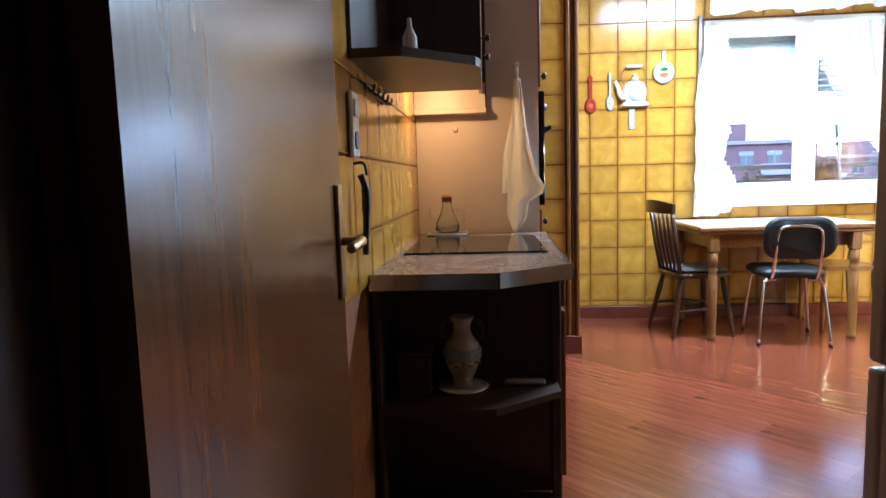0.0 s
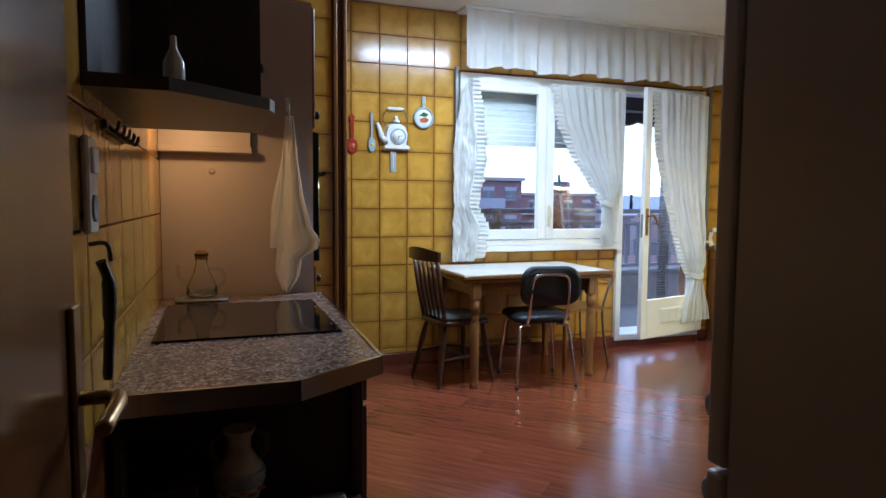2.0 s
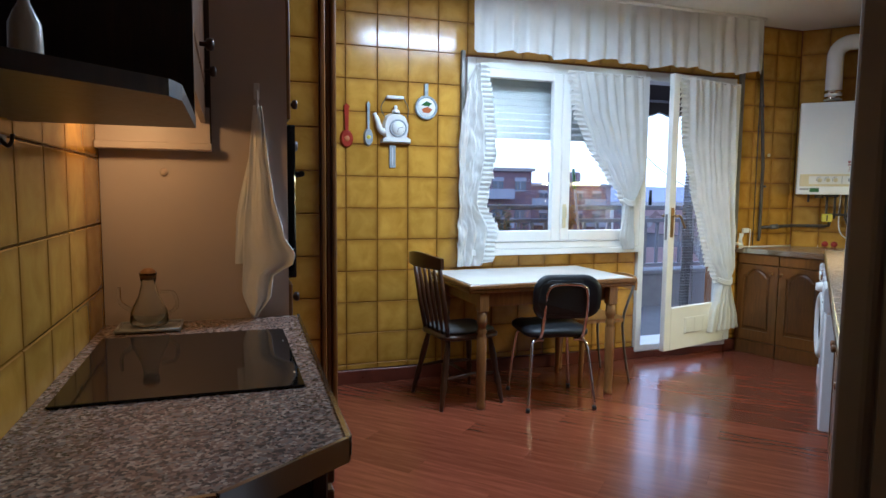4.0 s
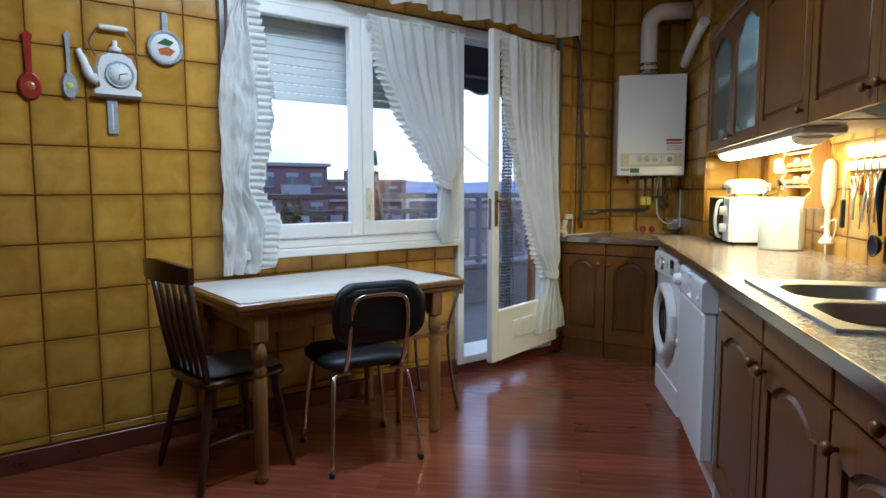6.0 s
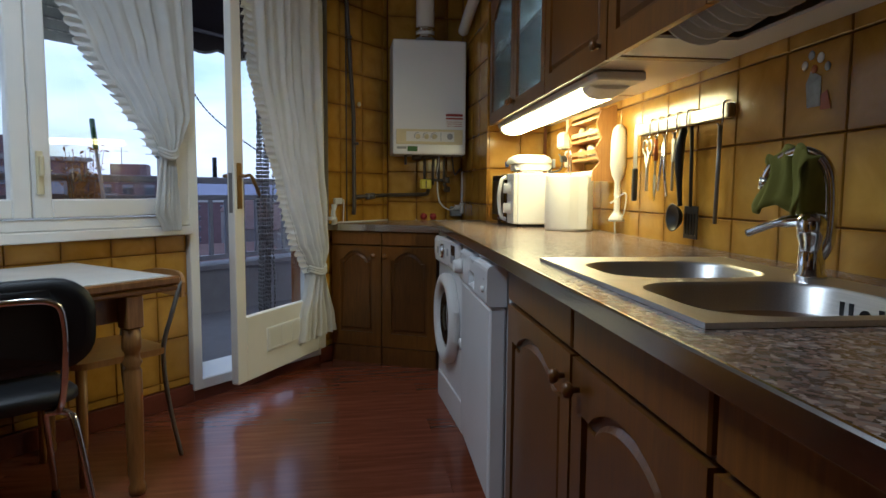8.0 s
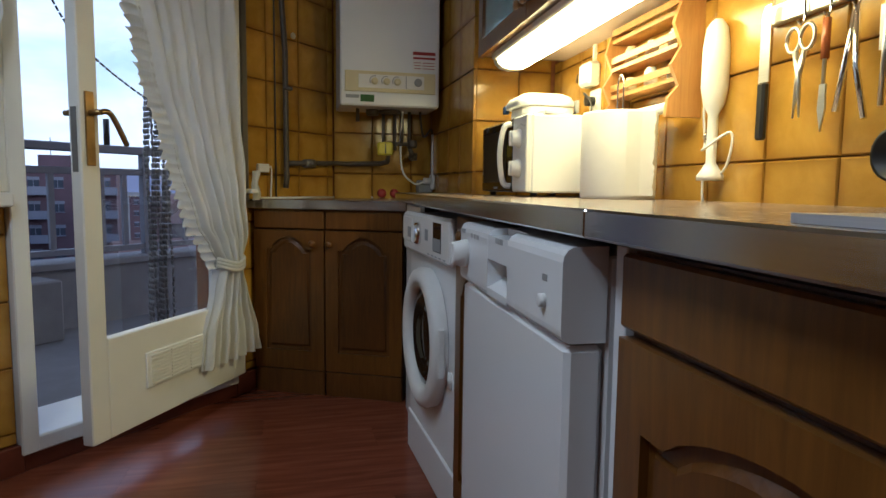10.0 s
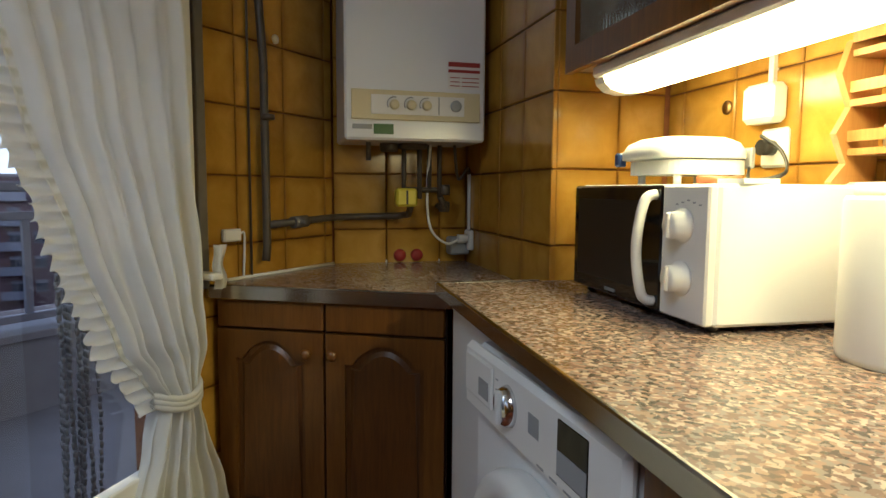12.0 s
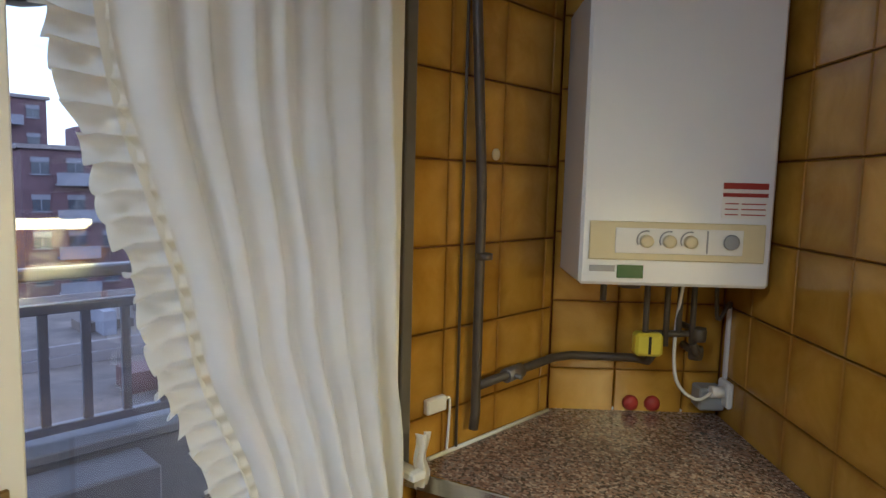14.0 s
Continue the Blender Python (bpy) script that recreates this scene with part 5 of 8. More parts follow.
TOPZ = 1.362
rail = thing("utensil_rail", RUN @ pose(0, -0.378, 0), "stainless magnetic utensil rail with hooks", "rail")
part("bar", boxes((-2.02, 0.0, TOPZ - 0.022, -1.375, 0.020, TOPZ + 0.022), bevel=0.003), STEEL, rail)
for x in (-1.50, -1.57, -1.64, -1.71, -1.78, -2.0):
    bm = bmesh.new()
    pipe(bm, curve([(x, 0.004, TOPZ + 0.03), (x, 0.024, TOPZ + 0.022), (x, 0.025, TOPZ - 0.03), (x, 0.032, TOPZ - 0.045), (x, 0.042, TOPZ - 0.038)]), 0.003, 6)
    part("hook", bm, CHROME, rail)


def hanging(name, x, z, label, pieces):
    t = thing(name, RUN @ pose(x, -0.346, z), label, "utensil", "utensils on the rail")
    for n, bmx, mt in pieces:
        part(n, bmx, mt, t)
    return t


bm = bmesh.new()
prism(bm, [(-0.017, 0.0), (0.017, 0.0), (0.017, 0.15), (0.008, 0.17), (-0.012, 0.172)], 0.004, 0.002)
hanging("kitchen_knife", -1.397, 1.212, "kitchen knife with a black handle on the magnetic rail", [("blade", bm, STEEL), ("handle", boxes((-0.012, -0.006, -0.13, 0.013, 0.012, 0.0), bevel=0.005), BLACK)])
bm = bmesh.new()
for sx in (-1, 1):
    pipe(bm, [(0.02 * math.cos(a) + sx * 0.02, 0.0, -0.035 + 0.026 * math.sin(a)) for a in [2 * math.pi * k / 14 for k in range(15)]], 0.004, 6)
    pipe(bm, [(sx * 0.012, 0.001 * sx, -0.06), (-sx * 0.003, 0.001 * sx, -0.12), (-sx * 0.010, 0.001 * sx, -0.20)], [0.006, 0.006, 0.002], 6)
hanging("scissors", -1.50, TOPZ - 0.04, "steel kitchen scissors hanging from the rail", [("blades", bm, STEEL)])
bm = bmesh.new()
pipe(bm, [(0.0, 0.0, 0.0), (0.0, 0.0, -0.14)], 0.004, 6)
prism(bm, [(-0.008, -0.14), (0.008, -0.14), (0.010, -0.19), (0.0, -0.235), (-0.010, -0.19)], 0.002, -0.002)
hanging("skewer_fork", -1.57, TOPZ - 0.04, "thin steel fork hanging from the rail", [("shaft", bm, STEEL), ("grip", rods(((0, 0, -0.01), (0, 0, -0.09), 0.008)), PAINT_ORANGE)])
bm = bmesh.new()
pipe(bm, [(0.0, 0.0, -0.005), (-0.012, 0.004, -0.12), (-0.04, 0.006, -0.22)], 0.006, 6)
pipe(bm, [(0.0, 0.0, -0.005), (0.016, 0.004, -0.12), (0.028, 0.006, -0.20)], 0.006, 6)
hanging("kitchen_tongs", -1.64, TOPZ - 0.04, "steel kitchen tongs hanging open from the rail", [("spring_clamp", bm, CHROME)])
bm = bmesh.new()
pipe(bm, [(0, 0, 0.0), (0, 0.002, -0.20)], 0.005, 6)
prism(bm, [(-0.012, -0.02), (0.012, -0.02), (0.010, -0.10), (-0.010, -0.10)], 0.004, -0.003)
hanging("peeler", -1.71, TOPZ - 0.04, "steel peeler hanging from the rail", [("body", bm, STEEL)])
bm = bmesh.new()
pipe(bm, curve([(0, 0, 0.01), (0.0, 0.014, -0.06), (0.0, 0.012, -0.16), (0.006, 0.002, -0.25)]), [0.008, 0.013, 0.014, 0.014, 0.015, 0.016, 0.016, 0.016, 0.016, 0.015, 0.014, 0.013, 0.011, 0.010, 0.009, 0.009, 0.008, 0.008, 0.008][:19], 8)
b2 = bmesh.new()
lathe(b2, [(0.004, -0.004), (0.03, 0.002), (0.046, 0.022), (0.048, 0.026), (0.043, 0.024), (0.028, 0.010), (0.004, 0.006)], 20, (0.012, 0.0, -0.29), "Y")
hanging("ladle", -1.78, TOPZ - 0.04, "black plastic ladle hanging from the rail", [("handle", bm, BLACK), ("bowl", b2, BLACK)])
bm = bmesh.new()
pipe(bm, [(0, 0, 0.0), (0, -0.006, -0.262)], 0.006, 6)
turner = hanging("slotted_turner", -1.83, TOPZ - 0.03, "black slotted turner hanging behind the ladle", [("handle", bm, BLACK)])
for k in range(5):
    part("slat", boxes((-0.042 + 0.019 * k, -0.012, -0.356, -0.031 + 0.019 * k, -0.008, -0.284)), BLACK, turner)
for z0, z1 in ((-0.285, -0.26), (-0.368, -0.355)):
    part("crossbar", boxes((-0.042, -0.012, z0, 0.045, -0.008, z1)), BLACK, turner)
bm = bmesh.new()
pipe(bm, [(0, 0, -0.005), (0, 0.004, -0.30)], [0.007, 0.006], 8)
hanging("sharpening_steel", -2.0, TOPZ - 0.04, "long steel rod hanging from the rail", [("rod", bm, GREY_METAL)])

decal = thing("tile_picture", RUN @ pose(-2.355, -0.3765, 1.385), "painted flower bunch on a glazed tile above the tap", "tile picture")
for k, (x, z, r, mt) in enumerate(((-0.02, 0.055, 0.013, CERAMIC), (0.012, 0.066, 0.012, CERAMIC_GREY), (0.035, 0.045, 0.012, CERAMIC), (-0.045, 0.03, 0.011, CERAMIC_GREY), (0.0, 0.03, 0.012, PAINT_ORANGE))):
    bm = bmesh.new()
    lathe(bm, [(r, 0), (r * 0.8, 0.0012), (0.002, 0.0015)], 9, (x, 0, z), "Y")
    part("flower", bm, mt, decal)
bm = bmesh.new()
prism(bm, [(-0.028, -0.06), (0.018, -0.06), (0.026, 0.0), (0.01, 0.028), (-0.026, 0.01)], 0.0, 0.0012)
part("vase", bm, CERAMIC_GREY, decal)
bm = bmesh.new()
prism(bm, [(-0.065, -0.07), (-0.03, -0.07), (-0.028, -0.035), (-0.05, -0.025)], 0.0, 0.0014)
part("fruit", bm, PAINT_ORANGE, decal)

# ---- boiler niche ----
BOILER = pose(7.368, 1.650, -0.02)   # x into the wall, y along it
bo = thing("gas_boiler", BOILER, "white wall-hung gas boiler with a cream control strip", "boiler")
part("casing", boxes((0.002, -0.248, 1.384, 0.30, 0.248, 2.142), bevel=0.008), ENAMEL, bo)
part("back_plate", boxes((0.30, -0.20, 1.42, 0.349, 0.20, 2.10)), GREY_METAL, bo)
strip = part("control_strip", boxes((-0.006, -0.226, 1.452, 0.0015, 0.226, 1.552), bevel=0.002), CREAM, bo, "cream control strip")
inset = part("control_inset", boxes((-0.009, -0.168, 1.470, -0.0065, 0.160, 1.536), bevel=0.001), WHITE_PLASTIC, strip)
for y in (0.081, 0.022, -0.032):
    bm = bmesh.new()
    lathe(bm, [(0.017, 0), (0.016, -0.012), (0.012, -0.014), (0.003, -0.014)], 18, (-0.0095, y, 1.503), "X")
    part("dial", bm, CREAM, strip)
    bm = bmesh.new()
    pipe(bm, [(-0.0100, y + 0.024 * math.cos(a), 1.505 + 0.024 * math.sin(a)) for a in [radians(-30 + 15 * k) for k in range(10)]], 0.002, 5)
    part("dial_scale", bm, GREY, strip)
bm = bmesh.new()
lathe(bm, [(0.020, 0), (0.020, -0.004), (0.017, -0.005), (0.003, -0.005)], 20, (-0.0095, -0.137, 1.505), "X")
part("gauge", bm, GREY, strip, "small round pressure gauge")
part("divider", boxes((-0.0105, -0.078, 1.474, -0.0092, -0.074, 1.533)), GREY, strip)
lab = part("sticker", boxes((-0.0012, -0.226, 1.566, 0.0012, -0.111, 1.658)), WHITE_PLASTIC, bo, "white and dark red information sticker")
bm = boxes((-0.0022, -0.226, 1.642, -0.0013, -0.111, 1.658), (-0.0022, -0.226, 1.622, -0.0013, -0.111, 1.632))
part("red_band", bm, RED, lab)
bm = bmesh.new()
for k in range(3):
    box(bm, -0.0020, -0.222, 1.575 + 0.014 * k, -0.0013, -0.16, 1.578 + 0.014 * k)
    box(bm, -0.0020, -0.152, 1.575 + 0.014 * k, -0.0013, -0.118, 1.578 + 0.014 * k)
part("print", bm, RED, lab)
part("green_tape", boxes((-0.0015, 0.082, 1.404, 0.001, 0.150, 1.438)), PAINT_GREEN, bo, "green tape over the badge")
part("badge", boxes((-0.0015, 0.156, 1.420, 0.001, 0.222, 1.436)), GREY, bo, "plain grey badge")
flue = thing("flue_pipe", IDENT, "white enamelled flue pipe with an elbow above the boiler", "flue pipe")
bm = bmesh.new()
FY = 1.668
bend = [(7.49, FY, 2.16), (7.49, FY, 2.50)] + [(7.49, FY - 0.11 * (1 - math.cos(a)), 2.50 + 0.11 * math.sin(a)) for a in [radians(15 * k) for k in range(1, 7)]] + [(7.49, FY - 0.30, 2.61)]
pipe(bm, bend, 0.062, 20)
part("pipe", bm, ENAMEL, flue)
bm = bmesh.new()
for k in range(2):
    lathe(bm, [(0.062, 0), (0.069, 0.002), (0.069, 0.03), (0.062, 0.032)], 24, (7.49, FY, 2.1435 + 0.05 * k))
part("collar", bm, CHROME, flue, "bright metal collars")
duct = bmesh.new()
pipe(duct, curve([Vector((6.86, 1.405, 2.37)), Vector((6.98, 1.412, 2.335)), Vector((7.22, 1.415, 2.265)), Vector((7.42, 1.415, 2.20))]), 0.036, 16)
dd = solid("vent_duct", duct, ENAMEL, IDENT, "white flexible vent duct from the cabinet top", "duct")
pipes = thing("boiler_pipes", IDENT, "dark copper and iron pipes under the boiler", "pipes")
for y, z1, x in ((1.80, 1.30, 7.50), (1.66, 1.14, 7.55), (1.60, 1.16, 7.55), (1.56, 1.20, 7.56), (1.52, 1.17, 7.56)):
    bm = bmesh.new()
    pipe(bm, [(x, y, 1.375), (x, y, z1)], 0.009, 8)
    part("pipe", bm, DARK_METAL, pipes)
bm = bmesh.new()
pipe(bm, curve([(7.55, 1.66, 1.20), (7.56, 1.63, 1.195), (7.58, 1.50, 1.195), (7.70, 1.50, 1.195)]), 0.010, 8)
part("pipe", bm, DARK_METAL, pipes)
bm = bmesh.new()
pipe(bm, curve([(7.55, 1.52, 1.17), (7.57, 1.50, 1.135), (7.70, 1.49, 1.13)]), 0.012, 8)
part("pipe", bm, DARK_METAL, pipes)
for r, h, at in ((0.022, 0.04, (7.56, 1.50, 1.175)), (0.022, 0.04, (7.60, 1.49, 1.11)), (0.055, 0.03, (7.53, 1.63, 1.345)), (0.034, 0.04, (7.53, 1.72, 1.335))):
    bm = bmesh.new()
    lathe(bm, [(r * 0.9, 0), (r, h * 0.25), (r, h * 0.75), (r * 0.9, h)], 14, at)
    part("fitting", bm, DARK_METAL, pipes)
v = part("gas_valve", boxes((7.525, 1.612, 1.132, 7.575, 1.692, 1.200), bevel=0.008), YELLOW, pipes, "yellow gas valve")
part("valve_slot", boxes((7.523, 1.648, 1.140, 7.526, 1.656, 1.192)), BLACK, v)
gas = thing("gas_pipe", IDENT, "dark painted gas pipe along the tiled wall", "pipe")
bm = bmesh.new()
P = [WIN @ Vector(q) for q in ((3.66, 6.615, 2.715), (3.80, 6.615, 2.715), (3.838, 6.615, 2.69), (3.845, 6.615, 2.60), (3.93, 6.615, 1.60), (3.932, 6.615, 1.0), (3.925, 6.615, 0.955))]
pipe(bm, P, 0.0135, 10)
part("riser", bm, DARK_METAL, gas)
bm = bmesh.new()
c0, c1 = WIN @ Vector((3.935, 6.612, 1.075)), WIN @ Vector((4.285, 6.612, 1.088))
pipe(bm, [c0, c1, Vector((7.685, 1.845, 1.088)), Vector((7.66, 1.66, 1.092)), Vector((7.60, 1.632, 1.10)), Vector((7.55, 1.632, 1.14))], 0.013, 10)
part("branch", bm, DARK_METAL, gas)
bm = bmesh.new()
a = WIN @ Vector((4.055, 6.612, 1.078))
b = WIN @ Vector((4.125, 6.612, 1.081))
rod(bm, a, b, 0.021)
rod(bm, a + (b - a) * 0.3 + Vector((-0.03, -0.03, 0)), a + (b - a) * 0.3, 0.007)
part("stopcock", bm, GREY_METAL, gas, "grey metal stopcock")
for z in (2.1, 1.42):
    q = WIN @ Vector((3.87 if z > 2 else 3.931, 6.60, z))
    bm = bmesh.new()
    lathe(bm, [(0.017, 0), (0.022, 0.002), (0.022, 0.016), (0.017, 0.018)], 14, q)
    part("clip", bm, DARK_METAL, gas)
strip = boxes((3.655, 6.612, 0.895, 3.688, 6.649, 2.40), bevel=0.003)
solid("cable_channel", strip, GREY_METAL, WIN, "grey metal channel beside the door frame", "channel")
bm = boxes((1.145, 6.615, 0.90, 1.172, 6.649, 2.36), bevel=0.003)
solid("shutter_strap", bm, GREY_METAL, WIN, "grey shutter strap channel beside the window", "channel")
s1 = thing("aerial_socket", WIN @ pose(3.80, 6.649, 1.047), "small white surface socket on the tiles", "socket")
part("plate", boxes((-0.035, -0.02, -0.02, 0.035, 0.0, 0.02), bevel=0.004), WHITE_PLASTIC, s1)
bm = bmesh.new()
pipe(bm, curve([(0.035, -0.008, 0.0), (0.055, -0.008, 0.005), (0.056, -0.008, -0.05), (0.05, -0.008, -0.14)]), 0.0035, 8)
part("cable", bm, WHITE_PLASTIC, s1)
bm = bmesh.new()
rod(bm, WIN @ Vector((3.885, 6.640, 0.90)), WIN @ Vector((3.885, 6.640, 2.70)), 0.004, seg=6)
solid("wall_cable", bm, DARK_METAL, IDENT, "thin brown cable running up the tiles", "cable")
bm = bmesh.new()
lathe(bm, [(0.016, 0), (0.016, -0.003), (0.003, -0.004)], 14, (4.022, 6.649, 1.70), "Y")
ov = solid("wall_button", bm, CREAM, WIN, "small cream oval sticker on the tiles", "sticker")
s2 = thing("power_socket", IDENT, "grey and white socket with a white plug on the niche wall", "socket")
part("box", boxes((7.64, 1.372, 0.935, 7.712, 1.452, 1.005), bevel=0.006), GREY, s2)
part("plate", boxes((7.60, 1.3655, 0.955, 7.675, 1.385, 1.035), bevel=0.005), WHITE_PLASTIC, s2)
part("plug", rods(((7.63, 1.386, 1.0), (7.63, 1.425, 1.0), 0.018)), WHITE_PLASTIC, s2)
part("duct", boxes((7.655, 1.3655, 1.036, 7.668, 1.376, 1.26)), WHITE_PLASTIC, s2)
bm = bmesh.new()
pipe(bm, curve([(7.63, 1.42, 0.998), (7.60, 1.48, 0.985), (7.58, 1.55, 1.05), (7.57, 1.565, 1.2), (7.53, 1.56, 1.39)]), 0.005, 8)
part("cord", bm, WHITE_PLASTIC, s2)
bm = bmesh.new()
pipe(bm, curve([(7.66, 1.372, 1.26), (7.62, 1.39, 1.28), (7.58, 1.44, 1.24), (7.53, 1.47, 1.38)]), 0.006, 8)
part("hose", bm, DARK_METAL, s2)
for y in (1.645, 1.575):
    bm = bmesh.new()
    lathe(bm, [(0.023, 0), (0.026, -0.006), (0.022, -0.02), (0.004, -0.024)], 12, (7.718, y, 0.93), "X")
    solid("pipe_cap", bm, RED, IDENT, "red plastic pipe cap low on the tiles", "pipe cap", "red pipe caps")
sp = thing("spur_plate", pose(6.875, 1.364, 0), "small metal name plate on the tiled column", "plate")
part("plate", boxes((-0.012, -0.145, 1.172, 0.0, -0.08, 1.208), bevel=0.003), BRASS, sp)
part("slot", boxes((-0.014, -0.135, 1.186, -0.0125, -0.09, 1.196)), GREY, sp)

# ---- hob counter ----
HOB = WIN
HOBTOP = WIN @ pose(0, -0.018, -0.022)  # what lies on the hob worktop
hu = thing("hob_cabinet", HOB, "dark-stained base cabinet with open angled end shelves", "cabinet")
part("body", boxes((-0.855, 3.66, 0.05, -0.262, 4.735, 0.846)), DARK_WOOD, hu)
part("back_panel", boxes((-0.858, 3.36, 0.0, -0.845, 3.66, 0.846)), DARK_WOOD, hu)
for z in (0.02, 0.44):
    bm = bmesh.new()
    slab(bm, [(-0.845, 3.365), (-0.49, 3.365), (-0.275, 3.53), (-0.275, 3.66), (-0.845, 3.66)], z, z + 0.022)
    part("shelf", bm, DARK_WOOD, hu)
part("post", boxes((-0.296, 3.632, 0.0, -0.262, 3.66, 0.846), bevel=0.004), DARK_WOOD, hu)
for x0, x1 in ((3.67, 4.19), (4.20, 4.73)):
    door = part("door", boxes((-0.262, x0, 0.10, -0.242, x1, 0.70), bevel=0.004), OAK, hu)
    bm = bmesh.new()
    lathe(bm, [(0.006, 0), (0.007, 0.012), (0.014, 0.016), (0.017, 0.024), (0.014, 0.031), (0.004, 0.034)], 14, (-0.242, x1 - 0.05 if x0 < 4 else x0 + 0.05, 0.62), "X")
    part("knob", bm, OAK, door)
    dr = part("drawer_front", boxes((-0.262, x0, 0.715, -0.242, x1, 0.838), bevel=0.004), OAK, hu)
    bm = bmesh.new()
    lathe(bm, [(0.006, 0), (0.007, 0.012), (0.014, 0.016), (0.017, 0.024), (0.014, 0.031), (0.004, 0.034)], 14, (-0.242, (x0 + x1) / 2, 0.79), "X")
    part("knob", bm, OAK, dr)
ht = thing("hob_worktop", HOBTOP, "speckled brown granite worktop with an angled end and metal edge", "worktop")
HP = [(-0.86, 3.345), (-0.478, 3.345), (-0.262, 3.502), (-0.235, 3.502 + 0.02), (-0.218, 4.735), (-0.86, 4.735)]
bm = bmesh.new()
slab(bm, HP, 0.870, 0.910)
part("slab", bm, GRANITE, ht)


def edge_band(pts, z0, z1, t, parent):
    bm = bmesh.new()
    for (xa, ya), (xb, yb) in zip(pts, pts[1:]):
        d = Vector((xb - xa, yb - ya)).normalized()
        nx, ny = d.y * t, -d.x * t
        a = [bm.verts.new((x, y, z)) for x, y in ((xa, ya), (xb, yb), (xb + nx, yb + ny), (xa + nx, ya + ny)) for z in (z0, z1)]
        for q in ((0, 2, 3, 1), (2, 4, 5, 3), (4, 6, 7, 5), (6, 0, 1, 7), (1, 3, 5, 7), (0, 6, 4, 2)):
            bm.faces.new([a[i] for i in q])
    part("metal_edge", bm, ALU, parent, "bright metal edge band")


edge_band([(-0.86, 3.3445), (-0.478, 3.3445), (-0.250, 3.506), (-0.214, 4.735)], 0.866, 0.914, 0.010, ht)
hob = thing("ceramic_hob", HOBTOP, "black ceramic glass hob set in the worktop", "hob")
part("glass", boxes((-0.825, 3.845, 0.911, -0.285, 4.49, 0.917), bevel=0.002), BLACK_GLASS, hob)
bm = bmesh.new()
for y in (3.95, 4.30):
    box(bm, -0.302, y, 0.9172, -0.298, y + 0.012, 0.9178)
part("markings", bm, WHITE_PLASTIC, hob)
vase = bmesh.new()
lathe(vase, [(0.042, 0), (0.050, 0.006), (0.038, 0.024), (0.055, 0.06), (0.075, 0.11), (0.079, 0.15), (0.070, 0.185), (0.046, 0.215), (0.036, 0.24), (0.038, 0.27), (0.050, 0.292), (0.052, 0.300), (0.042, 0.298), (0.028, 0.265)], 28)
vz = thing("vase", HOB @ pose(-0.60, 3.575, 0.4685) @ Matrix.Scale(0.80, 4), "painted ceramic amphora vase with two handles on the shelf", "vase")
part("body", vase, VASE, vz)
for s in (-1, 1):
    bm = bmesh.new()
    pipe(bm, curve([(s * 0.060, 0, 0.195), (s * 0.084, 0, 0.225), (s * 0.080, 0, 0.27), (s * 0.046, 0, 0.286)]), 0.009, 8)
    part("handle", bm, DARK_METAL, vz, "dark twisted handle")
bm = bmesh.new()
lathe(bm, [(0.0805, 0.125), (0.0815, 0.13), (0.0825, 0.160), (0.080, 0.168)], 28)
part("band", bm, CERAMIC_GREY, vz)
bm = bmesh.new()
for k in range(7):
    a = radians(-150 + 22 * k)
    lathe(bm, [(0.012, -0.004), (0.013, 0.0), (0.004, 0.003)], 8, (0.071 * math.cos(a), 0.071 * math.sin(a), 0.105 + 0.012 * (k % 2)))
part("painted_flowers", bm, PAINT_ORANGE, vz)
bm = bmesh.new()
lathe(bm, [(0.07, 0), (0.085, 0.003), (0.088, 0.006), (0.06, 0.005)], 24)
solid("saucer", bm, CERAMIC, HOB @ pose(-0.60, 3.575, 0.4622), "white saucer under the vase", "saucer")
wb = thing("wooden_box", HOB @ pose(-0.755, 3.52, 0.4621), "dark wooden holder box on the shelf", "box")
part("box", boxes((-0.055, -0.04, 0, 0.055, 0.05, 0.135), bevel=0.004), CHAIR_DARK, wb)
part("lid", boxes((-0.06, -0.045, 0.136, 0.06, 0.055, 0.15), bevel=0.003), CHAIR_DARK, wb)
bm = boxes((-0.46, 3.585, 0.4623, -0.32, 3.615, 0.482), bevel=0.006)
solid("rolling_grater", bm, STEEL, HOB, "small metal grater lying on the shelf", "grater")

oil = thing("glass_cruet", HOBTOP @ pose(-0.705, 4.62, 0.926), "glass oil cruet with a cork stopper on a tray", "cruet")
bm = bmesh.new()
lathe(bm, [(0.055, 0.004), (0.060, 0.015), (0.056, 0.05), (0.032, 0.10), (0.022, 0.14), (0.028, 0.175), (0.025, 0.172), (0.019, 0.14), (0.028, 0.10), (0.052, 0.05), (0.052, 0.010)], 24)
part("flask", bm, CLEAR, oil)
bm = bmesh.new()
pipe(bm, curve([(-0.05, 0, 0.05), (-0.085, 0, 0.08), (-0.088, 0, 0.13)]), [0.010, 0.009, 0.009, 0.008, 0.008, 0.008, 0.007, 0.006, 0.006, 0.006, 0.006, 0.005, 0.005], 8)
part("spout", bm, CLEAR, oil)
bm = bmesh.new()
pipe(bm, curve([(0.052, 0, 0.03), (0.085, 0, 0.06), (0.075, 0, 0.105), (0.034, 0, 0.11)]), 0.006, 8)
part("handle", bm, CLEAR, oil)
bm = bmesh.new()
lathe(bm, [(0.018, 0.15), (0.024, 0.158), (0.025, 0.18), (0.014, 0.19), (0.003, 0.191)], 14)
part("stopper", bm, TABLE_WOOD, oil, "turned cork stopper")
bm = bmesh.new()
slab(bm, round_rect(-0.80, -0.61, 4.56, 4.70, 0.03), 0.9125, 0.919)
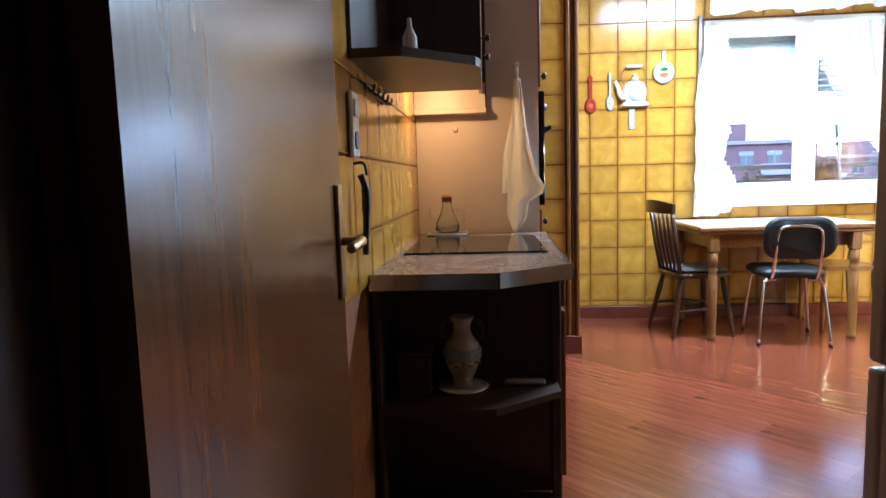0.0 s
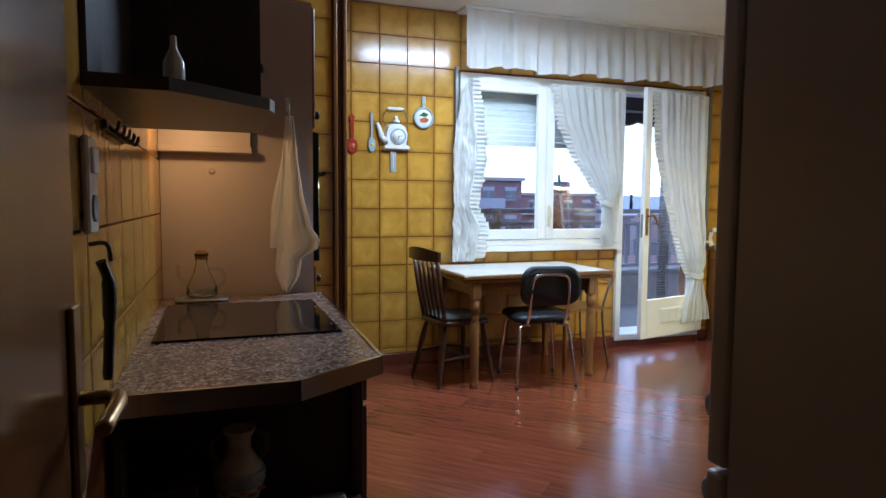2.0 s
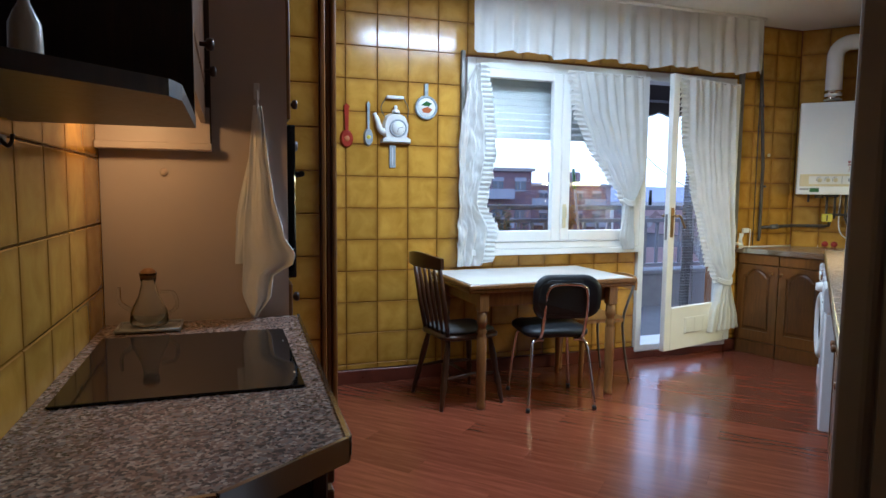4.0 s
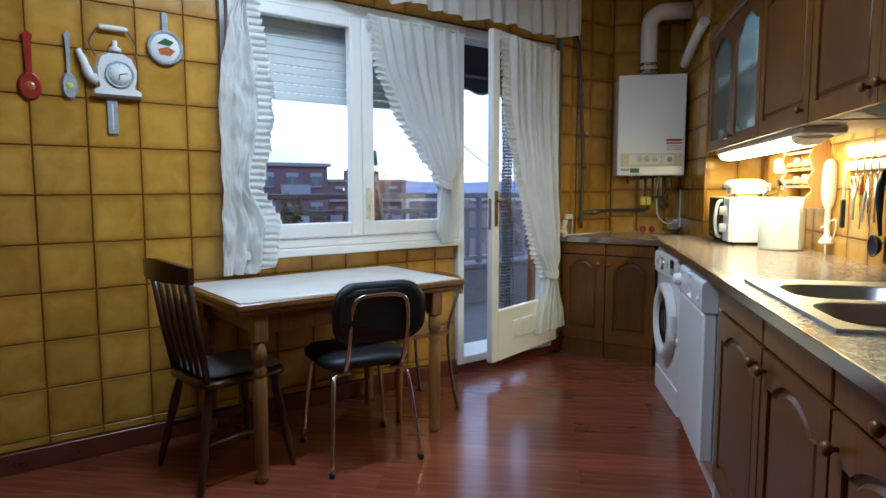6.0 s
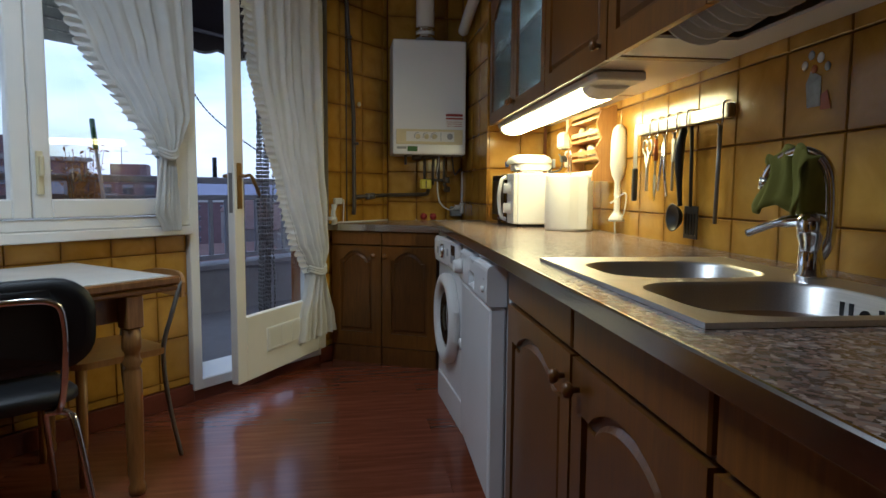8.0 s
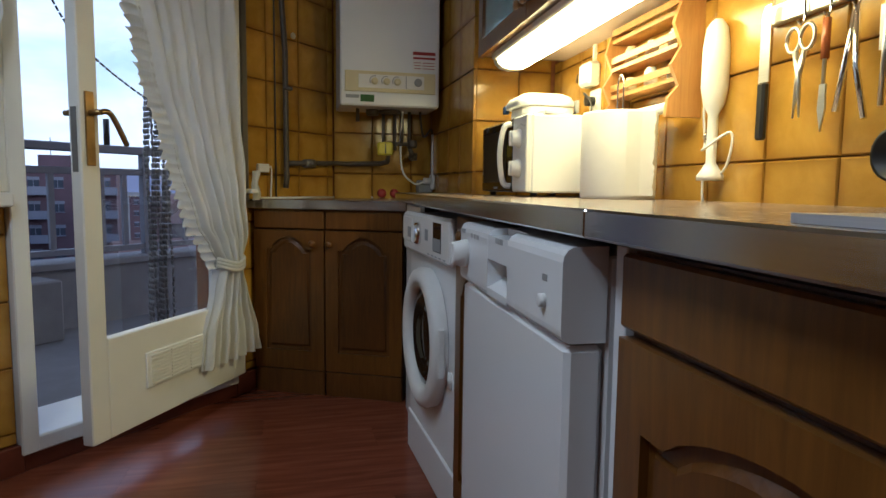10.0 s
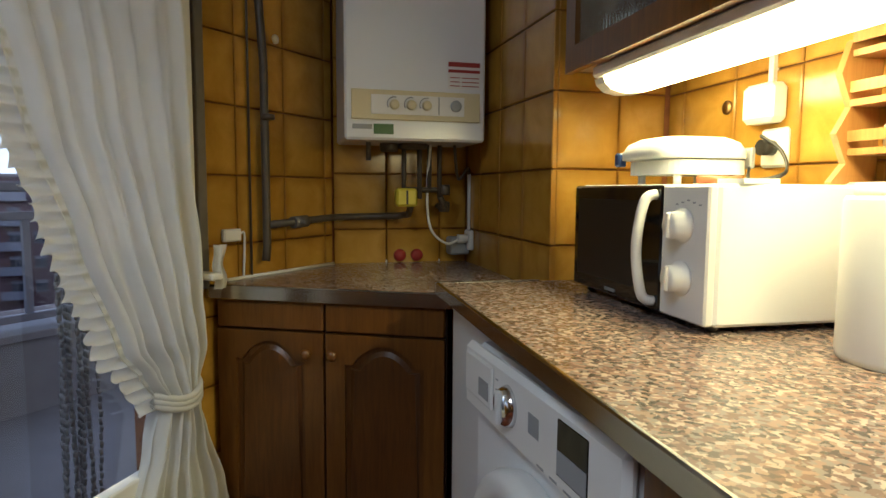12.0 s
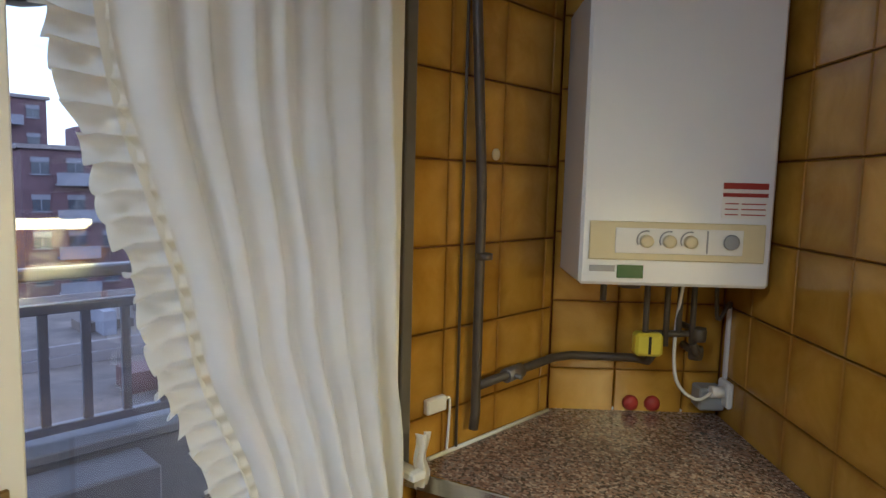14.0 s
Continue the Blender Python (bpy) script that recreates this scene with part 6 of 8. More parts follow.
for a, b in (((-0.80, 4.56), (-0.61, 4.56)), ((-0.61, 4.56), (-0.61, 4.70)), ((-0.61, 4.70), (-0.80, 4.70)), ((-0.80, 4.70), (-0.80, 4.56))):
    rod(bm, (*a, 0.920), (*b, 0.920), 0.006, seg=8)
solid("small_tray", bm, GREY, HOBTOP, "small grey tray under the cruet", "tray")

# ---- hood and its wall units ----
hd = thing("hood_cabinet", HOB, "dark wall cabinet with an open niche and lit hood below", "cabinet")
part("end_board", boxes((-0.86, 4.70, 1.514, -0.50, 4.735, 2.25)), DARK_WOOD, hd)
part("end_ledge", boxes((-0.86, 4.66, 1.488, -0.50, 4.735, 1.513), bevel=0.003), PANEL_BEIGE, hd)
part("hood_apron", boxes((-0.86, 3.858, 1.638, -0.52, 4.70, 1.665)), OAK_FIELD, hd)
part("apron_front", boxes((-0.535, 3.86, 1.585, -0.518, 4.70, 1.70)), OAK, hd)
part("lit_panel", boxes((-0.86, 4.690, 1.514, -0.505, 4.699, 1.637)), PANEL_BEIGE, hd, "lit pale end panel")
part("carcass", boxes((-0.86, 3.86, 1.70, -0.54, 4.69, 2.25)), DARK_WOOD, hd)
for x0, x1 in ((3.865, 4.275), (4.28, 4.69)):
    d = part("door", boxes((-0.538, x0, 1.71, -0.516, x1, 2.24), bevel=0.004), OAK, hd)
    bm = bmesh.new()
    lathe(bm, [(0.006, 0), (0.007, 0.014), (0.015, 0.018), (0.018, 0.028), (0.015, 0.036), (0.004, 0.038)], 14, (-0.516, x1 - 0.06, 1.75), "X")
    part("knob", bm, DARK_WOOD, d)
ot = thing("open_shelf_unit", HOB, "dark open wall shelf with a slanted end above the hob", "shelf")
# Bottom board takes the darker wood to imitate the shelf's shaded inside.
bm = bmesh.new()
slab(bm, [(-0.86, 3.17), (-0.72, 3.17), (-0.53, 3.35), (-0.515, 3.40), (-0.515, 3.855), (-0.86, 3.855)], 1.490, 1.515)
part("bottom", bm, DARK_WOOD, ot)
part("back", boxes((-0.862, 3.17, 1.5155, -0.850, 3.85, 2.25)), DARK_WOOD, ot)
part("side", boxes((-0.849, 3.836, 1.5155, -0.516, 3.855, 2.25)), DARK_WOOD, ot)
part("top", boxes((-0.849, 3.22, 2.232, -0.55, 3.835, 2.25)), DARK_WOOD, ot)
bm = bmesh.new()
lathe(bm, [(0.022, 0), (0.024, 0.01), (0.022, 0.075), (0.008, 0.105), (0.007, 0.13), (0.003, 0.132)], 14)
solid("small_bottle", bm, CERAMIC, HOB @ pose(-0.725, 3.42, 1.5155), "small pale bottle on the open shelf", "bottle")
bm = bmesh.new()
lathe(bm, [(0.022, 0.0), (0.024, -0.004), (0.018, -0.007), (0.003, -0.008)], 16, (-0.76, 4.40, 1.6375))
solid("hood_bulb", bm, glow("hood_bulb_glow", (1.0, 0.62, 0.25), 9.0), HOB, "glowing warm hood lamp", "lamp")
hooks = thing("key_hooks", HOB @ pose(-0.858, 3.56, 1.445), "dark wrought-iron hook rail on the tiles", "hook rail")
part("bar", boxes((0, -0.20, -0.009, 0.008, 0.20, 0.009)), DARK_METAL, hooks)
for k in range(5):
    bm = bmesh.new()
    y = -0.17 + 0.085 * k
    pipe(bm, curve([(0.006, y, 0.0), (0.018, y, -0.012), (0.025, y, -0.003), (0.027, y, 0.010)]), 0.004, 8)
    part("hook", bm, DARK_METAL, hooks)
sw2 = thing("light_switch", HOB @ pose(-0.858, 3.165, 1.317), "white double switch and socket plate on the tiles", "switch")
part("plate", boxes((0, -0.04, -0.085, 0.012, 0.04, 0.085), bevel=0.004), WHITE_PLASTIC, sw2)
part("rocker", boxes((0.012, -0.025, 0.02, 0.018, 0.025, 0.065), bevel=0.002), WHITE_PLASTIC, sw2)
bm = bmesh.new()
lathe(bm, [(0.024, 0), (0.024, 0.004), (0.018, 0.002), (0.004, 0.002)], 18, (0.012, 0, -0.04), "X")
part("socket", bm, GREY, sw2)
op = thing("can_opener", HOB @ pose(-0.855, 3.14, 1.095), "black-handled opener hanging on the tiles", "opener")
bm = bmesh.new()
pipe(bm, curve([(0.02, 0, 0.09), (0.03, 0.01, 0.05), (0.03, 0.005, -0.02), (0.025, 0, -0.12)]), [0.009] * 6 + [0.012] * 6 + [0.009] * 6 + [0.007], 8)
part("grip", bm, BLACK, op)
bm = bmesh.new()
pipe(bm, curve([(0.003, 0, 0.12), (0.03, 0, 0.12), (0.035, 0.01, 0.09)]), 0.004, 8)
part("hook", bm, DARK_METAL, op)
bm = bmesh.new()
lathe(bm, [(0.014, 0), (0.014, -0.003), (0.003, -0.004)], 12, (-0.66, 4.7375, 1.415), "Y")
solid("adhesive_hook", bm, PANEL_BEIGE, HOB, "small beige stick-on hook", "hook")

# ---- tall unit, towel, oven edge ----
tu = thing("tall_cabinet", HOB, "tall oven housing with pinkish side panel and oak doors", "cabinet")
part("side_panel", boxes((-0.86, 4.74, 0.0, -0.240, 4.765, 2.15)), PANEL_BEIGE, tu, "pinkish laminate side panel")
part("body", boxes((-0.86, 4.766, 0.0, -0.245, 5.61, 2.15)), OAK_FIELD, tu)
for z0, z1, kz in ((1.62, 2.14, 1.69), (0.86, 1.0, 0.93), (0.60, 0.845, 0.76), (0.10, 0.585, 0.40)):
    d = part("door", boxes((-0.243, 4.775, z0, -0.222, 5.60, z1), bevel=0.004), OAK, tu)
    bm = bmesh.new()
    lathe(bm, [(0.006, 0), (0.007, 0.014), (0.016, 0.018), (0.019, 0.028), (0.016, 0.036), (0.004, 0.038)], 14, (-0.222, 4.90, kz), "X")
    part("knob", bm, DARK_WOOD, d)
ov = thing("built_in_oven", HOB, "black built-in oven with bar handle and control knobs", "oven")
part("front", boxes((-0.243, 4.79, 1.02, -0.205, 5.585, 1.60), bevel=0.005), BLACK_GLASS, ov)
bm = bmesh.new()
rod(bm, (-0.175, 4.85, 1.42), (-0.175, 5.52, 1.42), 0.011)
rod(bm, (-0.205, 4.87, 1.42), (-0.175, 4.87, 1.42), 0.008)
rod(bm, (-0.205, 5.50, 1.42), (-0.175, 5.50, 1.42), 0.008)
part("handle", bm, BLACK, ov)
for k in range(4):
    bm = bmesh.new()
    lathe(bm, [(0.02, 0), (0.018, 0.02), (0.004, 0.022)], 14, (-0.205, 4.92 + 0.15 * k, 1.53), "X")
    part("dial", bm, GREY, ov)
pot = thing("red_pot", HOB @ pose(-0.42, 5.0, 2.152), "dark red enamel pot on top of the tall cabinet", "pot")
bm = bmesh.new()
lathe(bm, [(0.10, 0), (0.125, 0.01), (0.13, 0.10), (0.124, 0.10), (0.118, 0.014)], 28)
part("body", bm, TERRACOTTA, pot)
bm = bmesh.new()
lathe(bm, [(0.131, 0.10), (0.13, 0.106), (0.06, 0.13), (0.02, 0.136), (0.02, 0.155), (0.004, 0.157)], 28)
part("lid", bm, TERRACOTTA, pot)
tw = thing("hand_towel", HOB @ pose(-0.345, 4.705, -0.012), "white kitchen towel hanging from a hook on the side panel", "towel")
bm = bmesh.new()
zs = [0.905 + (1.665 - 0.905) * i / 40 for i in range(41)]
le = along(zs, [(0.905, -0.030), (1.0, -0.062), (1.2, -0.056), (1.45, -0.032), (1.665, -0.014)])
ri = along(zs, [(0.905, -0.015), (0.98, 0.035), (1.06, 0.045), (1.095, 0.115), (1.13, 0.125), (1.2, 0.085), (1.35, 0.05), (1.5, 0.03), (1.665, 0.012)])
curtain_sheet(bm, zs, le, ri, 1.35, [0.013 - 0.005 * i / 40 for i in range(41)], -0.012, 60, 31)
tc_ob = part("cloth", bm, TOWEL, tw)
tc_ob.modifiers.new("thick", "SOLIDIFY").thickness = 0.004
bm = bmesh.new()
zs2 = [1.10 + 0.5 * i / 20 for i in range(21)]
curtain_sheet(bm, zs2, along(zs2, [(1.10, -0.085), (1.25, -0.08), (1.6, -0.012)]), along(zs2, [(1.10, -0.04), (1.3, -0.02), (1.6, 0.01)]), 0.7, [0.004] * 21, 0.016, 20, 33)
part("fold", bm, TOWEL, tw)
bm = bmesh.new()
pipe(bm, curve([(0, 0.033, 1.72), (0, 0.005, 1.715), (0, -0.012, 1.69), (0, -0.012, 1.66), (0, 0.0, 1.652)]), 0.004, 8)
box(bm, -0.010, 0.028, 1.69, 0.010, 0.034, 1.75, bevel=0.002)
part("hook", bm, WHITE_PLASTIC, tw, "white plastic hook")

cp = thing("larder_cupboard", HOB, "tall oak larder cupboard with drawers beside the window wall", "cupboard")
part("body", boxes((-0.30, 5.74, 0.0, 0.058, 6.645, 2.72)), OAK, cp)
for px0, px1, py in ((0.004, 0.030, 5.60), (0.031, 0.059, 5.615), (0.060, 0.085, 5.60)):
    part("pilaster", boxes((px0, py, 0.0, px1, 5.738, 2.74), bevel=0.007), OAK, cp, "moulded oak corner post")
part("pilaster_base", boxes((-0.01, 5.588, 0.0, 0.098, 5.598, 0.12), bevel=0.004), BASEBOARD, cp)
for z0, z1, kz in ((1.50, 2.70, 1.60), (1.30, 1.49, 1.40), (0.92, 1.29, 1.2), (0.76, 0.91, 0.835), (0.60, 0.75, 0.675), (0.44, 0.59, 0.515), (0.1, 0.43, 0.3)):
    d = part("drawer_front" if z1 - z0 < 0.3 else "door", boxes((0.060, 5.78, z0, 0.080, 6.62, z1), bevel=0.004), OAK, cp)
    bm = bmesh.new()
    lathe(bm, [(0.006, 0), (0.007, 0.012), (0.014, 0.016), (0.017, 0.024), (0.014, 0.031), (0.004, 0.034)], 14, (0.080, 6.2, kz), "X")
    part("knob", bm, OAK, d)

# ---- fridge ----
fr = thing("fridge_freezer", HOB, "tall off-white fridge-freezer seen from its side", "fridge")
part("body", boxes((0.372, 2.36, 0.03, 0.965, 2.935, 1.98), bevel=0.006), FRIDGE, fr)
for z0, z1 in ((0.04, 0.705), (0.718, 1.98)):
    bm = bmesh.new()
    box(bm, 0.374, 2.944, z0, 0.963, 3.000, z1, bevel=0.012, seg=3)
    d = part("door", bm, FRIDGE, fr)
    part("gasket", boxes((0.385, 2.935, z0 + 0.01, 0.95, 2.944, z1 - 0.01)), GREY, d, "grey rubber door seal")
    zh = 0.60 if z0 < 0.5 else 0.80
    bm = bmesh.new()
    pipe(bm, curve([(0.41, 3.000, zh), (0.41, 3.028, zh + 0.02), (0.41, 3.032, zh + 0.05), (0.41, 3.000, zh + 0.075)]), 0.008, 8)
    part("handle", bm, GREY, d, "short curved handle")
for x in (0.42, 0.91):
    for y in (2.42, 2.95):
        part("foot", rods(((x, y, 0.0), (x, y, 0.03), 0.02)), BLACK, fr)

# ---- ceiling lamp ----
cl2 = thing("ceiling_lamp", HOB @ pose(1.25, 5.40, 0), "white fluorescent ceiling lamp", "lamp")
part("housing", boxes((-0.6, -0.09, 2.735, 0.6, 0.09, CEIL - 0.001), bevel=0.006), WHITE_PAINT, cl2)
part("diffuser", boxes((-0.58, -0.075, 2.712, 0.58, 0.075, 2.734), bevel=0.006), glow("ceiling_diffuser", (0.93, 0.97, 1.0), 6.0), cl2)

# ---- table ----
TZ = 0.790
tb = thing("dining_table", WIN @ pose(1.525, 6.235, 0, 0, 0, 1.2), "wooden extending table with a white laminate top", "table")
part("tabletop", boxes((-0.585, -0.355, TZ - 0.004, 0.585, 0.355, TZ + 0.004)), TABLE_WHITE, tb, "white laminate top")
bm = boxes((-0.61, -0.38, TZ - 0.028, 0.61, -0.355, TZ + 0.002), (-0.61, 0.355, TZ - 0.028, 0.61, 0.38, TZ + 0.002), (-0.61, -0.355, TZ - 0.028, -0.585, 0.355, TZ + 0.002),
           (0.585, -0.355, TZ - 0.028, 0.61, 0.355, TZ + 0.002), bevel=0.006)
part("top_edge", bm, TABLE_WOOD, tb)
part("extension_leaf", boxes((-0.605, -0.372, TZ - 0.052, 0.605, 0.372, TZ - 0.030), bevel=0.006), TABLE_WOOD, tb)
bm = boxes((-0.50, -0.30, TZ - 0.15, 0.50, -0.28, TZ - 0.053), (-0.50, 0.28, TZ - 0.15, 0.50, 0.30, TZ - 0.053), (-0.50, -0.28, TZ - 0.15, -0.48, 0.28, TZ - 0.053), (0.48, -0.28, TZ - 0.15, 0.50, 0.28, TZ - 0.053))
part("apron", bm, TABLE_WOOD, tb)
for x in (-0.505, 0.435):
    for y in (-0.335, 0.315):
        bm = bmesh.new()
        box(bm, x - 0.032, y - 0.032, TZ - 0.17, x + 0.032, y + 0.032, TZ - 0.053, bevel=0.004)
        lathe(bm, [(0.022, 0), (0.028, 0.008), (0.030, 0.03), (0.024, 0.045), (0.027, 0.08), (0.031, 0.30), (0.031, 0.46), (0.024, 0.475), (0.034, 0.495), (0.026, 0.51), (0.026, 0.53), (0.034, 0.548), (0.030, TZ - 0.17)], 20, (x, y, 0))
        part("leg", bm, TABLE_WOOD, tb)


# ---- chairs ----
def office_chair():
    c = thing("black_chair", WIN @ pose(1.533, 5.935, 0, 0, 0, -9.3), "black vinyl chair with a chrome tube frame at the table", "chair")
    bm = bmesh.new()
    rings = []
    for inset, z in ((0.03, 0.445), (0.0, 0.462), (0.0, 0.485), (0.02, 0.503), (0.08, 0.512), (0.15, 0.513)):
        rings.append([bm.verts.new((x, y, z)) for x, y in round_rect(-0.215 + inset, 0.215 - inset, -0.17 + inset, 0.25 - inset, max(0.02, 0.09 - inset * 0.4))])
    for a, b in zip(rings, rings[1:]):
        for k in range(len(a)):
            f = bm.faces.new((a[k], a[(k + 1) % len(a)], b[(k + 1) % len(a)], b[k]))
            f.smooth = True
    bm.faces.new(rings[-1])
    bm.faces.new(rings[0][::-1])
    part("seat", bm, VINYL, c)
    bm = bmesh.new()
    rings = []
    for inset, y in ((0.03, -0.030), (0.004, -0.024), (0.0, 0.0), (0.012, 0.018), (0.05, 0.026), (0.09, 0.028)):
        rings.append([bm.verts.new((x, -0.235 + y - 0.9 * x * x - 0.10 * (z - 0.72), z)) for x, z in round_rect(-0.215 + inset, 0.215 - inset, 0.585 + inset, 0.862 - inset, max(0.02, 0.10 - inset * 0.5))])
    for a, b in zip(rings, rings[1:]):
        for k in range(len(a)):
            f = bm.faces.new((a[k], a[(k + 1) % len(a)], b[(k + 1) % len(a)], b[k]))
            f.smooth = True
    bm.faces.new(rings[-1])
    bm.faces.new(rings[0][::-1])
    part("backrest", bm, VINYL, c)
    bm = bmesh.new()
    pts = [(-0.135, -0.13, 0.435), (-0.135, -0.205, 0.47), (-0.135, -0.262, 0.60), (-0.130, -0.285, 0.74), (-0.10, -0.293, 0.795), (0.0, -0.283, 0.805), (0.10, -0.293, 0.795), (0.130, -0.285, 0.74), (0.135, -0.262, 0.60), (0.135, -0.205, 0.47), (0.135, -0.13, 0.435)]
    pipe(bm, curve(pts), 0.011, 10)
    part("back_frame", bm, CHROME, c)
    for sx in (-1, 1):
        for (y0, y1) in ((-0.15, -0.235), (0.17, 0.225)):
            bm = bmesh.new()
            pipe(bm, curve([(sx * 0.10, y0, 0.437), (sx * 0.165, y0, 0.425), (sx * 0.185, (y0 * 2 + y1) / 3, 0.36), (sx * 0.218, y1, 0.012)]), 0.0105, 10)
            leg = part("leg", bm, CHROME, c)
            part("rubber_foot", rods(((sx * 0.218, y1, 0.0), (sx * 0.216, y1, 0.025), 0.0135)), BLACK, leg)
    return c


office_chair()


def windsor():
    c = thing("windsor_chair", WIN @ pose(0.975, 6.155, 0, 0, 0, -82), "dark turned-wood spindle-back chair with a flat cushion", "chair")
    bm = bmesh.new()
    rings = []
    for inset, z in ((0.02, 0.425), (0.0, 0.435), (0.0, 0.452), (0.015, 0.462), (0.10, 0.457)):
        rings.append([bm.verts.new((x, y, z)) for x, y in round_rect(-0.205 + inset, 0.205 - inset, -0.20 + inset, 0.21 - inset, max(0.02, 0.09 - inset * 0.4))])
    for a, b in zip(rings, rings[1:]):
        for k in range(len(a)):
            f = bm.faces.new((a[k], a[(k + 1) % len(a)], b[(k + 1) % len(a)], b[k]))
            f.smooth = True
    bm.faces.new(rings[-1])
    bm.faces.new(rings[0][::-1])
    part("seat", bm, CHAIR_DARK, c)
    for sx in (-1, 1):
        for y0, y1 in ((-0.15, -0.235), (0.15, 0.205)):
            bm = bmesh.new()
            n = 9
            pts = [(sx * (0.14 + 0.075 * k / n), y0 + (y1 - y0) * k / n, 0.43 * (1 - k / n)) for k in range(n + 1)]
            pipe(bm, pts, [0.013, 0.017, 0.021, 0.022, 0.019, 0.016, 0.022, 0.016, 0.015, 0.011], 10)
            part("leg", bm, CHAIR_DARK, c)
        bm = bmesh.new()
        pipe(bm, [(sx * 0.185, -0.19, 0.19), (sx * 0.178, 0.0, 0.20), (sx * 0.172, 0.175, 0.19)], [0.009, 0.014, 0.009], 8)
        part("stretcher", bm, CHAIR_DARK, c)
        bm = bmesh.new()
        pipe(bm, [(sx * 0.165, -0.165, 0.445), (sx * 0.175, -0.20, 0.65), (sx * 0.185, -0.245, 0.93)], [0.014, 0.018, 0.014], 10)
        part("back_post", bm, CHAIR_DARK, c)
    part("stretcher", rods(((-0.175, 0.0, 0.195), (0.175, 0.0, 0.195), 0.011)), CHAIR_DARK, c)
    for k in range(4):
        x = -0.10 + 0.2 * k / 3
        bm = bmesh.new()
        a0, a1 = Vector((x * 0.95, -0.17, 0.455)), Vector((x * 1.1, -0.245, 0.90))
        pr = []
        for t in range(5):
            p = a0.lerp(a1, t / 4)
            pr.append(p)
        pipe(bm, pr, [0.007, 0.014, 0.018, 0.013, 0.007], 8)
        part("spindle", bm, CHAIR_DARK, c)
    bm = bmesh.new()
    pts, lo = [], []
    for k in range(15):
        x = -0.235 + 0.47 * k / 14
        pts.append((x, -0.248 - 0.045 * (1 - (x / 0.235) ** 2)))
    rings = []
    for x, y in pts:
        h = 0.962 + 0.016 * math.cos(x * 9)
        rings.append([bm.verts.new((x, y + dy, z)) for dy, z in ((-0.011, 0.885), (0.011, 0.885), (0.011, h), (-0.011, h))])
    for a, b in zip(rings, rings[1:]):
        for i in range(4):
            bm.faces.new((a[i], a[(i + 1) % 4], b[(i + 1) % 4], b[i]))
    bm.faces.new(rings[0])
    bm.faces.new(rings[-1][::-1])
    part("crest_rail", bm, CHAIR_DARK, c)
    return c


windsor()
bm = bmesh.new()
rings = []
for inset, z in ((0.02, 0.460), (0.0, 0.470), (0.005, 0.482), (0.04, 0.490), (0.12, 0.492)):
    rings.append([bm.verts.new((x, y, z + 0.003 * math.sin(x * 30) * math.cos(y * 26))) for x, y in round_rect(-0.185 + inset, 0.185 - inset, -0.175 + inset, 0.185 - inset, max(0.02, 0.06 - inset * 0.3))])
for a, b in zip(rings, rings[1:]):
    for k in range(len(a)):
        f = bm.faces.new((a[k], a[(k + 1) % len(a)], b[(k + 1) % len(a)], b[k]))
        f.smooth = True
bm.faces.new(rings[-1])
bm.faces.new(rings[0][::-1])
CUSHION = cloth("patterned_grey_cushion", (0.10, 0.10, 0.10), 0.0)
solid("seat_cushion", bm, CUSHION, WIN @ pose(0.975, 6.155, 0.0025, 0, 0, -82), "flat grey patterned cushion on the spindle-back chair", "cushion")


def light_chair():
    c = thing("light_wood_chair", WIN @ pose(2.065, 6.29, 0, 0, 0, 88), "light wooden chair with a bent backrest at the table end", "chair")
    bm = bmesh.new()
    slab(bm, round_rect(-0.19, 0.19, -0.18, 0.20, 0.06), 0.445, 0.470)
    part("seat", bm, CHAIR_LIGHT, c)
    for sx in (-1, 1):
        bm = bmesh.new()
        pipe(bm, [(sx * 0.165, 0.165, 0.445), (sx * 0.17, 0.172, 0.20), (sx * 0.175, 0.18, 0.0)], [0.020, 0.020, 0.013], 10)
        part("leg", bm, CHAIR_LIGHT, c)
        bm = bmesh.new()
        pipe(bm, curve([(sx * 0.185, -0.235, 0.735), (sx * 0.18, -0.19, 0.60), (sx * 0.17, -0.155, 0.455), (sx * 0.18, -0.165, 0.25), (sx * 0.195, -0.205, 0.0)]), 0.0095, 8)
        part("back_leg", bm, GREY_METAL, c, "thin dark metal back leg")
    bm = bmesh.new()
    rings = []
    for k in range(13):
        x = -0.20 + 0.40 * k / 12
        y = -0.232 - 0.055 * (1 - (x / 0.2) ** 2)
        top = 0.765 - 0.035 * (x / 0.2) ** 4
        rings.append([bm.verts.new((x, y + dy, z)) for dy, z in ((-0.008, 0.655 + 0.015 * (x / 0.2) ** 2), (0.008, 0.655 + 0.015 * (x / 0.2) ** 2), (0.004, top), (-0.012, top))])
    for a, b in zip(rings, rings[1:]):
        for i in range(4):
            bm.faces.new((a[i], a[(i + 1) % 4], b[(i + 1) % 4], b[i]))
    bm.faces.new(rings[0])
    bm.faces.new(rings[-1][::-1])
    part("backrest", bm, CHAIR_LIGHT, c)
    return c


light_chair()

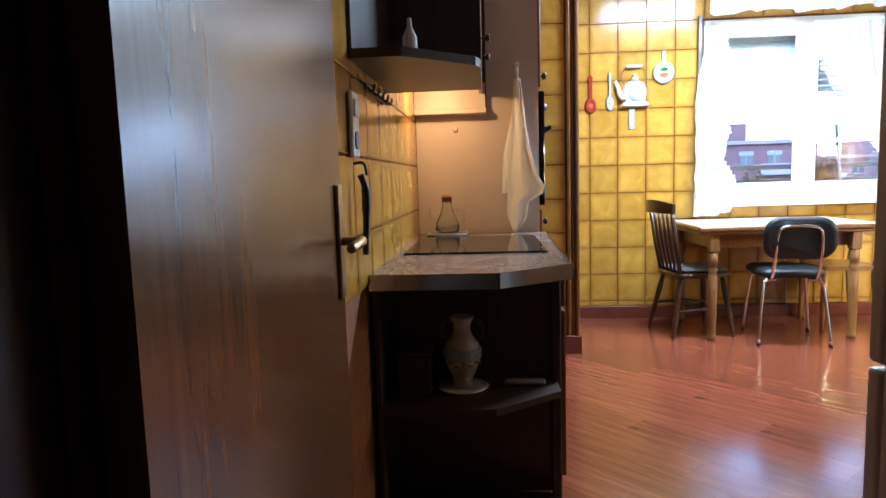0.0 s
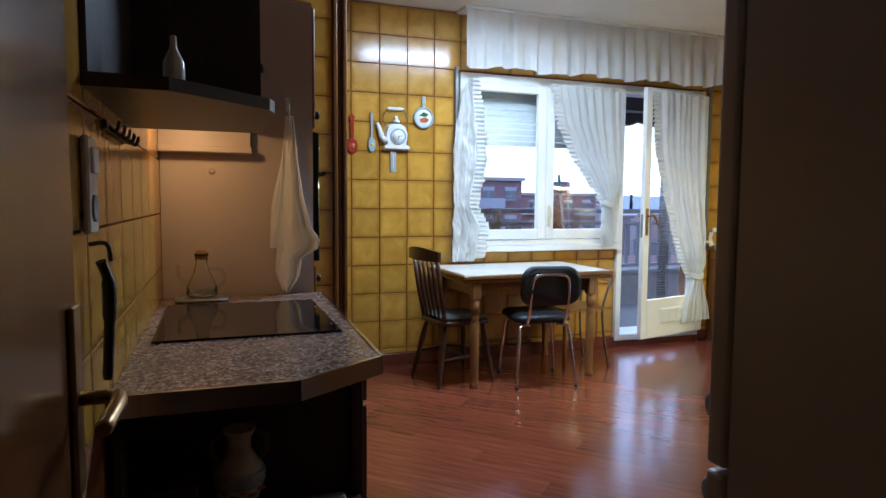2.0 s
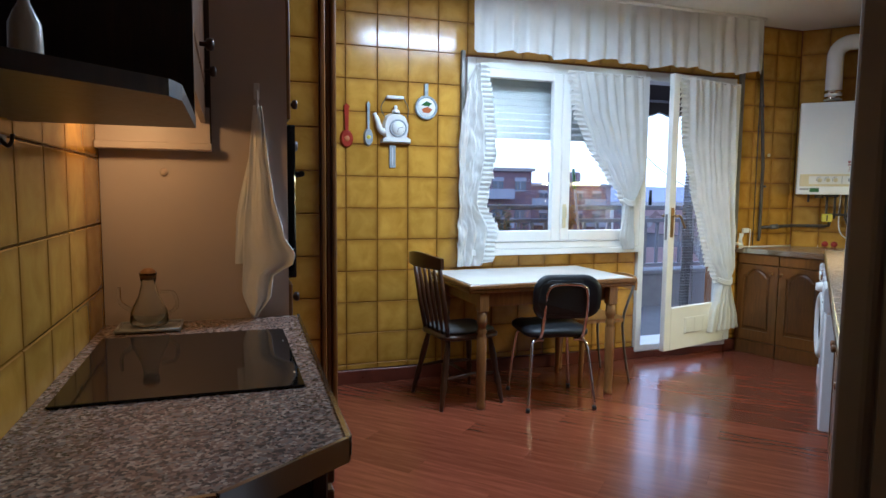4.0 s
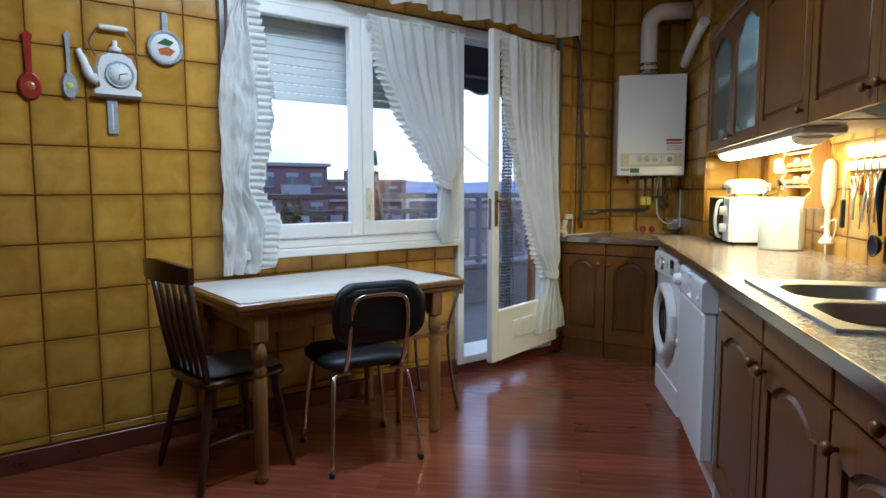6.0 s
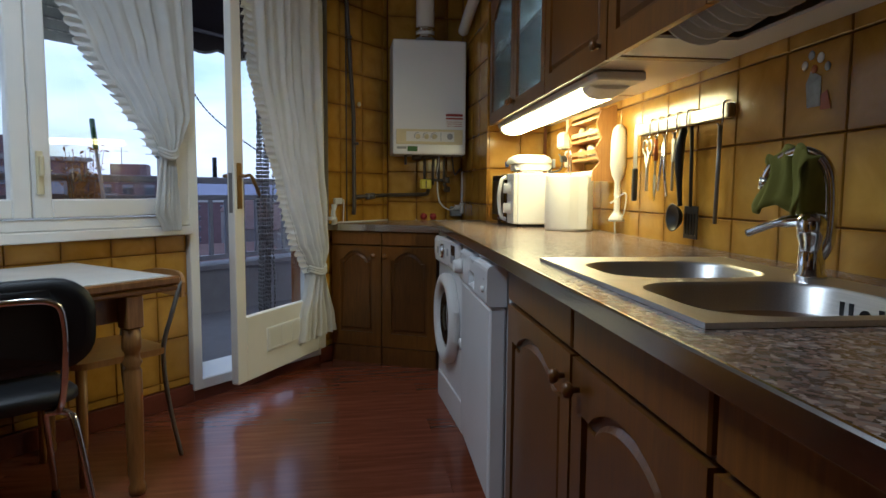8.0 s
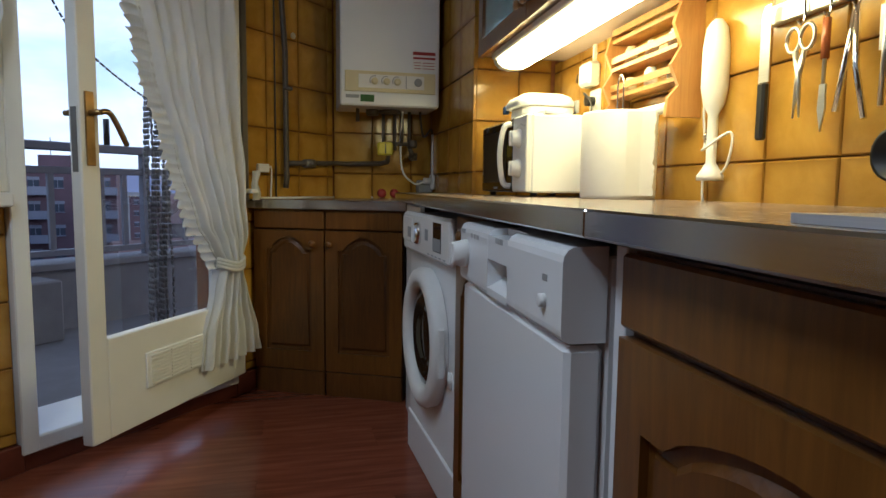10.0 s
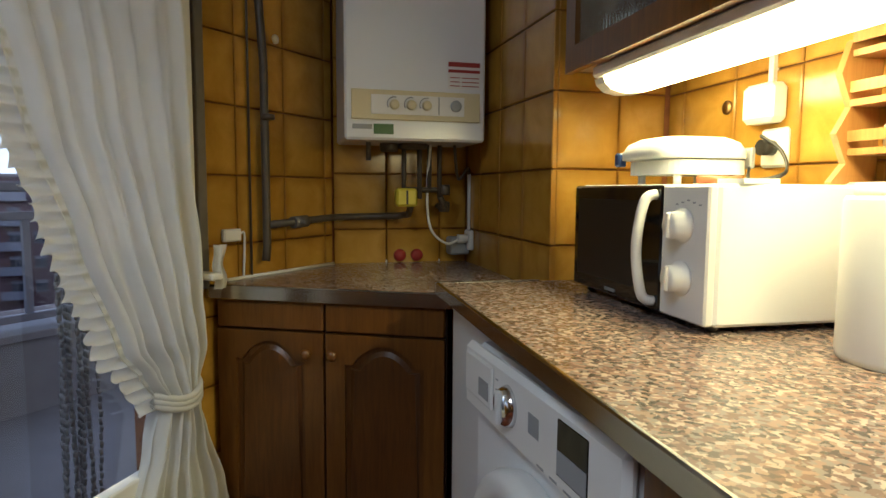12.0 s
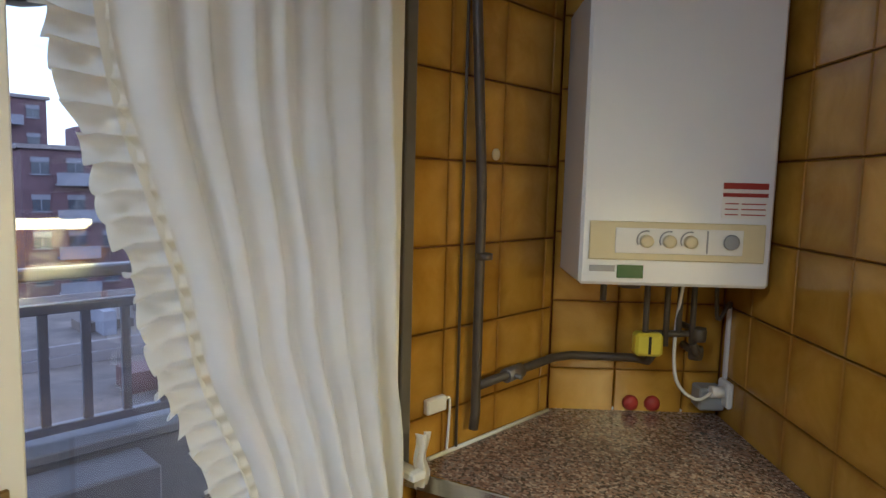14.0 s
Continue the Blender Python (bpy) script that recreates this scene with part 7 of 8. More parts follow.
# ---- wall ornaments ----
WALL = 6.648
orn = thing("teapot_clock", WIN @ pose(0.66, WALL, 1.69), "white ceramic teapot-shaped wall clock", "clock")
bm = bmesh.new()
prism(bm, [(-0.10, 0.0), (0.115, 0.0), (0.115, 0.02), (0.085, 0.035), (0.098, 0.08), (0.10, 0.13), (0.075, 0.185), (0.04, 0.205), (-0.03, 0.205), (-0.065, 0.185), (-0.085, 0.13), (-0.085, 0.08), (-0.075, 0.035), (-0.10, 0.02)], 0.0, -0.045, 0.012)
part("body", bm, CERAMIC, orn)
bm = bmesh.new()
pipe(bm, curve([(-0.07, -0.02, 0.07), (-0.105, -0.02, 0.09), (-0.125, -0.02, 0.15), (-0.148, -0.02, 0.20)]), [0.026] * 5 + [0.022] * 5 + [0.018] * 5 + [0.014] * 4, 10)
part("spout", bm, CERAMIC, orn)
bm = bmesh.new()
lathe(bm, [(0.03, 0.205), (0.026, 0.222), (0.010, 0.232), (0.013, 0.245), (0.010, 0.256), (0.003, 0.258)], 14, (0.005, -0.02, 0))
part("lid_knob", bm, CERAMIC, orn)
bm = bmesh.new()
pipe(bm, curve([(0.088, -0.02, 0.18), (0.095, -0.02, 0.24), (0.06, -0.02, 0.31)]), 0.0035, 6)
part("wire", bm, DARK_METAL, orn)
bm = bmesh.new()
pipe(bm, curve([(-0.075, -0.02, 0.18), (-0.10, -0.02, 0.24), (-0.062, -0.02, 0.31)]), 0.0035, 6)
part("wire", bm, DARK_METAL, orn)
bm = bmesh.new()
lathe(bm, [(0.008, -0.062), (0.012, -0.05), (0.013, 0.0), (0.012, 0.05), (0.008, 0.062)], 12, (0.0, -0.02, 0.312), "X")
part("grip", bm, CERAMIC, orn)
bm = bmesh.new()
lathe(bm, [(0.062, -0.044), (0.062, -0.052), (0.055, -0.054), (0.052, -0.050), (0.004, -0.049)], 28, (0.015, 0, 0.10), "Y")
dial = part("dial", bm, CERAMIC_GREY, orn, "round grey-rimmed clock face")
bm = bmesh.new()
lathe(bm, [(0.050, -0.0490), (0.050, -0.0510), (0.003, -0.0512)], 28, (0.015, 0, 0.10), "Y")
part("face", bm, CERAMIC, dial)
bm = bmesh.new()
rod(bm, (0.015, -0.053, 0.10), (0.050, -0.053, 0.108), 0.0018, seg=6)
rod(bm, (0.015, -0.053, 0.10), (0.010, -0.053, 0.075), 0.002, seg=6)
for k in range(12):
    a = radians(30 * k)
    rod(bm, (0.015 + 0.042 * math.cos(a), -0.0528, 0.10 + 0.042 * math.sin(a)), (0.015 + 0.047 * math.cos(a), -0.0528, 0.10 + 0.047 * math.sin(a)), 0.0012, seg=5)
part("clock_marks", bm, DARK_METAL, dial)
th = thing("thermometer", WIN @ pose(0.645, WALL, 1.52), "small white wall thermometer below the teapot clock", "thermometer")
part("plate", boxes((-0.022, -0.012, 0.0, 0.022, 0.0, 0.158), bevel=0.003), CERAMIC_GREY, th)
part("tube", boxes((-0.003, -0.014, 0.02, 0.003, -0.0122, 0.14)), CERAMIC, th)
bm = bmesh.new()
for k in range(8):
    box(bm, -0.017, -0.0135, 0.022 + 0.016 * k, -0.007, -0.0122, 0.026 + 0.016 * k)
    box(bm, 0.007, -0.0135, 0.022 + 0.016 * k, 0.017, -0.0122, 0.026 + 0.016 * k)
part("marks", bm, GREY, th)
for x, z0, ln, mt, lab, spot in ((0.325, 1.65, 0.30, TERRACOTTA, "red glazed ceramic spoon on the tiled wall", PAINT_ORANGE), (0.475, 1.665, 0.305, CERAMIC_GREY, "speckled blue-grey ceramic spoon with a yellow flower", YELLOW)):
    big = 0.047 if mt is TERRACOTTA else 0.034
    t = thing("ceramic_spoon", WIN @ pose(x, WALL, z0), lab, "ornament", "ornaments on the wall")
    bm = bmesh.new()
    pts = [(big * math.sin(2 * math.pi * k / 20), 0.06 + 0.062 * -math.cos(2 * math.pi * k / 20)) for k in range(20)]
    prism(bm, pts, 0.0, -0.018, 0.010)
    part("bowl", bm, mt, t)
    bm = bmesh.new()
    w = 0.016 if mt is TERRACOTTA else 0.010
    prism(bm, [(-w * 0.7, 0.11), (w * 0.7, 0.11), (w, ln - 0.04), (w * 1.4, ln - 0.02), (0, ln), (-w * 1.4, ln - 0.02), (-w, ln - 0.04)], 0.0, -0.014, 0.003)
    part("handle", bm, mt, t)
    bm = bmesh.new()
    lathe(bm, [(big * 0.45, -0.017), (big * 0.4, -0.0195), (0.003, -0.020)], 10, (0, 0, 0.06), "Y")
    part("painted_spot", bm, spot, t)
pn = thing("ceramic_pan", WIN @ pose(0.888, WALL, 1.945), "round white ceramic pan ornament with a painted picture", "ornament", "ornaments on the wall")
bm = bmesh.new()
lathe(bm, [(0.080, 0), (0.084, -0.012), (0.078, -0.026), (0.072, -0.024), (0.066, -0.014), (0.004, -0.013)], 32, (0, 0, 0), "Y")
part("dish", bm, CERAMIC_GREY, pn)
bm = bmesh.new()
lathe(bm, [(0.066, -0.0135), (0.064, -0.0155), (0.003, -0.0158)], 28, (0, 0, 0), "Y")
part("picture", bm, CERAMIC, pn)
bm = bmesh.new()
prism(bm, [(-0.04, 0.015), (0.0, 0.045), (0.04, 0.03), (0.02, 0.008)], -0.0158, -0.0170)
part("painted_leaf", bm, PAINT_GREEN, pn)
bm = bmesh.new()
prism(bm, [(-0.035, -0.01), (0.01, 0.006), (0.045, -0.012), (0.02, -0.038), (-0.025, -0.035)], -0.0158, -0.0172)
part("painted_fruit", bm, PAINT_ORANGE, pn)
part("handle", boxes((-0.014, -0.02, 0.078, 0.014, 0.0, 0.165), bevel=0.004), CERAMIC_GREY, pn)

# ---- balcony ----
bal = boxes((-3.0, 6.9, -0.25, 8.0, 8.75, FLOOR_OUT - 0.02))
solid("balcony_floor", bal, CONCRETE, WIN, "grey concrete balcony floor", "balcony", kind="structure")
par = thing("balcony_parapet", WIN, "low grey concrete parapet along the balcony edge", "parapet", kind="structure")
part("wall", boxes((-3.0, 8.45, 0.0, 8.0, 8.70, 0.42)), CONCRETE, par)
part("coping", boxes((-3.0, 8.42, 0.42, 8.0, 8.73, 0.465), bevel=0.006), CONCRETE, par)
part("planter_block", boxes((2.6, 8.16, FLOOR_OUT - 0.02, 3.7, 8.42, 0.40), bevel=0.01), CONCRETE, par)
rl = thing("balcony_railing", WIN @ pose(0, 8.55, 0), "grey metal balcony railing with upright bars", "railing")
part("handrail", boxes((-3.0, -0.035, 1.17, 8.0, 0.035, 1.225), bevel=0.008), RAIL_PAINT, rl)
part("middle_rail", boxes((-3.0, -0.02, 1.025, 8.0, 0.02, 1.07), bevel=0.004), RAIL_PAINT, rl)
part("bottom_rail", boxes((-3.0, -0.02, 0.50, 8.0, 0.02, 0.54), bevel=0.004), RAIL_PAINT, rl)
barm = finish(boxes((-0.018, -0.012, 0.541, 0.018, 0.012, 1.024)), "bar", RAIL_PAINT)
for k in range(66):
    ob = new("bar", barm)
    ob.parent = rl
    ob.location = (-2.9 + 0.165 * k, 0, 0)
postm = finish(boxes((-0.025, -0.025, 0.44, 0.025, 0.025, 1.169)), "post", RAIL_PAINT)
for k in range(8):
    ob = new("post", postm)
    ob.parent = rl
    ob.location = (-2.98 + 1.5 * k, 0, 0)
slabm = boxes((-3.0, 6.9, 2.72, 8.0, 7.2, 3.0))
solid("balcony_lintel", slabm, CONCRETE, WIN, "grey concrete edge above the balcony door", "lintel", kind="structure")
aw = thing("awning", WIN, "rolled-out dark canvas awning with a striped scalloped edge", "awning")
bm = bmesh.new()
prev = None
for k in range(9):
    t = k / 8
    y, z = 6.95 + 1.25 * t, 2.68 - 0.30 * t - 0.04 * math.sin(math.pi * t)
    row = [bm.verts.new((x, y, z)) for x in (-2.0, 2.0, 3.2, 6.5)] 
    if prev:
        for i in range(3):
            bm.faces.new((prev[i], prev[i + 1], row[i + 1], row[i]))
    prev = row
ob = part("canopy", bm, AWNING, aw)
ob.modifiers.new("thick", "SOLIDIFY").thickness = 0.006
rod_b = bmesh.new()
rod(rod_b, (-2.0, 8.2, 2.375), (6.5, 8.2, 2.375), 0.022)
part("front_bar", rod_b, RAIL_PAINT, aw)
bm = bmesh.new()
n = 150
row0, row1 = [], []
for k in range(n + 1):
    x = -2.0 + 8.5 * k / n
    row0.append(bm.verts.new((x, 8.215, 2.36)))
    row1.append(bm.verts.new((x, 8.225, 2.255 - 0.05 * abs(math.sin(x * math.pi / 0.34)))))
for k in range(n):
    bm.faces.new((row0[k], row0[k + 1], row1[k + 1], row1[k]))
ob = part("scalloped_edge", bm, AWNING, aw)
ob.modifiers.new("thick", "SOLIDIFY").thickness = 0.004
bm = bmesh.new()
for a, b in zip(row_pts := [(-2.0 + 8.5 * k / n) for k in range(n + 1)], row_pts[1:]):
    za, zb = 2.255 - 0.05 * abs(math.sin(a * math.pi / 0.34)), 2.255 - 0.05 * abs(math.sin(b * math.pi / 0.34))
    rod(bm, (a, 8.222, za), (b, 8.222, zb), 0.010, seg=5, caps=False)
part("pale_piping", bm, SHUTTER, aw, "pale edge piping")
ch = bmesh.new()
pts = curve([WIN @ Vector(p) for p in ((3.55, 8.15, 2.30), (3.85, 8.1, 1.75), (4.5, 8.05, 1.35))], 20)
for i in range(0, len(pts) - 1):
    d = pts[i + 1] - pts[i]
    rod(ch, pts[i], pts[i] + d * 0.8, 0.006, seg=6)
solid("awning_chain", ch, DARK_METAL, IDENT, "dark chain hanging from the awning", "chain")
ck = thing("bead_curtain", WIN @ pose(0, 7.02, 0), "dark metal chain fly curtain hanging outside the door", "fly curtain")
bm = bmesh.new()
for k in range(13):
    x = 3.47 + 0.009 * k
    for j in range(86):
        z = 2.26 - j * 0.0255
        off = 0.006 * math.sin(j * 0.21 + k)
        rod(bm, (x + off, 0.02 * (k % 3) + (0.004 if j % 2 else -0.004), z), (x + off, 0.02 * (k % 3), z - 0.021), 0.0068, 0.005, seg=5)
tagged(part("strands", bm, GREY_METAL, ck, "silver-grey chain strands"), kind="stuff")
part("header_bar", boxes((3.40, -0.015, 2.262, 3.68, 0.06, 2.29)), GREY_METAL, ck)


def plant_pot(x, y, z, r, h, name, label, leafmat, leaves, tall, upright):
    p = thing(name, WIN @ pose(x, y, z), label, "plant")
    bm = bmesh.new()
    lathe(bm, [(r * 0.7, 0), (r * 0.95, h * 0.85), (r, h * 0.86), (r, h), (r * 0.9, h), (r * 0.85, h * 0.88), (0.01, h * 0.86)], 20)
    part("pot", bm, POT, p)
    rnd = random.Random(int(x * 100))
    bm, stems = bmesh.new(), bmesh.new()
    for k in range(leaves):
        a, lean = rnd.uniform(0, 6.28), rnd.uniform(0.02, 1 - upright)
        L = tall * rnd.uniform(0.55, 1.0)
        base_p = Vector((r * 0.4 * math.cos(a), r * 0.4 * math.sin(a), h * 0.86))
        tip = base_p + Vector((math.cos(a) * L * lean, math.sin(a) * L * lean, L))
        pipe(stems, [base_p, (base_p + tip) / 2 + Vector((0, 0, L * 0.05)), tip], [0.004, 0.003, 0.0015], 4)
        for j in range(14):
            c = base_p.lerp(tip, rnd.uniform(0.25, 1.05))
            d = Vector((rnd.uniform(-1, 1), rnd.uniform(-1, 1), rnd.uniform(-0.3, 1))).normalized()
            s = d.orthogonal().normalized() * rnd.uniform(0.006, 0.012)
            l = rnd.uniform(0.03, 0.06)
            q = [bm.verts.new(c - d * 0.005), bm.verts.new(c + d * l * 0.5 + s), bm.verts.new(c + d * l), bm.verts.new(c + d * l * 0.5 - s)]
            bm.faces.new(q)
    part("stems", stems, DRY_LEAF, p)
    part("foliage", bm, leafmat, p)


plant_pot(3.10, 8.52, 0.466, 0.10, 0.20, "dry_plant", "dry brown bushy plant in a clay pot on the parapet", DRY_LEAF, 46, 0.78, 0.80)
plant_pot(2.34, 8.52, 0.466, 0.09, 0.18, "green_plant", "dull green upright plant in a clay pot on the parapet", LEAF, 36, 0.62, 0.90)
plant_pot(2.62, 8.52, 0.466, 0.08, 0.16, "green_plant", "small dull green plant in a clay pot on the parapet", LEAF, 24, 0.42, 0.75)
br = thing("broom", WIN, "broom handle with a green tip leaning on the railing", "broom")
part("stick", rods(((3.10, 8.02, 0.10), (3.145, 8.40, 1.40), 0.013)), GREY_METAL, br)
part("grip", rods(((3.145, 8.40, 1.40), (3.15, 8.45, 1.62), 0.019)), PAINT_GREEN, br, "dark green plastic grip")
part("head", boxes((2.96, 7.98, FLOOR_OUT - 0.02, 3.34, 8.06, 0.12), bevel=0.01), PAINT_GREEN, br)
pole = thing("railing_post", WIN, "short black bracket post on the railing", "pole")
part("pole", rods(((4.25, 8.55, 1.2255), (4.25, 8.55, 1.40), 0.02)), BLACK, pole)

# ---- the town ----
bm = bmesh.new()
slab(bm, [(-3000, -3000), (3000, -3000), (3000, 3000), (-3000, 3000)], -17.0, -16.5)
solid("ground", bm, GROUND, IDENT, "dull built-up ground of the town", "ground", kind="structure")


def polar(deg, dist):
    """A place at a bearing from the window wall's along-direction."""
    return WIN @ Vector((math.cos(radians(deg)) * dist + 2.0, math.sin(radians(deg)) * dist + 5.0, 0))


def block(deg, dist, width, depth, top, storeys, bays, label, wallmat, turn=0.0, balconies=True, roof=True):
    p = polar(deg, dist)
    h = top + 16.5
    b = thing("apartment_building", pose(p.x, p.y, -16.5, 0, 0, -43 + deg - 90 + turn), label, "building")
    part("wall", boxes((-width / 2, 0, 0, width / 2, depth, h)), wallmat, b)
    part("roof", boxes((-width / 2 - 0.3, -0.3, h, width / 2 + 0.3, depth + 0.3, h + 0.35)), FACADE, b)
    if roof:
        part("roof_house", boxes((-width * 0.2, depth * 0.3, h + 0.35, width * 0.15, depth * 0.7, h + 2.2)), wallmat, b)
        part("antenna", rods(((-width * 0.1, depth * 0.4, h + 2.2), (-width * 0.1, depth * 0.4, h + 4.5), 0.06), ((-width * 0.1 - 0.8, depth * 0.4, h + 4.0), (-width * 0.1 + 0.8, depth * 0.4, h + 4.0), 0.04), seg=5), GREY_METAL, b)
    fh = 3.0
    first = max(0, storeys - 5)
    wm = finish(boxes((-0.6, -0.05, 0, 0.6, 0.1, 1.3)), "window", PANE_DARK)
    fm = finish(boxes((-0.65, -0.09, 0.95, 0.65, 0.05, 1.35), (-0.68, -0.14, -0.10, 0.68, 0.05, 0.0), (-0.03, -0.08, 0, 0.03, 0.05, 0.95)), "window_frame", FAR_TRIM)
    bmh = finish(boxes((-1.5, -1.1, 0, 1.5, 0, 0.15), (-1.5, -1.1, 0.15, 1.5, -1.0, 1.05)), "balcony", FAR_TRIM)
    for s in range(first, storeys):
        z = h - fh * (storeys - s) + 1.0
        for k in range(bays):
            x = -width / 2 + width * (k + 0.5) / bays
            w = new("window", wm)
            w.parent, w.location = b, (x, 0, z)
            g = new("window_frame", fm)
            g.parent = w
            if balconies and k % 3 == 1:
                q = new("balcony", bmh)
                q.parent, q.location = b, (x, 0, z - 0.9)
    return b


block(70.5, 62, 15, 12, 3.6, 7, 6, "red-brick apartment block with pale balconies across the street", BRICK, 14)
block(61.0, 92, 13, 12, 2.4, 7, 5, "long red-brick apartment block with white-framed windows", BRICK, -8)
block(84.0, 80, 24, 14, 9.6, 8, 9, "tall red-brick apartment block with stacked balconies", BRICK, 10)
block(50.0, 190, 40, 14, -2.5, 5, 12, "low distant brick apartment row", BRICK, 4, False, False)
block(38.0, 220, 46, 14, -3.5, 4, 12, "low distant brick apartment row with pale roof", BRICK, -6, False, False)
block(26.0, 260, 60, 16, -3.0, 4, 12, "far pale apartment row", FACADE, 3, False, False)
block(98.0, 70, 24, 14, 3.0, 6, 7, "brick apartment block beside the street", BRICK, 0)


def house(deg, dist, w, d, z, turn, wallmat):
    p = polar(deg, dist)
    b = thing("town_house", pose(p.x, p.y, -16.5, 0, 0, -43 + turn), "small pale house with a pitched tiled roof", "house", "houses below the balcony")
    h = z + 16.5
    part("wall", boxes((-w / 2, -d / 2, 0, w / 2, d / 2, h)), wallmat, b)
    bm = bmesh.new()
    prism(bm, [(-w / 2 - 0.3, h), (w / 2 + 0.3, h), (0, h + w * 0.28)], -d / 2 - 0.3, d / 2 + 0.3)
    part("roof", bm, ROOF, b)
    for k in range(2):
        part("window", boxes((-w * 0.3 + k * w * 0.4, -d / 2 - 0.05, h - 2.2, -w * 0.3 + k * w * 0.4 + 1.0, -d / 2 + 0.1, h - 0.9)), PANE_DARK, b)
    return b


rnd = random.Random(9)
for k in range(46):
    deg, dist = rnd.uniform(22, 96), rnd.uniform(45, 170)
    if abs(deg - 70.5) < 9 and dist > 50 or abs(deg - 84) < 10 and dist > 42 or abs(deg - 61) < 6 and dist > 84 or abs(deg - 98) < 12 and dist > 58:
        continue
    house(deg, dist, rnd.uniform(7, 12), rnd.uniform(8, 14), rnd.uniform(-11.5, -7.0) + dist * 0.022, rnd.uniform(0, 90), FACADE if rnd.random() < 0.6 else BRICK)
# flat roofs below the balcony
rnd = random.Random(14)
for k, (s0, n0, w, d, z) in enumerate(((-8, 17, 13, 12, -5.2), (6.5, 20, 14, 13, -6.0), (-2, 33, 20, 12, -5.6), (20, 30, 15, 14, -6.4), (22, 14, 12, 10, -7.0), (-26, 30, 16, 15, -5.0))):
    fb = thing("flat_roof_building", WIN @ pose(s0, n0, -16.5), "low building with a cluttered grey flat roof", "building", "low roofs below the balcony")
    part("wall", boxes((0, 0, 0, w, d, z + 16.5)), BRICK, fb)
    part("roof", boxes((0.2, 0.2, z + 16.5, w - 0.2, d - 0.2, z + 16.6)), ROOF_FELT, fb)
    part("parapet", boxes((0, 0, z + 16.5, w, 0.2, z + 17.0), (0, d - 0.2, z + 16.5, w, d, z + 17.0), (0, 0.2, z + 16.5, 0.2, d - 0.2, z + 17.0), (w - 0.2, 0.2, z + 16.5, w, d - 0.2, z + 17.0)), FACADE, fb)
    for j in range(9):
        x, y = rnd.uniform(1, w - 3), rnd.uniform(1, d - 3)
        bm = boxes((x, y, z + 16.6, x + rnd.uniform(0.5, 2.4), y + rnd.uniform(0.5, 2.2), z + 16.6 + rnd.uniform(0.2, 1.1)))
        part("roof_box", bm, rnd.choice((FACADE, ROOF, FAR_TRIM, ROOF_FELT)), fb)
    for j in range(3):
        x, y = rnd.uniform(1, w - 1), rnd.uniform(1, d - 1)
        part("chimney", rods(((x, y, z + 16.6), (x, y, z + 18.0), 0.15)), ROOF, fb)
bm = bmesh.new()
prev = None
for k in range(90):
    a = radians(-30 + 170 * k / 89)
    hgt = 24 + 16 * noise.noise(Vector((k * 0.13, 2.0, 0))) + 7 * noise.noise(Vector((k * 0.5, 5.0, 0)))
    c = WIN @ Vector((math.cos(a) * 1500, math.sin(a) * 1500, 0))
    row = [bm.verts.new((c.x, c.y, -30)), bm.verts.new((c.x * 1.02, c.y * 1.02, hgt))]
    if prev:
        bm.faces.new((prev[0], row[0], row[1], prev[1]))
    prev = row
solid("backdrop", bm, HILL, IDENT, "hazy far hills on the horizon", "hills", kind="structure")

# ---- tiles and floor boards ----
PITCH, ROW0 = 0.22, 1.237 - 6 * 0.22
TILE_MESH = {}


def tile_mesh(w, h):
    key = (round(w, 3), round(h, 3))
    if key not in TILE_MESH:
        bm = bmesh.new()
        g, e, d = 0.0018, 0.003, 0.013
        x1, z1 = w - g, h - g
        back = [bm.verts.new(p) for p in ((g, 0, g), (x1, 0, g), (x1, 0, z1), (g, 0, z1))]
        mid = [bm.verts.new(p) for p in ((g, -d + e, g), (x1, -d + e, g), (x1, -d + e, z1), (g, -d + e, z1))]
        top_v = [bm.verts.new(p) for p in ((g + e, -d, g + e), (x1 - e, -d, g + e), (x1 - e, -d, z1 - e), (g + e, -d, z1 - e))]
        for a, b in ((back, mid), (mid, top_v)):
            for i in range(4):
                bm.faces.new((a[i], a[(i + 1) % 4], b[(i + 1) % 4], b[i]))
        bm.faces.new(top_v)
        TILE_MESH[key] = finish(bm, "tile", TILE)
    return TILE_MESH[key]


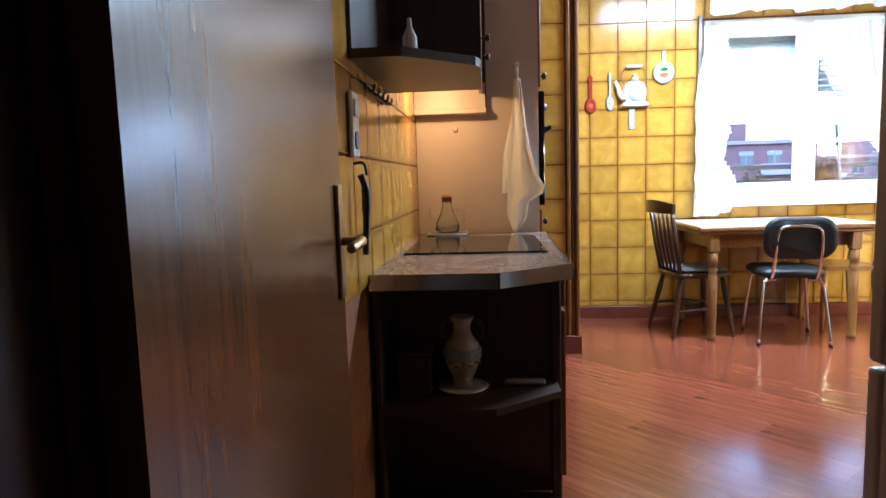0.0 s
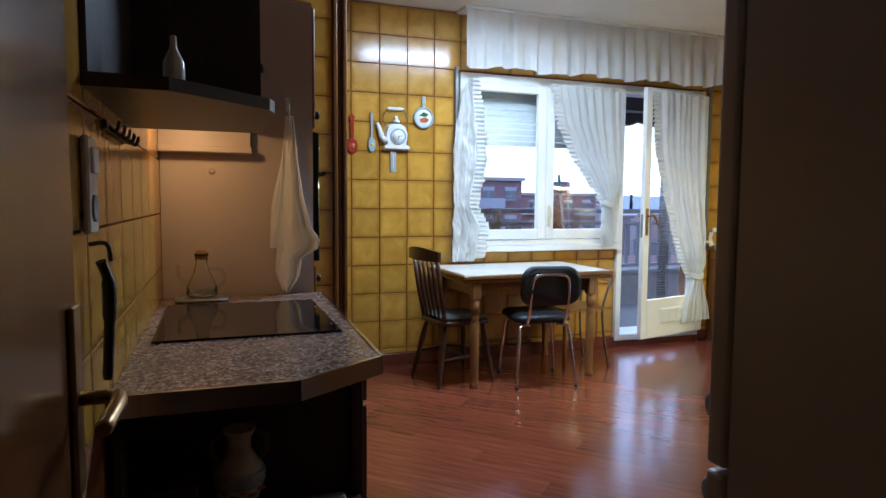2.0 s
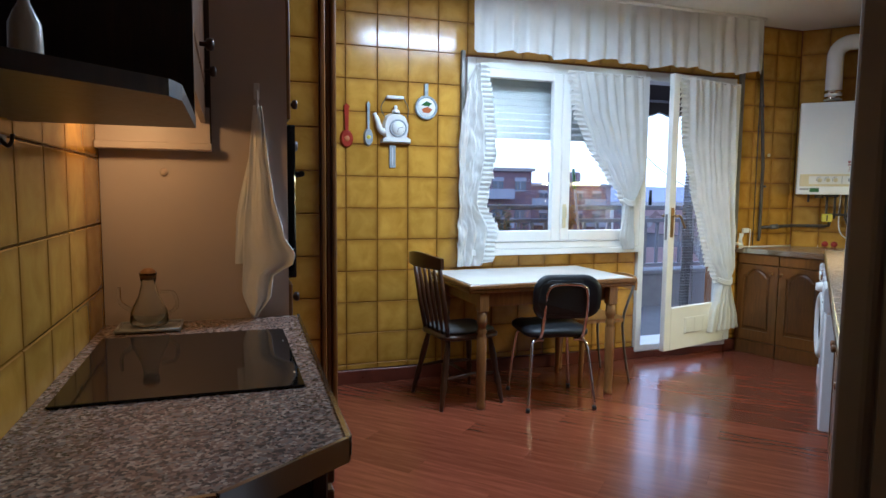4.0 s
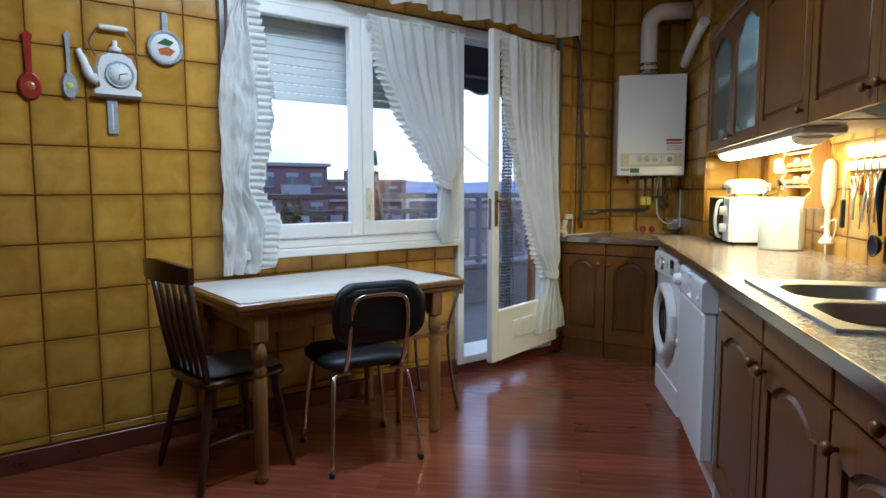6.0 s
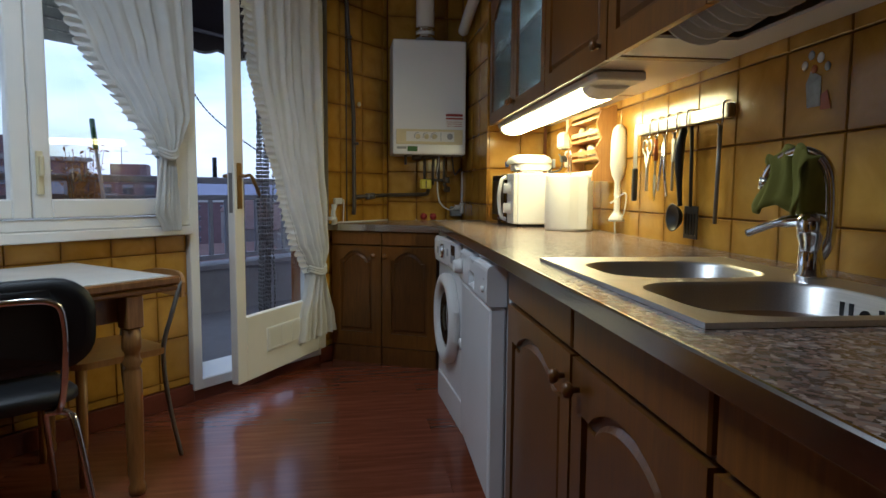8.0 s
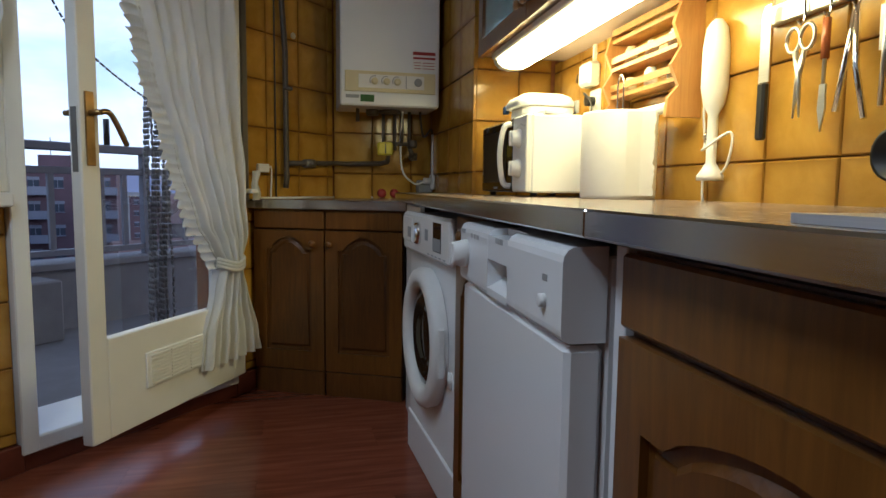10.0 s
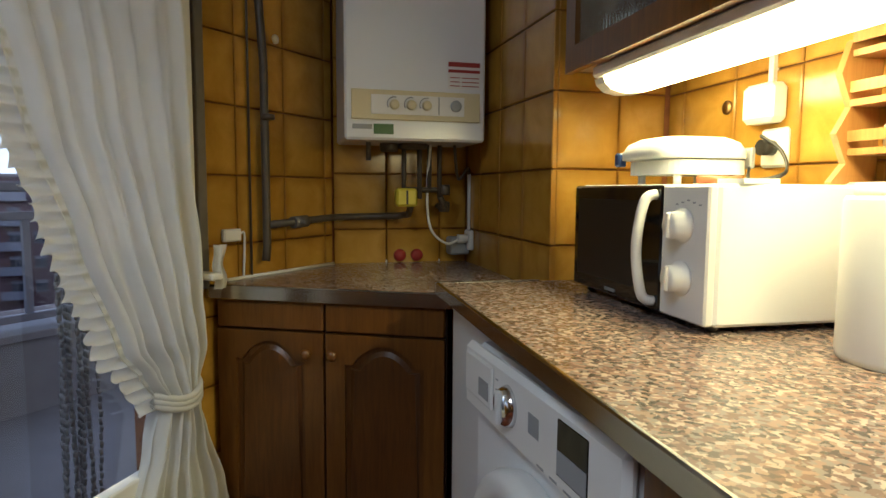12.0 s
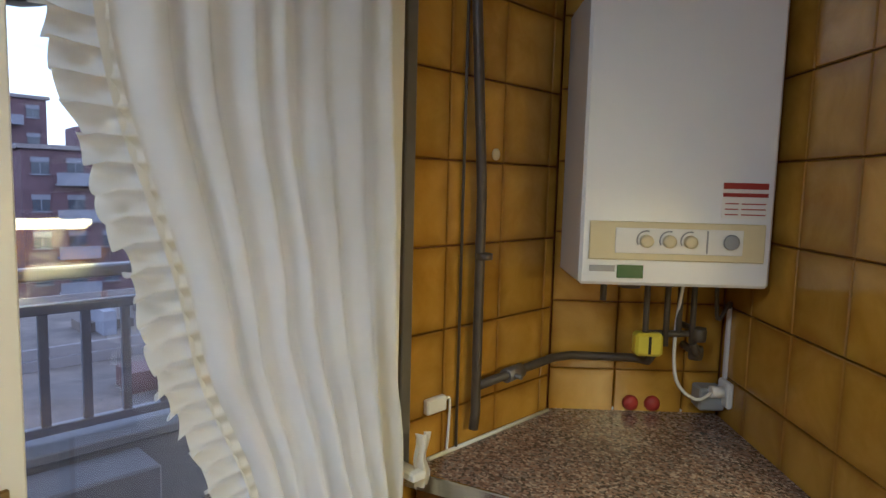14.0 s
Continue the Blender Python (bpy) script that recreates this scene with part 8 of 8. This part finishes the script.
def tile_wall(parent, m, x0, x1, z0, z1, start, holes=(), row0=ROW0):
    """Tiles a wall area; m turns the tile's x along the wall and its -y out of it."""
    k0 = math.floor((x0 - start) / PITCH)
    r0 = math.floor((z0 - row0) / PITCH)
    inv = parent.matrix_world.inverted()
    for k in range(k0, math.ceil((x1 - start) / PITCH)):
        for r in range(r0, math.ceil((z1 - row0) / PITCH)):
            a0, a1 = max(x0, start + k * PITCH), min(x1, start + (k + 1) * PITCH)
            b0, b1 = max(z0, row0 + r * PITCH), min(z1, row0 + (r + 1) * PITCH)
            cells = [(a0, a1, b0, b1)]
            for hx0, hx1, hz0, hz1 in holes:
                nxt = []
                for c0, c1, d0, d1 in cells:
                    if c1 <= hx0 or c0 >= hx1 or d1 <= hz0 or d0 >= hz1:
                        nxt.append((c0, c1, d0, d1))
                        continue
                    if c0 < hx0:
                        nxt.append((c0, hx0, d0, d1))
                    if c1 > hx1:
                        nxt.append((hx1, c1, d0, d1))
                    q0, q1 = max(c0, hx0), min(c1, hx1)
                    if d0 < hz0:
                        nxt.append((q0, q1, d0, hz0))
                    if d1 > hz1:
                        nxt.append((q0, q1, hz1, d1))
                cells = nxt
            for c0, c1, d0, d1 in cells:
                if c1 - c0 < 0.015 or d1 - d0 < 0.015:
                    continue
                ob = new("tile", tile_mesh(c1 - c0, d1 - d0))
                ob.parent = parent
                ob.matrix_basis = inv @ m @ pose(c0, 0, d0)


tile_wall(wall_window, WIN @ pose(0, 6.663, 0), 0.095, 4.325, 0.097, CEIL, 0.979 - 5 * PITCH, [(1.15, 2.69, SILL - 0.012, 2.335), (2.69, 3.62, 0.0, 2.335)])
tile_wall(wall_boiler, pose(7.728, 1.364, 0, 0, 0, -90) @ pose(-0.545, 0, 0), 0.0, 0.545, 0.88, CEIL, 0.545 - 3 * PITCH + 0.105, row0=ROW0 + 0.02)
tile_wall(wall_column, pose(6.888, 1.364, 0, 0, 0, -90), 0.012, 0.36, 0.88, CEIL, -0.012, row0=ROW0 + 0.02)
tile_wall(wall_column, pose(6.875, 1.351, 0, 0, 0, 180) @ pose(0, 0, 0), -0.84, 0.0, 0.88, CEIL, 0.0, row0=ROW0 + 0.02)
tile_wall(wall_sink, RUN @ pose(0, -0.391, 0, 0, 0, 180), -0.03, 4.5, 0.88, UP0 + 0.01, 0.05, row0=ROW0 + 0.02)
tile_wall(wall_hob, WIN @ pose(-0.874, 0, 0, 0, 0, 90), 2.86, 4.735, 0.86, 1.72, 0.10)
tile_wall(wall_pier, WIN @ pose(0, 5.624, 0), -0.222, 0.0, 0.0, CEIL, -0.22)

# laminate boards run across the room
BW, BL = 0.193, 1.28
FLOOR_OUTLINE = [(-2.2, -0.5), (1.24, -0.5), (1.24, 2.72), (1.75, 2.72), (5.27, 5.97), (4.60, 6.655), (-0.99, 6.655), (-0.99, 1.92), (-2.2, 1.92)]
outline = [(WIN @ Vector((x, y, 0))).to_2d() for x, y in FLOOR_OUTLINE]


def clip(poly, axis, value, keep_more):
    """Cuts a polygon of (x, y) points along an axis-parallel line."""
    out = []
    for p, q in zip(poly, poly[1:] + poly[:1]):
        dp, dq = p[axis] - value, q[axis] - value
        if not keep_more:
            dp, dq = -dp, -dq
        if dp >= 0:
            out.append(p)
        if (dp > 0 > dq) or (dp < 0 < dq):
            out.append(p + (q - p) * (dp / (dp - dq)))
    return out


whole = bmesh.new()
box(whole, 0.0002, 0.0002, -0.008, BW - 0.0002, BL - 0.0002, 0.0)
board = finish(whole, "plank", LAMINATE)
inv = floor.matrix_world.inverted()
for i in range(60):
    shift = (i * 0.427) % BL
    for j in range(-3, 9):
        x, y = -2.6 + i * BW, j * BL - 1.6 + shift
        cell = outline
        for axis, value, more in ((0, x + 0.0002, True), (0, x + BW - 0.0002, False), (1, y + 0.0002, True), (1, y + BL - 0.0002, False)):
            cell = clip(cell, axis, value, more) if len(cell) > 2 else cell
        if len(cell) < 3:
            continue
        area = abs(sum(p.x * q.y - q.x * p.y for p, q in zip(cell, cell[1:] + cell[:1]))) / 2
        if area < 0.002:
            continue
        if area > BW * BL * 0.985:
            mesh = board
        else:
            bm = bmesh.new()
            slab(bm, [(p.x - x, p.y - y) for p in cell], -0.008, 0.0)
            mesh = finish(bm, "plank", LAMINATE)
        ob = new("plank", mesh)
        ob.parent = floor
        ob.matrix_basis = inv @ pose(x, y, 0)
